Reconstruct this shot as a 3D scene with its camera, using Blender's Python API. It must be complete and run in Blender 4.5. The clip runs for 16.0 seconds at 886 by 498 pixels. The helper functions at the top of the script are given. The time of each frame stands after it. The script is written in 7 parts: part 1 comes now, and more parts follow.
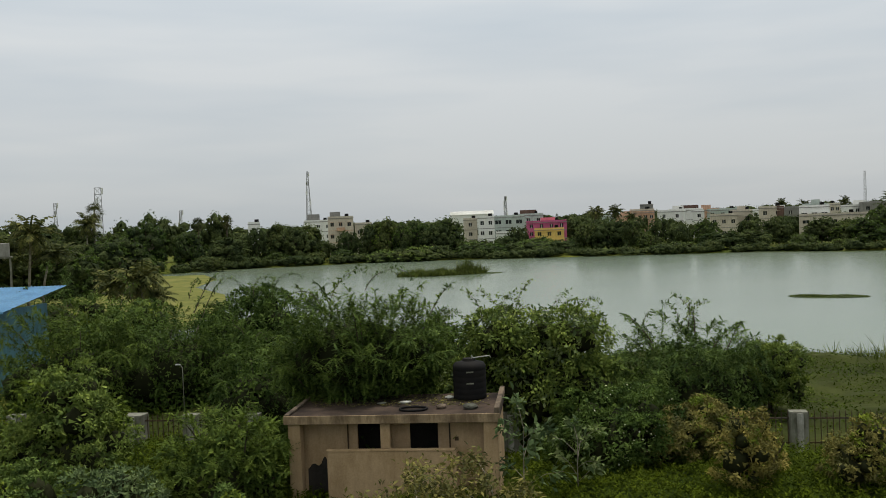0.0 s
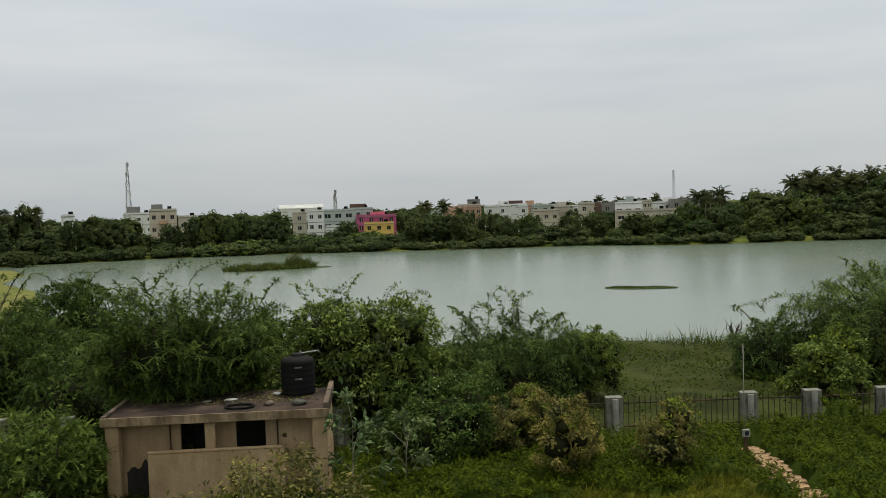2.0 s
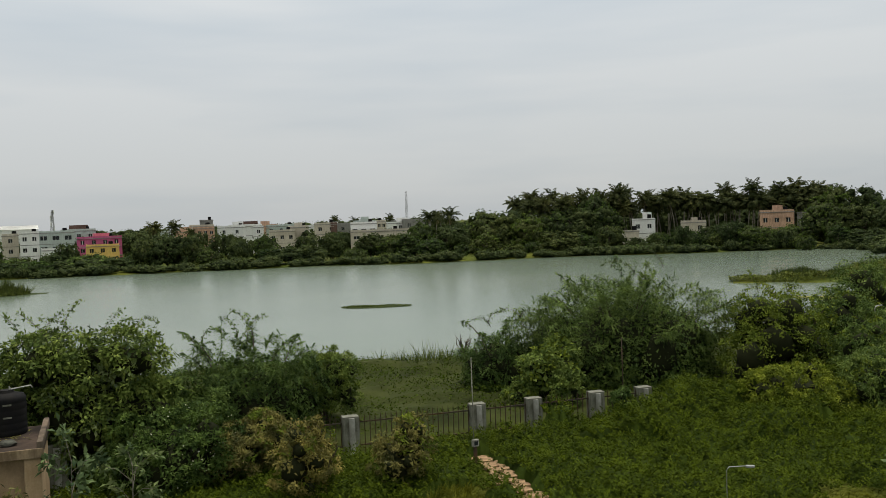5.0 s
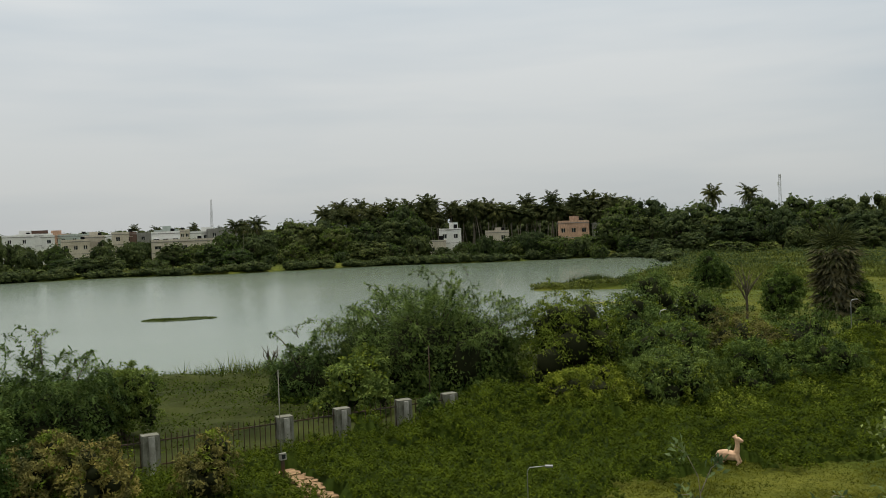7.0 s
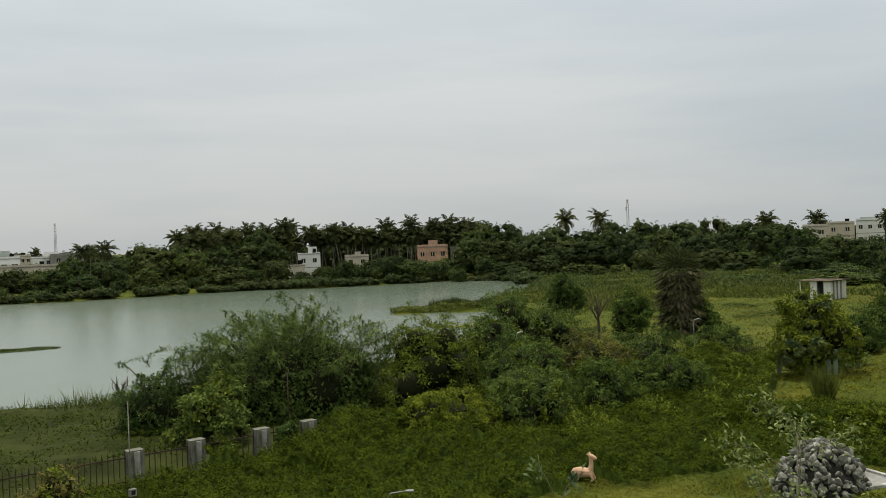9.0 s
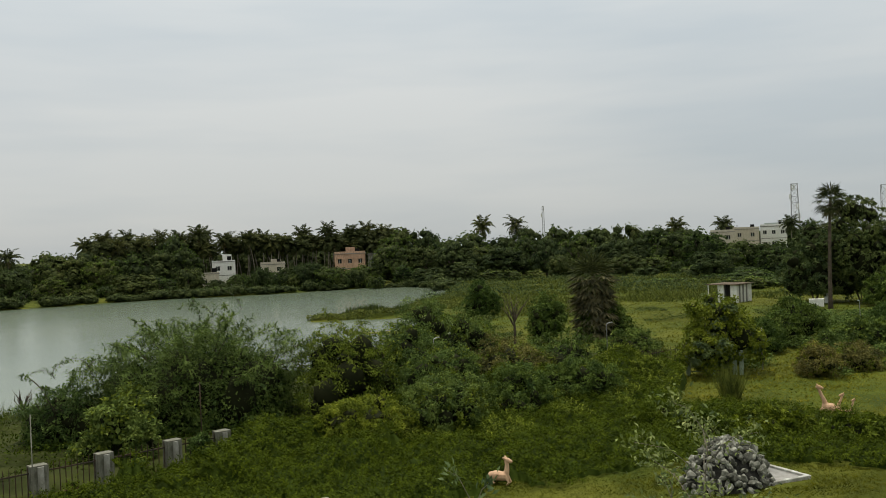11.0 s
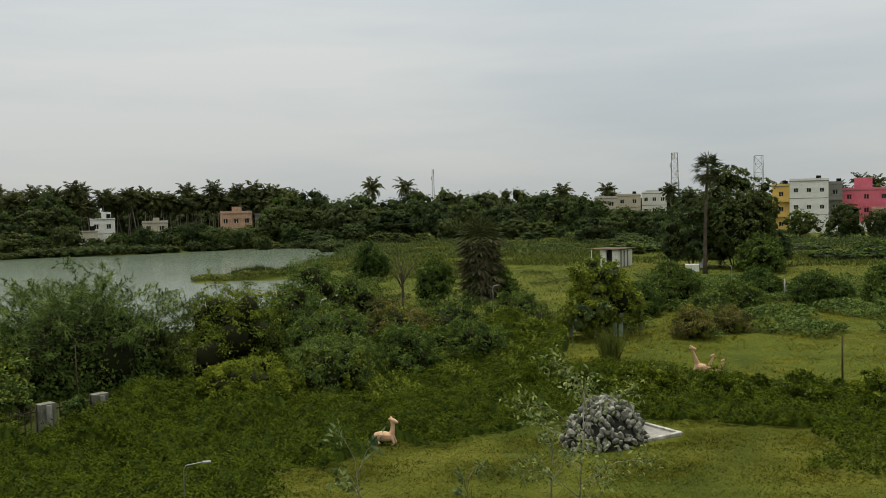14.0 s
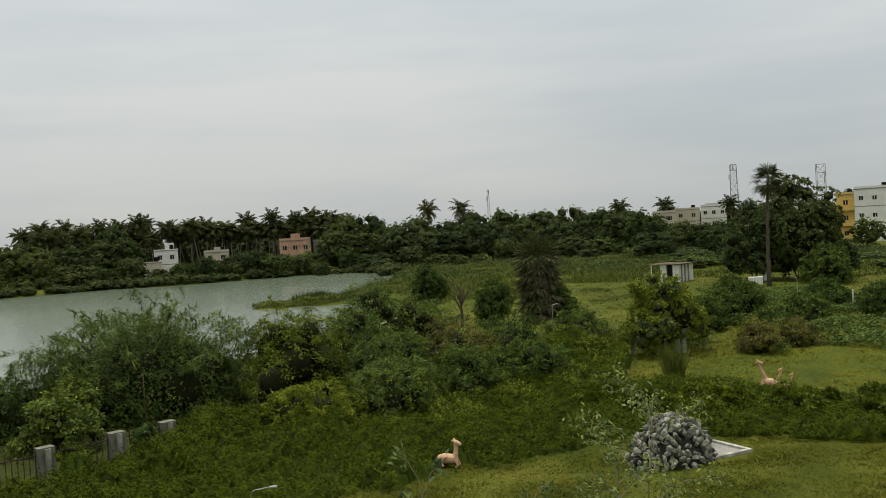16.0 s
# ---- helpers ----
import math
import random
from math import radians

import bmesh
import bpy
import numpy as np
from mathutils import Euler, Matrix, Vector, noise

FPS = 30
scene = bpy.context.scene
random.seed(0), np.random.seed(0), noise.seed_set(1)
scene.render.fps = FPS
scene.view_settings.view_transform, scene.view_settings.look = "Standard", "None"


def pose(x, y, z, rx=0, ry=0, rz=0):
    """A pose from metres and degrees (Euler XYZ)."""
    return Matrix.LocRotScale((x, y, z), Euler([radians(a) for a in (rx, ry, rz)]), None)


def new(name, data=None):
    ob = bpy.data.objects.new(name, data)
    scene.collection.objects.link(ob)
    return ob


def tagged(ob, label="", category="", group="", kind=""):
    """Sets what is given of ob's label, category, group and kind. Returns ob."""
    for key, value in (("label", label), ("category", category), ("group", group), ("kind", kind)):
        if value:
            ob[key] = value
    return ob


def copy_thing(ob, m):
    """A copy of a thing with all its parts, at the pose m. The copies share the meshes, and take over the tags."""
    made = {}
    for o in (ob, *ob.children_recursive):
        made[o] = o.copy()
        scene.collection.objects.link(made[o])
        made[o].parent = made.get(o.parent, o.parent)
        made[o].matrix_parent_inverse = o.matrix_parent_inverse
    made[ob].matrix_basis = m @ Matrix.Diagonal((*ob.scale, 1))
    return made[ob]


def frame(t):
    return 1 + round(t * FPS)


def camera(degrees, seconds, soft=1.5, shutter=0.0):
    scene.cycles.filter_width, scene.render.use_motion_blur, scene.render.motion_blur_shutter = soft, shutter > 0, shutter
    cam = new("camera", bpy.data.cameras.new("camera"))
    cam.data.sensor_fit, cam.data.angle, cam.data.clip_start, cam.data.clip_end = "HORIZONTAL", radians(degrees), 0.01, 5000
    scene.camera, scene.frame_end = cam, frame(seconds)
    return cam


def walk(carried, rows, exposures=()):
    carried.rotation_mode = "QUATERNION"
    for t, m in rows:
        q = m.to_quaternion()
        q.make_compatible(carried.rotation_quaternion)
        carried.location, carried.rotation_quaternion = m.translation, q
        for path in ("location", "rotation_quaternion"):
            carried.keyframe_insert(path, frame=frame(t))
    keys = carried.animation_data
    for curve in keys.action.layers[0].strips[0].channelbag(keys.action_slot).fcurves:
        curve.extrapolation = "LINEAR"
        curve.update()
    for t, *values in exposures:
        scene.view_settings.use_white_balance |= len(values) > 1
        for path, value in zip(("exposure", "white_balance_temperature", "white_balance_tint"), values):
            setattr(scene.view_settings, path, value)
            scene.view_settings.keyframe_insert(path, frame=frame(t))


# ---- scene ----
# camera, held by hand at an upper window, turning to the right
cam = camera(51.53, 16.0, soft=0.55)
PATH = [
    (0.0, pose(-0.152, -0.023, 8.577, 88.200, 2.300, 0.000)),
    (0.5, pose(-0.149, -0.011, 8.598, 87.771, 2.524, -3.264)),
    (1.0, pose(-0.146, -0.002, 8.583, 87.975, 2.558, -5.167)),
    (1.5, pose(-0.139, 0.004, 8.570, 87.666, 2.616, -7.235)),
    (2.0, pose(-0.127, 0.021, 8.569, 87.439, 1.898, -10.590)),
    (2.5, pose(-0.122, 0.033, 8.564, 87.469, 2.366, -12.537)),
    (3.0, pose(-0.107, 0.028, 8.575, 87.666, 2.408, -14.916)),
    (3.5, pose(-0.097, 0.019, 8.578, 87.828, 2.168, -16.946)),
    (4.0, pose(-0.075, 0.016, 8.585, 87.679, 1.863, -19.565)),
    (4.5, pose(-0.041, 0.021, 8.589, 88.216, 2.484, -23.551)),
    (5.0, pose(-0.036, 0.030, 8.584, 88.139, 2.077, -26.943)),
    (5.2, pose(-0.028, 0.031, 8.591, 88.388, 1.920, -28.669)),
    (7.3, pose(0.006, -0.009, 8.591, 88.333, 1.827, -40.199)),
    (7.5, pose(0.006, -0.007, 8.595, 88.378, 1.725, -41.216)),
    (8.0, pose(0.018, 0.005, 8.610, 88.179, 1.672, -44.140)),
    (8.5, pose(0.019, 0.014, 8.617, 88.719, 1.765, -46.408)),
    (9.0, pose(0.019, 0.008, 8.605, 89.530, 2.026, -47.568)),
    (9.2, pose(0.022, 0.004, 8.601, 89.619, 1.919, -48.213)),
    (11.3, pose(0.090, -0.048, 8.557, 89.660, 2.066, -53.274)),
    (11.5, pose(0.094, -0.045, 8.554, 89.558, 1.841, -53.660)),
    (12.0, pose(0.113, -0.037, 8.551, 88.969, 2.001, -54.942)),
    (12.5, pose(0.148, -0.032, 8.551, 87.441, 1.762, -57.113)),
    (13.0, pose(0.166, -0.015, 8.554, 87.291, 1.665, -58.922)),
    (13.5, pose(0.173, -0.007, 8.542, 87.084, 1.590, -58.938)),
    (14.0, pose(0.175, -0.016, 8.541, 87.194, 1.293, -59.573)),
    (14.5, pose(0.174, -0.022, 8.551, 88.830, 1.808, -59.772)),
    (15.0, pose(0.162, -0.023, 8.536, 88.581, 2.679, -58.670)),
    (15.5, pose(0.145, -0.011, 8.524, 88.353, 3.053, -56.912)),
    (16.0, pose(0.145, -0.020, 8.535, 88.648, 3.190, -56.072)),
]
walk(cam, PATH, [(0.0, 0.0, 6500, 10), (5.0, 0.0, 6560, 10), (9.0, 0.0, 6660, 9), (16.0, 0.0, 6760, 9)])

# ---- sky and light: a closed grey overcast ----
world = bpy.data.worlds.new("overcast_sky")
scene.world = world
world.use_nodes = True
SUN_ELEV, SUN_TURN = 75.0, 40.0


def sky_nodes():
    nt = world.node_tree
    n, l = nt.nodes, nt.links
    n.clear()
    out = n.new("ShaderNodeOutputWorld")
    sky = n.new("ShaderNodeTexSky")
    sky.sky_type, sky.sun_disc = "NISHITA", False
    sky.sun_elevation, sky.sun_rotation = radians(SUN_ELEV), radians(SUN_TURN)
    clear = n.new("ShaderNodeBackground")
    clear.inputs["Strength"].default_value = 0.07
    l.new(sky.outputs[0], clear.inputs["Color"])
    # cloud deck: soft bands flattened towards the horizon
    co = n.new("ShaderNodeTexCoord")
    mp = n.new("ShaderNodeMapping")
    mp.inputs["Scale"].default_value = (1.0, 1.0, 7.0)
    mp.inputs["Rotation"].default_value = (0.05, 0.04, 0.3)
    l.new(co.outputs["Generated"], mp.inputs["Vector"])
    big = n.new("ShaderNodeTexNoise")
    big.inputs["Scale"].default_value, big.inputs["Detail"].default_value, big.inputs["Roughness"].default_value = 1.6, 4.0, 0.5
    l.new(mp.outputs[0], big.inputs["Vector"])
    ramp = n.new("ShaderNodeValToRGB")
    e = ramp.color_ramp.elements
    e[0].position, e[0].color = 0.34, (0.505, 0.560, 0.600, 1)
    e[1].position, e[1].color = 0.62, (0.640, 0.665, 0.672, 1)
    l.new(big.outputs[0], ramp.inputs[0])
    # brighter overhead, as under any cloud deck
    sep = n.new("ShaderNodeSeparateXYZ")
    l.new(co.outputs["Generated"], sep.inputs[0])
    rise = n.new("ShaderNodeMapRange")
    rise.inputs["From Min"].default_value, rise.inputs["From Max"].default_value = 0.0, 0.42
    rise.inputs["To Min"].default_value, rise.inputs["To Max"].default_value = 0.85, 1.46
    l.new(sep.outputs[2], rise.inputs[0])
    mul = n.new("ShaderNodeVectorMath")
    mul.operation = "SCALE"
    l.new(ramp.outputs[0], mul.inputs[0])
    l.new(rise.outputs[0], mul.inputs["Scale"])
    # the deck overhead is thinner and warmer than along the horizon
    warm = n.new("ShaderNodeMix")
    warm.data_type, warm.blend_type = "RGBA", "MULTIPLY"
    warm.inputs[7].default_value = (1.05, 1.0, 0.86, 1)
    high = n.new("ShaderNodeMapRange")
    high.inputs["From Min"].default_value, high.inputs["From Max"].default_value = 0.28, 0.6
    l.new(sep.outputs[2], high.inputs[0])
    l.new(high.outputs[0], warm.inputs[0])
    l.new(mul.outputs[0], warm.inputs[6])
    deck = n.new("ShaderNodeBackground")
    l.new(warm.outputs[2], deck.inputs["Color"])
    mix = n.new("ShaderNodeMixShader")
    mix.inputs[0].default_value = 0.9
    l.new(clear.outputs[0], mix.inputs[1])
    l.new(deck.outputs[0], mix.inputs[2])
    l.new(mix.outputs[0], out.inputs[0])


sky_nodes()
sun_data = bpy.data.lights.new("sun", "SUN")
sun_data.energy, sun_data.angle, sun_data.color = 3.1, radians(11), (1.0, 0.96, 0.9)
sun = new("sun", sun_data)
sun.matrix_world = pose(0, 0, 60, 90 - SUN_ELEV, 0, 180 - SUN_TURN)

# ---- materials ----
def material(name):
    m = bpy.data.materials.new(name)
    m.use_nodes = True
    nt = m.node_tree
    return m, nt, nt.nodes["Principled BSDF"]


def add(nt, kind, **values):
    node = nt.nodes.new(kind)
    for key, value in values.items():
        node.inputs[key.replace("_", " ")].default_value = value
    return node


def ramp_of(nt, source, *stops):
    r = nt.nodes.new("ShaderNodeValToRGB")
    while len(r.color_ramp.elements) < len(stops):
        r.color_ramp.elements.new(0.5)
    for el, (p, c) in zip(r.color_ramp.elements, stops):
        el.position, el.color = p, (*c, 1)
    nt.links.new(source, r.inputs[0])
    return r.outputs[0]


def blend(nt, kind, fac, a, b):
    m = nt.nodes.new("ShaderNodeMix")
    m.data_type, m.blend_type = "RGBA", kind
    if isinstance(fac, (int, float)):
        m.inputs[0].default_value = fac
    else:
        nt.links.new(fac, m.inputs[0])
    for sock, v in ((m.inputs[6], a), (m.inputs[7], b)):
        if isinstance(v, tuple):
            sock.default_value = (*v, 1)
        else:
            nt.links.new(v, sock)
    return m.outputs[2]


def coords(nt, world_space=False):
    if world_space:
        return nt.nodes.new("ShaderNodeNewGeometry").outputs["Position"]
    return nt.nodes.new("ShaderNodeTexCoord").outputs["Object"]


def noisy(nt, vec, scale, detail=4.0, rough=0.55):
    t = add(nt, "ShaderNodeTexNoise", Scale=scale, Detail=detail, Roughness=rough)
    nt.links.new(vec, t.inputs["Vector"])
    return t.outputs[0]


def bump(nt, bsdf, height, strength=0.3, distance=0.02):
    b = add(nt, "ShaderNodeBump", Strength=strength, Distance=distance)
    nt.links.new(height, b.inputs["Height"])
    nt.links.new(b.outputs[0], bsdf.inputs["Normal"])


def leafy(name, dark, mid, light, rough=0.65, thin=0.2):
    """Leaves: each leaf its own tone, light passing through a little."""
    m, nt, b = material(name)
    dark, light = [tuple(0.5 * (p + q) for p, q in zip(c, mid)) for c in (dark, light)]
    geo = nt.nodes.new("ShaderNodeNewGeometry")
    col = ramp_of(nt, geo.outputs["Random Per Island"], (0.0, dark), (0.55, mid), (1.0, light))
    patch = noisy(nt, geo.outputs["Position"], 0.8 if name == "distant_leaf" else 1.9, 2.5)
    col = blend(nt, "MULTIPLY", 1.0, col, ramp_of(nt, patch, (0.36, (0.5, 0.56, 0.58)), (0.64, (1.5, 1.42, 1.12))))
    info = nt.nodes.new("ShaderNodeObjectInfo")
    col = blend(nt, "MULTIPLY", 1.0, col, ramp_of(nt, info.outputs["Random"], (0.0, (0.68, 0.76, 0.8)), (0.7, (1.0, 1.0, 0.95)), (1.0, (1.25, 1.18, 1.0))))
    nt.links.new(col, b.inputs["Base Color"])
    b.inputs["Roughness"].default_value = rough
    b.inputs["Specular IOR Level"].default_value = 0.03
    tr = nt.nodes.new("ShaderNodeBsdfTranslucent")
    nt.links.new(col, tr.inputs["Color"])
    mx = nt.nodes.new("ShaderNodeMixShader")
    mx.inputs[0].default_value = thin
    nt.links.new(b.outputs[0], mx.inputs[1])
    nt.links.new(tr.outputs[0], mx.inputs[2])
    nt.links.new(mx.outputs[0], nt.nodes["Material Output"].inputs[0])
    return m


def surface(name, base, stain, scale=1.2, rough=0.85, streak=0.0, relief=0.3, metal=0.0, fine=18.0):
    """Plaster, concrete, paint, metal: base colour with stains at two scales and a fine relief."""
    m, nt, b = material(name)
    v = coords(nt)
    big = noisy(nt, v, scale, 5.0, 0.62)
    small = noisy(nt, v, fine, 4.0, 0.6)
    col = ramp_of(nt, big, (0.36, stain), (0.62, base))
    col = blend(nt, "MULTIPLY", 0.5, col, ramp_of(nt, small, (0.3, (0.72, 0.7, 0.68)), (0.7, (1.08, 1.08, 1.08))))
    if name == "grey_rubble_stone":
        info = nt.nodes.new("ShaderNodeObjectInfo")
        col = blend(nt, "MULTIPLY", 1.0, col, ramp_of(nt, info.outputs["Random"], (0.0, (0.4, 0.4, 0.36)), (1.0, (1.6, 1.6, 1.5))))
    if streak:
        mp = add(nt, "ShaderNodeMapping", Scale=(1.6, 1.6, 0.35))
        nt.links.new(v, mp.inputs[0])
        run = noisy(nt, mp.outputs[0], 2.2, 5.0, 0.65)
        col = blend(nt, "MULTIPLY", streak, col, ramp_of(nt, run, (0.42, (0.35, 0.32, 0.28)), (0.58, (1.0, 1.0, 1.0))))
    nt.links.new(col, b.inputs["Base Color"])
    b.inputs["Roughness"].default_value = rough
    b.inputs["Metallic"].default_value = metal
    b.inputs["Specular IOR Level"].default_value = 0.12 if rough > 0.75 else 0.4
    bump(nt, b, small, relief, 0.01)
    return m


def ground_material():
    m, nt, b = material("ground_mixed_grass")
    p = coords(nt, True)
    big, mid, fine = noisy(nt, p, 0.045, 5.0), noisy(nt, p, 0.35, 5.0), noisy(nt, p, 5.0, 5.0, 0.7)
    grass = ramp_of(nt, mid, (0.3, (0.050, 0.062, 0.007)), (0.5, (0.082, 0.092, 0.011)), (0.72, (0.125, 0.130, 0.020)))
    lush = ramp_of(nt, mid, (0.3, (0.035, 0.052, 0.007)), (0.7, (0.09, 0.115, 0.014)))
    col = blend(nt, "MIX", ramp_of(nt, big, (0.42, (0, 0, 0)), (0.56, (1, 1, 1))), lush, grass)
    col = blend(nt, "MULTIPLY", 0.75, col, ramp_of(nt, fine, (0.3, (0.62, 0.66, 0.6)), (0.7, (1.2, 1.16, 1.1))))
    nt.links.new(col, b.inputs["Base Color"])
    b.inputs["Roughness"].default_value = 0.95
    b.inputs["Specular IOR Level"].default_value = 0.1
    bump(nt, b, fine, 0.8, 0.12)
    return m


def thicket_material():
    """Close-packed small leaves of a tree crown; noise paints leaf tips and shaded gaps."""
    m, nt, b = material("leaves_with_painted_gaps")
    p = coords(nt, True)
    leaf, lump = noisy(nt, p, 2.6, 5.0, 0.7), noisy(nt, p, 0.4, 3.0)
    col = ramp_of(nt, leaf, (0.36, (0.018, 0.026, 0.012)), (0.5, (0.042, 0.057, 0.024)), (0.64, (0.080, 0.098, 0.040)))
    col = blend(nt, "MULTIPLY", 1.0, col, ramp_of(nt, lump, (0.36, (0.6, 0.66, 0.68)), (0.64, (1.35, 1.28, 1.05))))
    info = nt.nodes.new("ShaderNodeObjectInfo")
    col = blend(nt, "MULTIPLY", 1.0, col, ramp_of(nt, info.outputs["Random"], (0.0, (0.7, 0.78, 0.8)), (0.7, (1.0, 1.0, 0.95)), (1.0, (1.3, 1.2, 1.0))))
    nt.links.new(col, b.inputs["Base Color"])
    b.inputs["Roughness"].default_value = 0.9
    b.inputs["Specular IOR Level"].default_value = 0.05
    bump(nt, b, leaf, 1.0, 0.6)
    return m


def water_material():
    m, nt, b = material("lake_water")
    p = coords(nt, True)
    mp = add(nt, "ShaderNodeMapping", Scale=(0.35, 1.0, 1.0), Rotation=(0, 0, 0.5))
    nt.links.new(p, mp.inputs[0])
    mix = noisy(nt, p, 0.02, 4.0)
    col = ramp_of(nt, mix, (0.35, (0.094, 0.128, 0.090)), (0.65, (0.128, 0.158, 0.114)))
    nt.links.new(col, b.inputs["Base Color"])
    soft = ramp_of(nt, noisy(nt, mp.outputs[0], 0.022, 3.0), (0.38, (0.175, 0.175, 0.175)), (0.62, (0.2, 0.2, 0.2)))
    nt.links.new(soft, b.inputs["Roughness"])
    b.inputs["IOR"].default_value = 1.33
    calm = ramp_of(nt, noisy(nt, mp.outputs[0], 0.03, 3.0), (0.4, (0.3, 0.3, 0.3)), (0.6, (1, 1, 1)))
    rip = blend(nt, "MULTIPLY", 1.0, noisy(nt, mp.outputs[0], 1.3, 3.0), calm)
    bump(nt, b, rip, 0.2, 0.12)
    return m


def algae_material(name, a, c, d):
    m, nt, b = material(name)
    p = coords(nt, True)
    col = ramp_of(nt, noisy(nt, p, 0.25, 6.0, 0.7), (0.3, a), (0.5, c), (0.7, d))
    nt.links.new(col, b.inputs["Base Color"])
    b.inputs["Roughness"].default_value = 0.9
    b.inputs["Specular IOR Level"].default_value = 0.06
    bump(nt, b, noisy(nt, p, 3.0), 0.5, 0.05)
    return m


M_GROUND, M_WATER = ground_material(), water_material()
M_ALGAE = algae_material("yellow_green_algae", (0.06, 0.075, 0.02), (0.115, 0.12, 0.03), (0.17, 0.16, 0.05))
M_WEED_MAT = algae_material("floating_weed", (0.025, 0.036, 0.014), (0.045, 0.062, 0.024), (0.08, 0.095, 0.045))
M_SCUM = algae_material("pale_scum", (0.12, 0.15, 0.06), (0.2, 0.23, 0.11), (0.32, 0.34, 0.2))
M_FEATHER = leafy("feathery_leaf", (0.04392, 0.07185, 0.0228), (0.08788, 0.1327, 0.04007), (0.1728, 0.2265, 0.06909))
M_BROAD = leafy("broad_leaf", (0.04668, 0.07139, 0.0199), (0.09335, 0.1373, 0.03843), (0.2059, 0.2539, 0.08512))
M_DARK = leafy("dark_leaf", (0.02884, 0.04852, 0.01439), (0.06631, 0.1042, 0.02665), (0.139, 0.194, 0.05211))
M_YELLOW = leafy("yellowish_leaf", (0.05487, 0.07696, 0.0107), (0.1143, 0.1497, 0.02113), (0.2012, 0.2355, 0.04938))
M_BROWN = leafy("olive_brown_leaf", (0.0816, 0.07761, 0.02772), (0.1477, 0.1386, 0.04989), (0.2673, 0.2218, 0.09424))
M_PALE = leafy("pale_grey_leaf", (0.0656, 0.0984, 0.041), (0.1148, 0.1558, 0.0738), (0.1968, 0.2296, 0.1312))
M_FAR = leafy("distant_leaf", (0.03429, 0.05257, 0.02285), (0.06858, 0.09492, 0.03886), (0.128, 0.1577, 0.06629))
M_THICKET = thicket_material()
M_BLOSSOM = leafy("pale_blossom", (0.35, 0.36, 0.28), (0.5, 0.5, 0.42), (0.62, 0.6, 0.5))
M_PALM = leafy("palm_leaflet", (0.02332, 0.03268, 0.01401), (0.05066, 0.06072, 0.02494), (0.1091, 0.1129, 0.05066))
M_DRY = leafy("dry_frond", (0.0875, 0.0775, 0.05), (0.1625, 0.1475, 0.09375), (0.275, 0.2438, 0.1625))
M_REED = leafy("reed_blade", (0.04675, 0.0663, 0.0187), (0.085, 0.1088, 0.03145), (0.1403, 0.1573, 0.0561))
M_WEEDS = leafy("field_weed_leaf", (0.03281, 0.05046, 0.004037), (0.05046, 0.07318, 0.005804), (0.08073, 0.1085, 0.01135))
# undergrowth green, darkened to paint the shade between weed shoots
M_UNDER = algae_material("undergrowth_with_gap_shade", (0.012, 0.021, 0.002), (0.022, 0.036, 0.003), (0.036, 0.054, 0.005))
M_OLIVE = algae_material("olive_undergrowth", (0.014, 0.019, 0.004), (0.030, 0.037, 0.008), (0.052, 0.060, 0.015))
# near-black colour that paints the shade inside the crowns
M_CROWNSHADE = algae_material("inner_crown_and_dead_leaves", (0.008, 0.010, 0.004), (0.017, 0.020, 0.008), (0.030, 0.032, 0.014))
M_LAWN = leafy("lawn_blade", (0.05456, 0.06072, 0.00528), (0.06688, 0.07304, 0.0066), (0.08272, 0.08712, 0.01056))
M_GRASS = leafy("meadow_grass_blade", (0.07084, 0.07586, 0.007216), (0.1169, 0.1192, 0.01373), (0.1771, 0.1697, 0.03256))
M_BARK = surface("bark", (0.13, 0.105, 0.08), (0.06, 0.05, 0.04), 2.0, 0.95, 0.3, 0.6)
M_PALEBARK = surface("pale_bark", (0.27, 0.25, 0.21), (0.15, 0.13, 0.1), 2.0, 0.95, 0.3, 0.5)
M_PLASTER = surface("ochre_plaster", (0.47, 0.34, 0.21), (0.37, 0.26, 0.15), 0.8, 0.9, 0.22)
M_SLAB = surface("stained_roof_concrete", (0.20, 0.155, 0.115), (0.05, 0.042, 0.035), 0.9, 0.95, 0.5)
M_ROOFTOP = surface("blackened_roof_screed", (0.07, 0.05, 0.038), (0.018, 0.014, 0.012), 0.7, 0.97, 0.0)
M_FASCIA = surface("grimy_ochre_fascia", (0.36, 0.27, 0.17), (0.17, 0.125, 0.085), 1.1, 0.95, 0.6)
M_CONC = surface("grey_concrete", (0.27, 0.27, 0.235), (0.13, 0.135, 0.105), 1.2, 0.9, 0.5)
M_WHITEWASH = surface("whitewashed_concrete", (0.52, 0.53, 0.50), (0.28, 0.28, 0.25), 1.4, 0.9, 0.5)
M_BLACK = surface("black_plastic", (0.008, 0.008, 0.009), (0.012, 0.011, 0.010), 2.0, 0.78, 0.0, 0.1)
# near-black, for painted room shade and for the wall's soot
M_SHADESOOT = surface("room_shade_and_soot", (0.05, 0.045, 0.04), (0.03, 0.028, 0.026), 1.0, 0.95)
M_IRON = surface("rusty_dark_iron", (0.045, 0.04, 0.032), (0.09, 0.055, 0.03), 3.0, 0.8, 0.0, 0.3)
M_STEEL = surface("galvanised_steel", (0.36, 0.37, 0.37), (0.25, 0.25, 0.25), 3.0, 0.5, 0.0, 0.1, 0.4)
M_BLUE = surface("blue_painted_sheet", (0.17, 0.40, 0.66), (0.11, 0.30, 0.54), 0.7, 0.55, 0.2, 0.1)
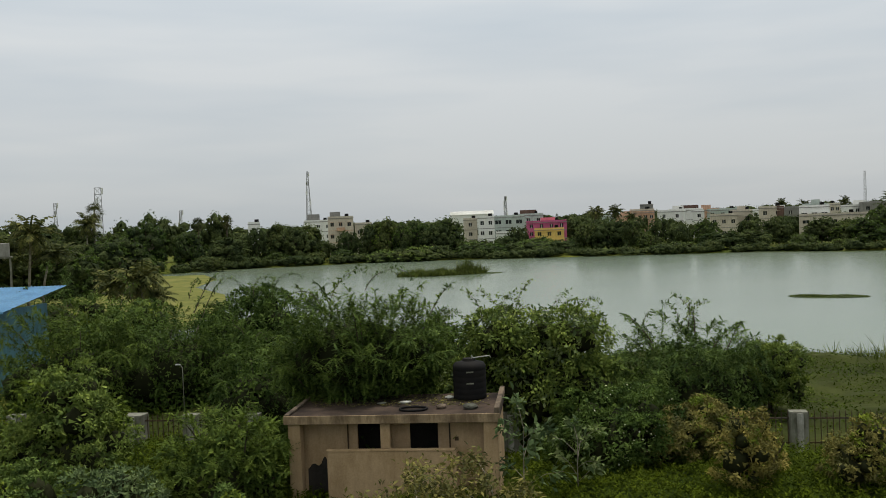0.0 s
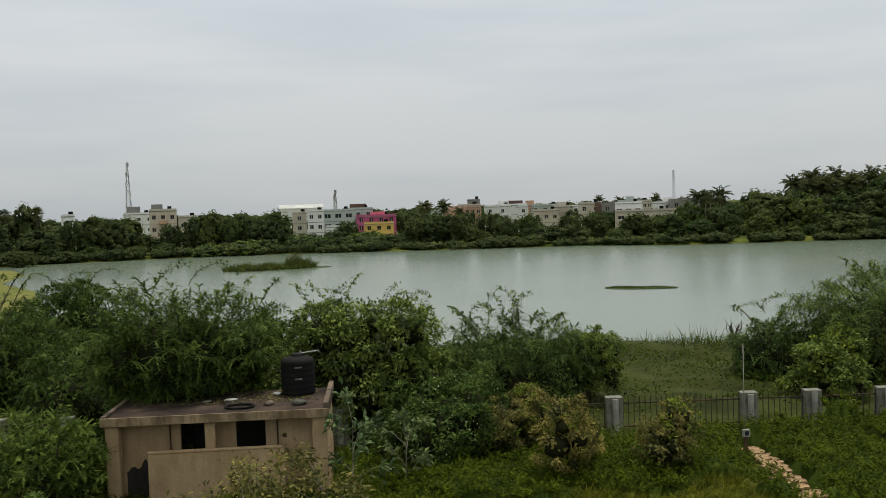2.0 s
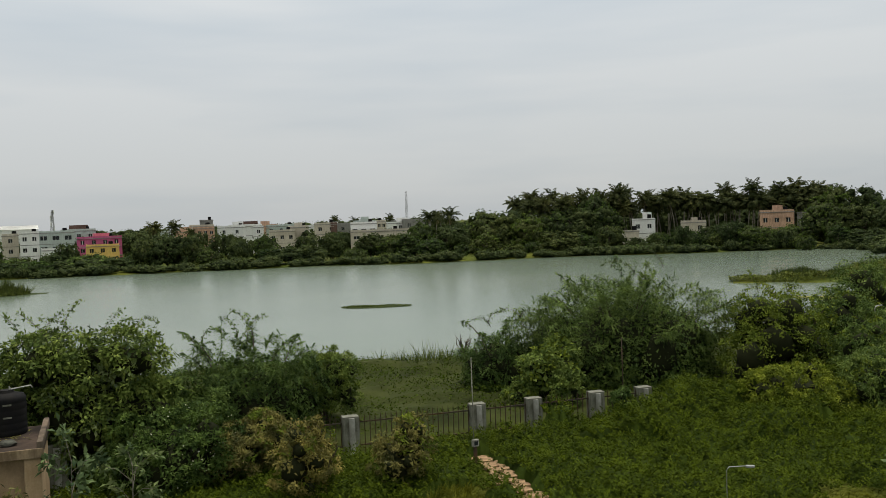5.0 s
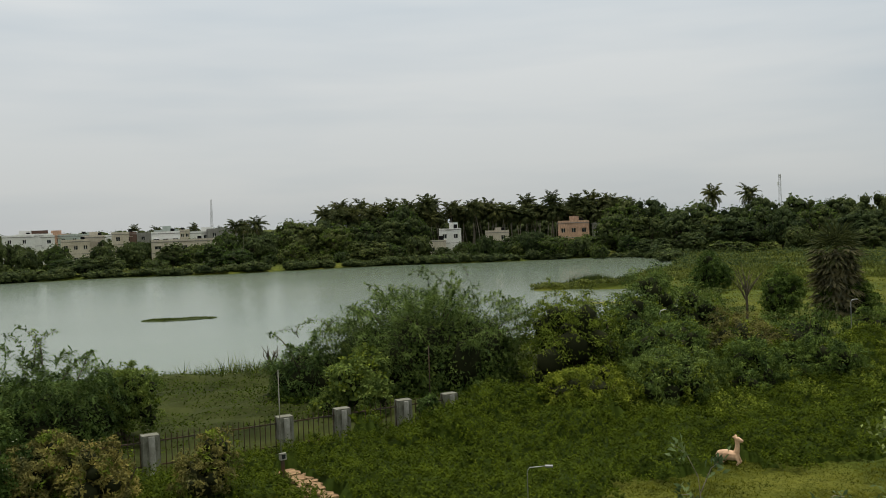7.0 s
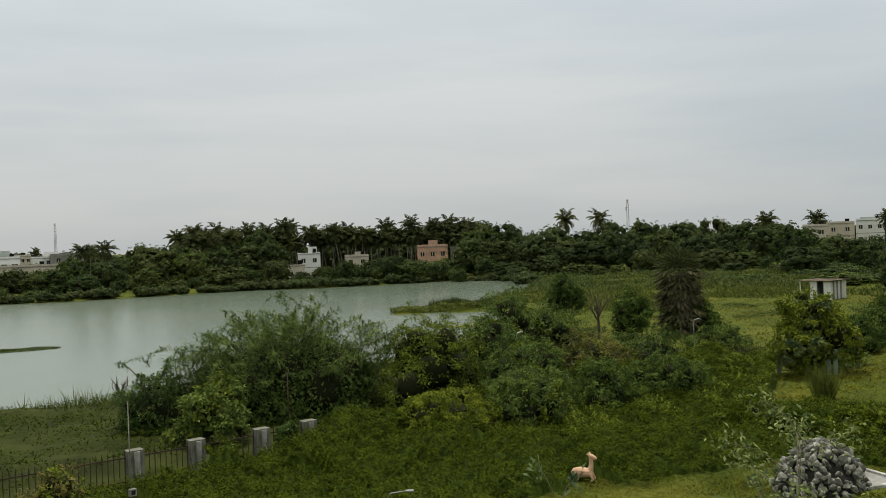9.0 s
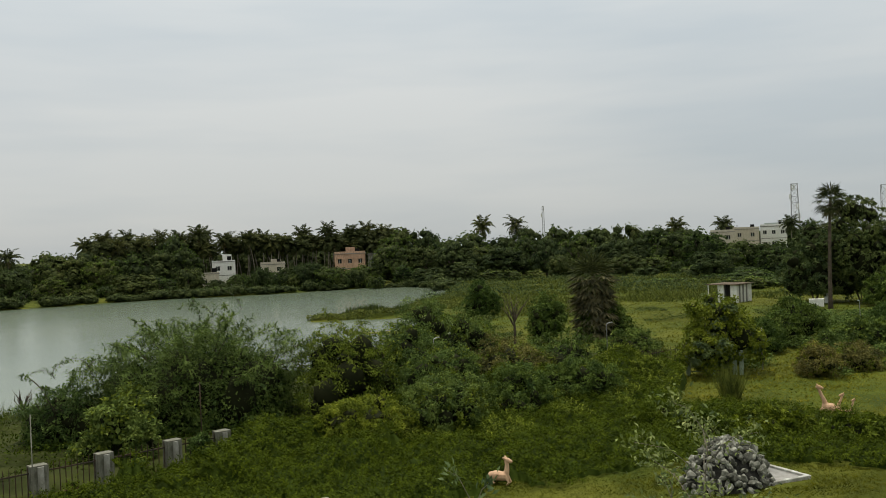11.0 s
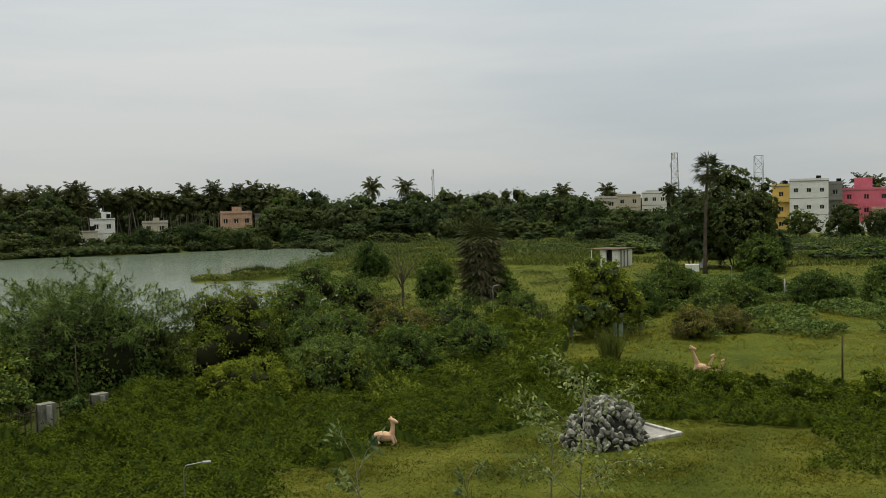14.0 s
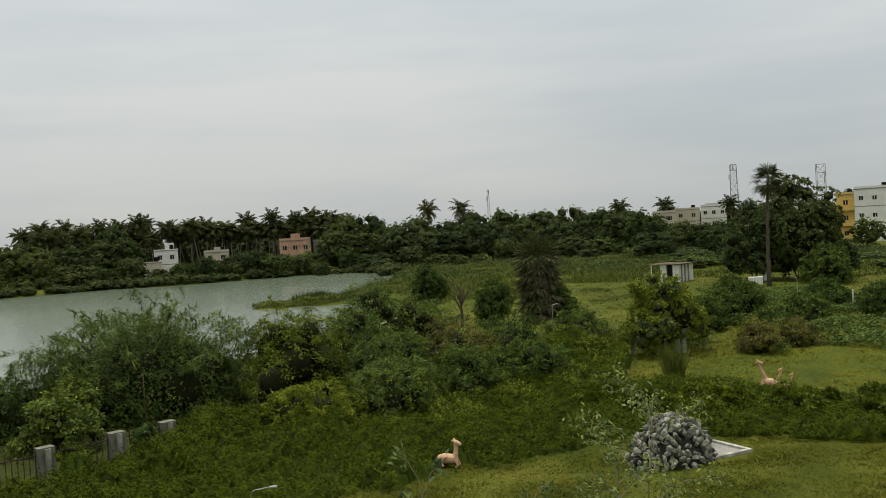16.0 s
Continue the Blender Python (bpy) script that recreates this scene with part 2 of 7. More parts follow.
M_TEAL = surface("blue_green_sheet", (0.08, 0.20, 0.26), (0.05, 0.13, 0.18), 0.7, 0.6, 0.4, 0.1)
M_STATUE = surface("salmon_painted_cement", (0.72, 0.49, 0.33), (0.56, 0.35, 0.22), 3.0, 0.8, 0.3, 0.2)
M_STONE = surface("grey_rubble_stone", (0.23, 0.235, 0.215), (0.09, 0.09, 0.08), 1.6, 0.9, 0.0, 0.6)
M_STONEDARK = surface("stone_gap_shade", (0.045, 0.045, 0.04), (0.02, 0.02, 0.018), 9.0, 0.95, 0.0, 0.8)
M_PAVING = surface("sandy_paving_stone", (0.36, 0.235, 0.13), (0.2, 0.13, 0.075), 2.0, 0.9, 0.0, 0.4)
M_GREENP = surface("green_painted_metal", (0.26, 0.33, 0.24), (0.17, 0.22, 0.16), 2.0, 0.6, 0.3, 0.1)
M_RED = surface("red_painted_metal", (0.45, 0.07, 0.05), (0.3, 0.05, 0.04), 2.0, 0.6)
W_WHITE = surface("white_house_paint", (0.82, 0.83, 0.81), (0.74, 0.75, 0.73), 0.25, 0.85, 0.1, 0.02, 0.0, 4.0)
W_CREAM = surface("cream_house_paint", (0.62, 0.57, 0.48), (0.5, 0.45, 0.37), 0.25, 0.85, 0.2, 0.1, 0.0, 4.0)
W_PEACH = surface("peach_house_paint", (0.64, 0.42, 0.30), (0.52, 0.34, 0.24), 0.25, 0.85, 0.4, 0.1, 0.0, 4.0)
W_PINK = surface("pink_house_paint", (0.78, 0.20, 0.27), (0.66, 0.16, 0.22), 0.25, 0.8, 0.15, 0.1, 0.0, 4.0)
W_MAGENTA = surface("magenta_house_paint", (0.52, 0.13, 0.26), (0.42, 0.10, 0.21), 0.25, 0.8, 0.15, 0.1, 0.0, 4.0)
W_YELLOW = surface("yellow_house_paint", (0.77, 0.54, 0.17), (0.68, 0.47, 0.15), 0.25, 0.8, 0.12, 0.1, 0.0, 4.0)
W_MINT = surface("pale_green_house_paint", (0.50, 0.57, 0.54), (0.42, 0.48, 0.45), 0.25, 0.85, 0.2, 0.1, 0.0, 4.0)
W_GREY = surface("bare_cement_render", (0.30, 0.295, 0.28), (0.22, 0.22, 0.21), 0.25, 0.9, 0.25, 0.1, 0.0, 4.0)
W_BROWN = surface("brown_house_paint", (0.16, 0.10, 0.08), (0.11, 0.07, 0.06), 0.25, 0.85, 0.3, 0.1, 0.0, 4.0)
M_ROOFTILE = surface("grey_sheet_roof", (0.42, 0.41, 0.39), (0.28, 0.27, 0.26), 0.4, 0.8, 0.4, 0.2)


def glass_material():
    m, nt, b = material("dark_window_glass")
    b.inputs["Base Color"].default_value = (0.02, 0.024, 0.026, 1)
    b.inputs["Roughness"].default_value = 0.12
    return m


M_GLASS = glass_material()

# ---- mesh helpers ----
def mesh_np(name, verts, faces, mat, smooth=False):
    """A mesh from numpy arrays; all faces have the same number of corners."""
    verts, faces = np.asarray(verts, np.float32), np.asarray(faces, np.int32)
    me = bpy.data.meshes.new(name)
    k = faces.shape[1]
    me.vertices.add(len(verts))
    me.vertices.foreach_set("co", verts.ravel())
    me.loops.add(faces.size)
    me.loops.foreach_set("vertex_index", faces.ravel())
    me.polygons.add(len(faces))
    me.polygons.foreach_set("loop_start", np.arange(0, faces.size, k, dtype=np.int32))
    if smooth:
        me.polygons.foreach_set("use_smooth", np.ones(len(faces), bool))
    me.update(calc_edges=True)
    me.materials.append(mat)
    return me


def child(name, me, parent, label=""):
    ob = new(name, me)
    ob.parent = parent
    return tagged(ob, label)


def part(name, bm, mat, parent=None, label="", smooth=False):
    me = bpy.data.meshes.new(name)
    bm.normal_update()
    bm.to_mesh(me)
    bm.free()
    if smooth:
        me.polygons.foreach_set("use_smooth", np.ones(len(me.polygons), bool))
    me.materials.append(mat)
    ob = new(name, me)
    ob.parent = parent
    return tagged(ob, label)


def thing(name, m, label, category, group="", kind=""):
    ob = new(name)
    ob.empty_display_size = 0.3
    ob.matrix_basis = m
    return tagged(ob, label, category, group, kind)


def box(bm, x0, y0, z0, x1, y1, z1, m=None, bevel=0.0):
    r = bmesh.ops.create_cube(bm, size=1.0)
    vs = r["verts"]
    bmesh.ops.scale(bm, vec=(x1 - x0, y1 - y0, z1 - z0), verts=vs)
    bmesh.ops.translate(bm, vec=((x0 + x1) / 2, (y0 + y1) / 2, (z0 + z1) / 2), verts=vs)
    if bevel:
        es = list({e for v in vs for e in v.link_edges})
        vs = bmesh.ops.bevel(bm, geom=es, offset=bevel, segments=1, affect="EDGES")["verts"]
    if m is not None:
        bmesh.ops.transform(bm, matrix=m, verts=vs)
    return bm


def boxed(*a, bevel=0.0):
    return box(bmesh.new(), *a, bevel=bevel)


def tube(points, radii, sides=6, bm=None):
    """A tapered tube along points."""
    bm = bm or bmesh.new()
    pts = [Vector(p) for p in points]
    rings = []
    for i, p in enumerate(pts):
        d = (pts[min(i + 1, len(pts) - 1)] - pts[max(i - 1, 0)]).normalized()
        a = d.orthogonal().normalized()
        b = d.cross(a)
        rings.append([bm.verts.new(p + (a * math.cos(2 * math.pi * k / sides) + b * math.sin(2 * math.pi * k / sides)) * radii[i]) for k in range(sides)])
    for r0, r1 in zip(rings, rings[1:]):
        # match the ring starts so the tube does not twist
        s = min(range(sides), key=lambda k: (r1[k].co - r0[0].co).length)
        for k in range(sides):
            bm.faces.new((r0[k], r0[(k + 1) % sides], r1[(s + k + 1) % sides], r1[(s + k) % sides]))
    bm.faces.new(rings[0][::-1])
    bm.faces.new(rings[-1])
    return bm


# ---- foliage ----
def leaf_quads(p, d, n, length, width, rng, fold=0.25):
    """Diamond leaves at p, pointing along d, with face normals near n."""
    d = d / np.linalg.norm(d, axis=1, keepdims=True)
    s = np.cross(d, n)
    s /= np.linalg.norm(s, axis=1, keepdims=True) + 1e-6
    up = np.cross(s, d)
    L = (length * rng.uniform(0.65, 1.3, (len(p), 1))).astype(float)
    Wd = width / length * L
    v = np.empty((len(p), 4, 3))
    v[:, 0] = p
    v[:, 1] = p + d * L * 0.5 + s * Wd * 0.5 + up * Wd * fold
    v[:, 2] = p + d * L
    v[:, 3] = p + d * L * 0.5 - s * Wd * 0.5 + up * Wd * fold
    return v.reshape(-1, 3), np.arange(len(p) * 4).reshape(-1, 4)


def unit(rng, n):
    v = rng.normal(size=(n, 3))
    return v / np.linalg.norm(v, axis=1, keepdims=True)


def dome_lobes(w, dpt, h, k, rng, low=0.25, size=(0.17, 0.30)):
    """Rounded lobes of uneven size over a flat-topped dome w wide, dpt deep and h high."""
    c = unit(rng, k)
    c[:, 2] = np.abs(c[:, 2]) * 1.15 - 0.15
    c /= (np.abs(c) ** 3.2).sum(1, keepdims=True) ** (1 / 3.2)
    r = rng.uniform(*size, k) * min(w, dpt, 1.6 * h)
    reach = rng.uniform(0.72, 1.0, k)[:, None]
    half = np.array([w / 2, dpt / 2, h * (1 - low)])
    lim = np.maximum(half - 0.85 * r[:, None], 0.15 * half)
    cen = c * lim * reach + np.array([0, 0, h * low])
    cen[:, 2] = np.maximum(cen[:, 2], r * 0.55)
    core = np.array([[0, 0, h * 0.45]])
    return np.vstack([cen, core]), np.append(r, 0.42 * min(w, dpt, h * 1.3))


def mass_lobes(w, dpt, h, k, rng, low=0.25, size=(0.17, 0.30), even=0.5, domes=0):
    """Several overlapping domes of uneven height: an irregular mass of foliage."""
    n = domes or 2 + int(w * dpt / 20)
    C, Rr = [], []
    for i in range(n):
        a, q = 2 * math.pi * (i + rng.random() * 0.7) / n, rng.uniform(0.25, 0.62) if i else 0.0
        cx, cy = math.cos(a) * q * w / 2, math.sin(a) * q * dpt / 2
        sw = (0.62 if i else 0.7) * rng.uniform(0.85, 1.15)
        hh = h * (1.0 if i == 0 else rng.uniform(even, 0.98))
        c, r = dome_lobes(w * sw, dpt * sw, hh, max(k // 3, 6), rng, low, (size[0] * 0.95, size[1] * 1.1))
        C.append(c + np.array([cx, cy, 0]))
        Rr.append(r)
    C, Rr = np.vstack(C), np.concatenate(Rr)
    # fit the whole mass to its true size
    fit = np.array([w / 2 / (np.abs(C[:, 0]) + Rr).max(), dpt / 2 / (np.abs(C[:, 1]) + Rr).max(), h / (C[:, 2] + Rr).max()])
    return C * fit, Rr * float(fit.mean())


def on_lobes(cen, r, n, rng, skin=0.78, hide=0.72, top=1.05):
    """Points on the outer skin of a heap of lobes, with outward directions."""
    pick = rng.choice(len(r), size=int(n * 4), p=r ** 2 / (r ** 2).sum())
    u = unit(rng, len(pick))
    u[:, 2] += 0.12
    u /= np.linalg.norm(u, axis=1, keepdims=True)
    rad = r[pick] * (skin + (top - skin) * rng.random(len(pick)) ** 0.6)
    p = cen[pick] + u * rad[:, None]
    ok = p[:, 2] > 0.05
    for c, q in zip(cen, r):
        ok &= ((p - c) ** 2).sum(1) > (hide * q) ** 2
    p, u = p[ok][:n], u[ok][:n]
    return p, u


def tri_leaves(p, d, n, length, width, rng):
    """Narrow leaflets as single triangles."""
    d = d / np.linalg.norm(d, axis=1, keepdims=True)
    s = np.cross(d, n)
    s /= np.linalg.norm(s, axis=1, keepdims=True) + 1e-6
    L = length * rng.uniform(0.6, 1.35, (len(p), 1))
    v = np.empty((len(p), 3, 3))
    v[:, 0] = p - d * L * 0.4 + s * width * 0.5
    v[:, 1] = p - d * L * 0.4 - s * width * 0.5
    v[:, 2] = p + d * L * 0.6
    return v.reshape(-1, 3), np.arange(len(p) * 3).reshape(-1, 3)


def crown_mesh(name, cen, r, n, length, width, mat, rng, droop=0.2, splay=0.9, clump=0.0, fill=True, hull=False, close=3.6):
    """A crown of leaves gathered in clumps, with gaps between them."""
    clump = clump or 0.25 * float(np.median(r)) + 0.13
    area = float((r ** 2).sum()) * 4
    k = int(min(max(area / (clump * clump * close), 24), n / (11 if hull else 24)))
    cp, cu = on_lobes(cen, r, k, rng, 0.82, 0.8, 0.98)
    k = len(cp)
    size = clump * rng.uniform(0.55, 1.35, k)
    m = max(int(n * 0.82 / k), 6)
    P, D, N = [], [], []
    for j in range(m):
        u = unit(rng, k) + cu * 0.55 + np.array([0, 0, 0.35])
        u /= np.linalg.norm(u, axis=1, keepdims=True)
        q = u * (size * rng.uniform(0.55, 1.1, k))[:, None]
        q[:, 2] *= 0.75
        P.append(cp + q)
        d = u * 0.7 + rng.normal(size=u.shape) * splay * 0.6
        d[:, 2] -= droop
        D.append(d)
        N.append(u + rng.normal(size=u.shape) * 0.3 + np.array([0, 0, 0.25]))
    P, D, N = np.vstack(P), np.vstack(D), np.vstack(N)
    make = leaf_quads if 0.16 <= length <= 0.28 and not hull else tri_leaves
    v, f = make(P, D, N, length, width, rng)
    if fill:
        # inner leaves that close the crown
        p, u = on_lobes(cen, r, int(n * 0.1), rng, 0.55, 0.35, 0.8)
        v2, f2 = make(p, rng.normal(size=p.shape), u + rng.normal(size=p.shape) * 0.4, length * 1.6, width * 2.2, rng)
        v, f = np.vstack([v, v2]), np.vstack([f, f2 + len(v)])
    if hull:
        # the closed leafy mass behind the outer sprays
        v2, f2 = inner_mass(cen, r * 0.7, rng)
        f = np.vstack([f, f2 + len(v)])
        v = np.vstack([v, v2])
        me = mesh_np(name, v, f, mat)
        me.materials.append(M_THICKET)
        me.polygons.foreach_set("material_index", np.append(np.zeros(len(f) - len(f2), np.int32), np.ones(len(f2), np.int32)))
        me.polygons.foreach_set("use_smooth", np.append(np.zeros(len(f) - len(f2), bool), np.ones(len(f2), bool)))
        return me
    return mesh_np(name, v, f, mat)


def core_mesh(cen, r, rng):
    """A near-black hull inside a bush that paints the shade between leaf clumps."""
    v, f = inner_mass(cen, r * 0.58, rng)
    return mesh_np("inner_crown", v, f, M_CROWNSHADE)


def bend(a, b, c, t):
    return a * (1 - t) ** 2 + b * 2 * t * (1 - t) + c * t * t


def feather_crown(name, w, dpt, h, leaves, mat, rng, low=0.1, droop=0.3, leaf=(0.13, 0.034), top_only=False, wild=0.04):
    """Arching boughs over a lumpy dome, each with side twigs that carry rows of narrow leaflets: (leaf mesh, bough bmesh)."""
    per, steps, rows = 288, 12, 6
    nb = max(int(leaves * 0.8 / per), 12)
    az = rng.uniform(0, 2 * math.pi, nb)
    sz = rng.uniform(0.55 if top_only else -0.02, 1.0, nb)
    cz = np.sqrt(1 - sz ** 2) ** 0.8
    ph = rng.random(4) * 6.28
    lump = 0.9 + 0.10 * np.sin(3 * az + ph[0]) * np.sin(2.5 * sz + ph[1]) + 0.08 * np.sin(7 * az + ph[2]) * np.cos(5 * sz + ph[3]) + rng.normal(size=nb) * 0.035
    long = rng.random(nb) < wild
    lump[long] *= rng.uniform(1.06, 1.2, int(long.sum()))
    lump = lump[:, None]
    # the crown spreads over its hollow lower side
    cz *= 0.7 + 0.3 * np.clip(sz / 0.42, 0, 1)
    tip = np.column_stack([w / 2 * cz * np.cos(az), dpt / 2 * cz * np.sin(az), h * (low + (1 - low) * np.maximum(sz, 0) ** 0.8)]) * lump
    root = tip * np.array([0.58, 0.58, 0.68]) + np.array([0, 0, 0.06 * h]) + rng.normal(size=tip.shape) * 0.15
    L = np.linalg.norm(tip - root, axis=1, keepdims=True)
    ctrl = root + (tip - root) * 0.6 + np.column_stack([np.zeros((nb, 2)), L[:, 0] * (0.1 + droop * 0.4)])
    P, D, N = [], [], []
    up = np.array([0, 0, 1.0])
    for i in range(steps):
        t = 0.34 + 0.66 * (i + rng.random((nb, 1)) * 0.6) / steps
        p = bend(root, ctrl, tip, t)
        tan = bend(root, ctrl, tip, np.minimum(t + 0.04, 1.04)) - p
        tan /= np.linalg.norm(tan, axis=1, keepdims=True) + 1e-6
        side = np.cross(tan, up)
        side /= np.linalg.norm(side, axis=1, keepdims=True) + 1e-6
        for sg in (1, -1):
            d = tan * 0.55 + side * sg * 0.8 + rng.normal(size=p.shape) * 0.55
            d /= np.linalg.norm(d, axis=1, keepdims=True)
            across = np.cross(d, up)
            across /= np.linalg.norm(across, axis=1, keepdims=True) + 1e-6
            lt = 0.48 * (1.25 - 0.5 * t) * rng.uniform(0.7, 1.3, (nb, 1)) * np.where(long[:, None], 0.55, 1.0)
            face = np.cross(across, d)
            for j in range(rows):
                q = (j + 0.5) / rows
                pos = p + d * lt * q - up * lt * (droop * 1.3 * q * q)
                for sj in (1, -1):
                    P.append(pos)
                    D.append(d * 0.9 + across * sj * 0.55 - up * (0.08 + droop * 0.6 * q) + rng.normal(size=p.shape) * 0.12)
                    N.append(face + rng.normal(size=p.shape) * 0.25)
    P, D, N = np.vstack(P), np.vstack(D), np.vstack(N)
    keep = P[:, 2] > 0.03
    v, f = tri_leaves(P[keep], D[keep], N[keep], leaf[0], leaf[1], rng)
    if not top_only:
        # older leaves within the crown
        n = int(leaves * 0.16)
        u = unit(rng, n)
        u[:, 2] = np.abs(u[:, 2])
        p = u * np.array([w / 2, dpt / 2, h]) * rng.uniform(0.5, 0.78, (n, 1)) + np.array([0, 0, 0.05])
        v2, f2 = tri_leaves(p, rng.normal(size=p.shape), u + rng.normal(size=p.shape) * 0.3, leaf[0] * 1.3, leaf[1] * 3.4, rng)
        f = np.vstack([f, f2 + len(v)])
        v = np.vstack([v, v2])
    bm = bmesh.new()
    for k in np.flatnonzero(long)[:26]:
        tube([tuple(bend(root[k], ctrl[k], tip[k], t)) for t in (0, 0.25, 0.5, 0.75, 1.0)], [0.03, 0.024, 0.018, 0.012, 0.006], 4, bm)
    return mesh_np(name, v, f, mat), bm


def inner_mass(cen, r, rng):
    """Knobbly lobes with all faces that lie inside another lobe left out."""
    bm = bmesh.new()
    bmesh.ops.create_icosphere(bm, subdivisions=1, radius=1.0)
    bv = np.array([p.co[:] for p in bm.verts])
    bf = np.array([[q.index for q in p.verts] for p in bm.faces])
    bm.free()
    V, F, base = [], [], 0
    for i in range(len(r)):
        w = cen[i] + bv * (r[i] * rng.uniform(0.82, 1.1, (len(bv), 1)))
        mid = w[bf].mean(1)
        ok = mid[:, 2] > 0.0
        for j in range(len(r)):
            if j != i:
                ok &= ((mid - cen[j]) ** 2).sum(1) > (0.88 * r[j]) ** 2
        V.append(w)
        F.append(bf[ok] + base)
        base += len(w)
    return np.vstack(V), np.vstack(F)


def stems(h, w, rng, count=4, r0=0.07):
    """Stems that fork from the ground into the crown."""
    bm = bmesh.new()
    for i in range(count):
        a = 2 * math.pi * (i + rng.random()) / count
        reach = w * rng.uniform(0.12, 0.3)
        top = h * rng.uniform(0.5, 0.75)
        pts = [(0.1 * math.cos(a), 0.1 * math.sin(a), -0.05)]
        for s in (0.35, 0.7, 1.0):
            pts.append((math.cos(a) * reach * s + rng.normal() * 0.06, math.sin(a) * reach * s + rng.normal() * 0.06, top * s))
        tube(pts, [r0, r0 * 0.8, r0 * 0.55, r0 * 0.2], 5, bm)
    return bm


def whip(rng, length, lean, mat_leaf, leaf=0.09):
    """One long arching twig with small leaves along it: (twig bmesh, leaf mesh)."""
    a = rng.random() * 6.28
    pts, p, el = [], np.zeros(3), radians(rng.uniform(55, 85))
    n = 9
    for i in range(n):
        pts.append(p.copy())
        step = length / n
        p = p + step * np.array([math.cos(a) * math.cos(el), math.sin(a) * math.cos(el), math.sin(el)])
        el -= lean * rng.uniform(0.6, 1.4) / n
        a += rng.normal() * 0.15
    bm = tube(pts, list(np.linspace(0.018, 0.006, n)), 4)
    ends = np.array(pts)
    P = np.repeat(ends[1:], 9, 0) + rng.normal(size=((n - 1) * 9, 3)) * 0.06
    D = rng.normal(size=P.shape)
    v, f = leaf_quads(P, D, rng.normal(size=P.shape), leaf, leaf * 0.4, rng)
    return bm, mesh_np("twig_leaves", v, f, mat_leaf)


YOUNG = {"broad_leaf": M_YELLOW, "dark_leaf": M_BROAD, "feathery_leaf": M_BROAD, "olive_brown_leaf": M_YELLOW}


def shrub(name, x, y, w, dpt, h, mat, label, seed, leaves=16000, leaf=(0.13, 0.05), spray=0, droop=0.25, lobes=22, whips=0, z=0.0, size=(0.17, 0.30), group="", second=None, low=0.25, share=7, blossoms=0):
    rng = np.random.default_rng(seed)
    ob = thing(name, pose(x, y, z), label, "tree" if name.endswith("tree") else "shrub", group)
    if spray:
        me, boughs = feather_crown("crown", w, dpt, h, leaves, mat, rng, low if low > 0.4 else 0.12, droop)
        child("crown", me, ob)
        part("bough", boughs, M_BARK, ob)
        lift = low * h if low > 0.4 else 0.0
        k = 16
        a = np.arange(k) * 2.4
        q = np.sqrt((np.arange(k) + 0.5) / k)
        inner = np.column_stack([w * 0.27 * q * np.cos(a), dpt * 0.27 * q * np.sin(a), lift + (h - lift) * (0.5 - 0.22 * q)])
        child("inner_crown", core_mesh(inner, np.full(k, 0.33 * min(w / 2, dpt / 2, h - lift)) * rng.uniform(1.0, 1.5, k), rng), ob, "near-black inner hull painted for the shade within the crown")
        if second:
            # lighter leaves on top only, painting the light that falls from above
            me, boughs = feather_crown("young_foliage", w * 1.02, dpt * 1.02, h * 1.01, leaves // 5, second, rng, 0.12, droop, top_only=True)
            boughs.free()
            child("young_foliage", me, ob, "lighter feathery leaves over the crown's top, coloured as if lit from above")
        part("stem", stems(h, w, rng), M_BARK, ob)
        whips, second = min(whips, 5), None
        cen, r = dome_lobes(w * 0.85, dpt * 0.85, h, lobes, rng, low, size)
    else:
        cen, r = mass_lobes(w, dpt, h, lobes, rng, low, size, 0.6)
        second = second or YOUNG.get(mat.name)
        child("crown", crown_mesh("crown", cen, r, int(leaves * 0.88), leaf[0], leaf[1], mat, rng, droop, 0.9), ob)
        child("inner_crown", core_mesh(cen, r, rng), ob, "near-black inner hull painted for the shade within the crown")
        part("stem", stems(h, w, rng), M_BARK, ob)
    if second:
        child("young_foliage", crown_mesh("young_foliage", cen[::2], r[::2] * 1.04, leaves // share, leaf[0] * 1.15, leaf[1] * 1.2, second, rng, droop, 0.9, fill=False), ob, "paler young leaves at the shoot tips")
    if blossoms:
        p, u = on_lobes(cen, r, blossoms, rng, 1.0, 0.9, 1.12)
        v, f = leaf_quads(p, rng.normal(size=p.shape), u + np.array([0, -0.4, 0.4]), 0.07, 0.05, rng)
        child("blossom", mesh_np("blossom", v, f, M_BLOSSOM), ob, "small pale blossoms")
    tops = np.argsort(-cen[:, 2] - r)[: max(whips, 1)]
    for i in range(whips):
        k = tops[i % len(tops)]
        bm, lv = whip(rng, rng.uniform(1.2, 2.5), rng.uniform(0.9, 2.6), mat, 0.13)
        base = cen[k] + np.array([rng.normal() * 0.3, rng.normal() * 0.3, r[k] * 0.8])
        tw = part("twig", bm, M_BARK, ob)
        tw.location = base
        child("twig_leaves", lv, tw)
    return ob


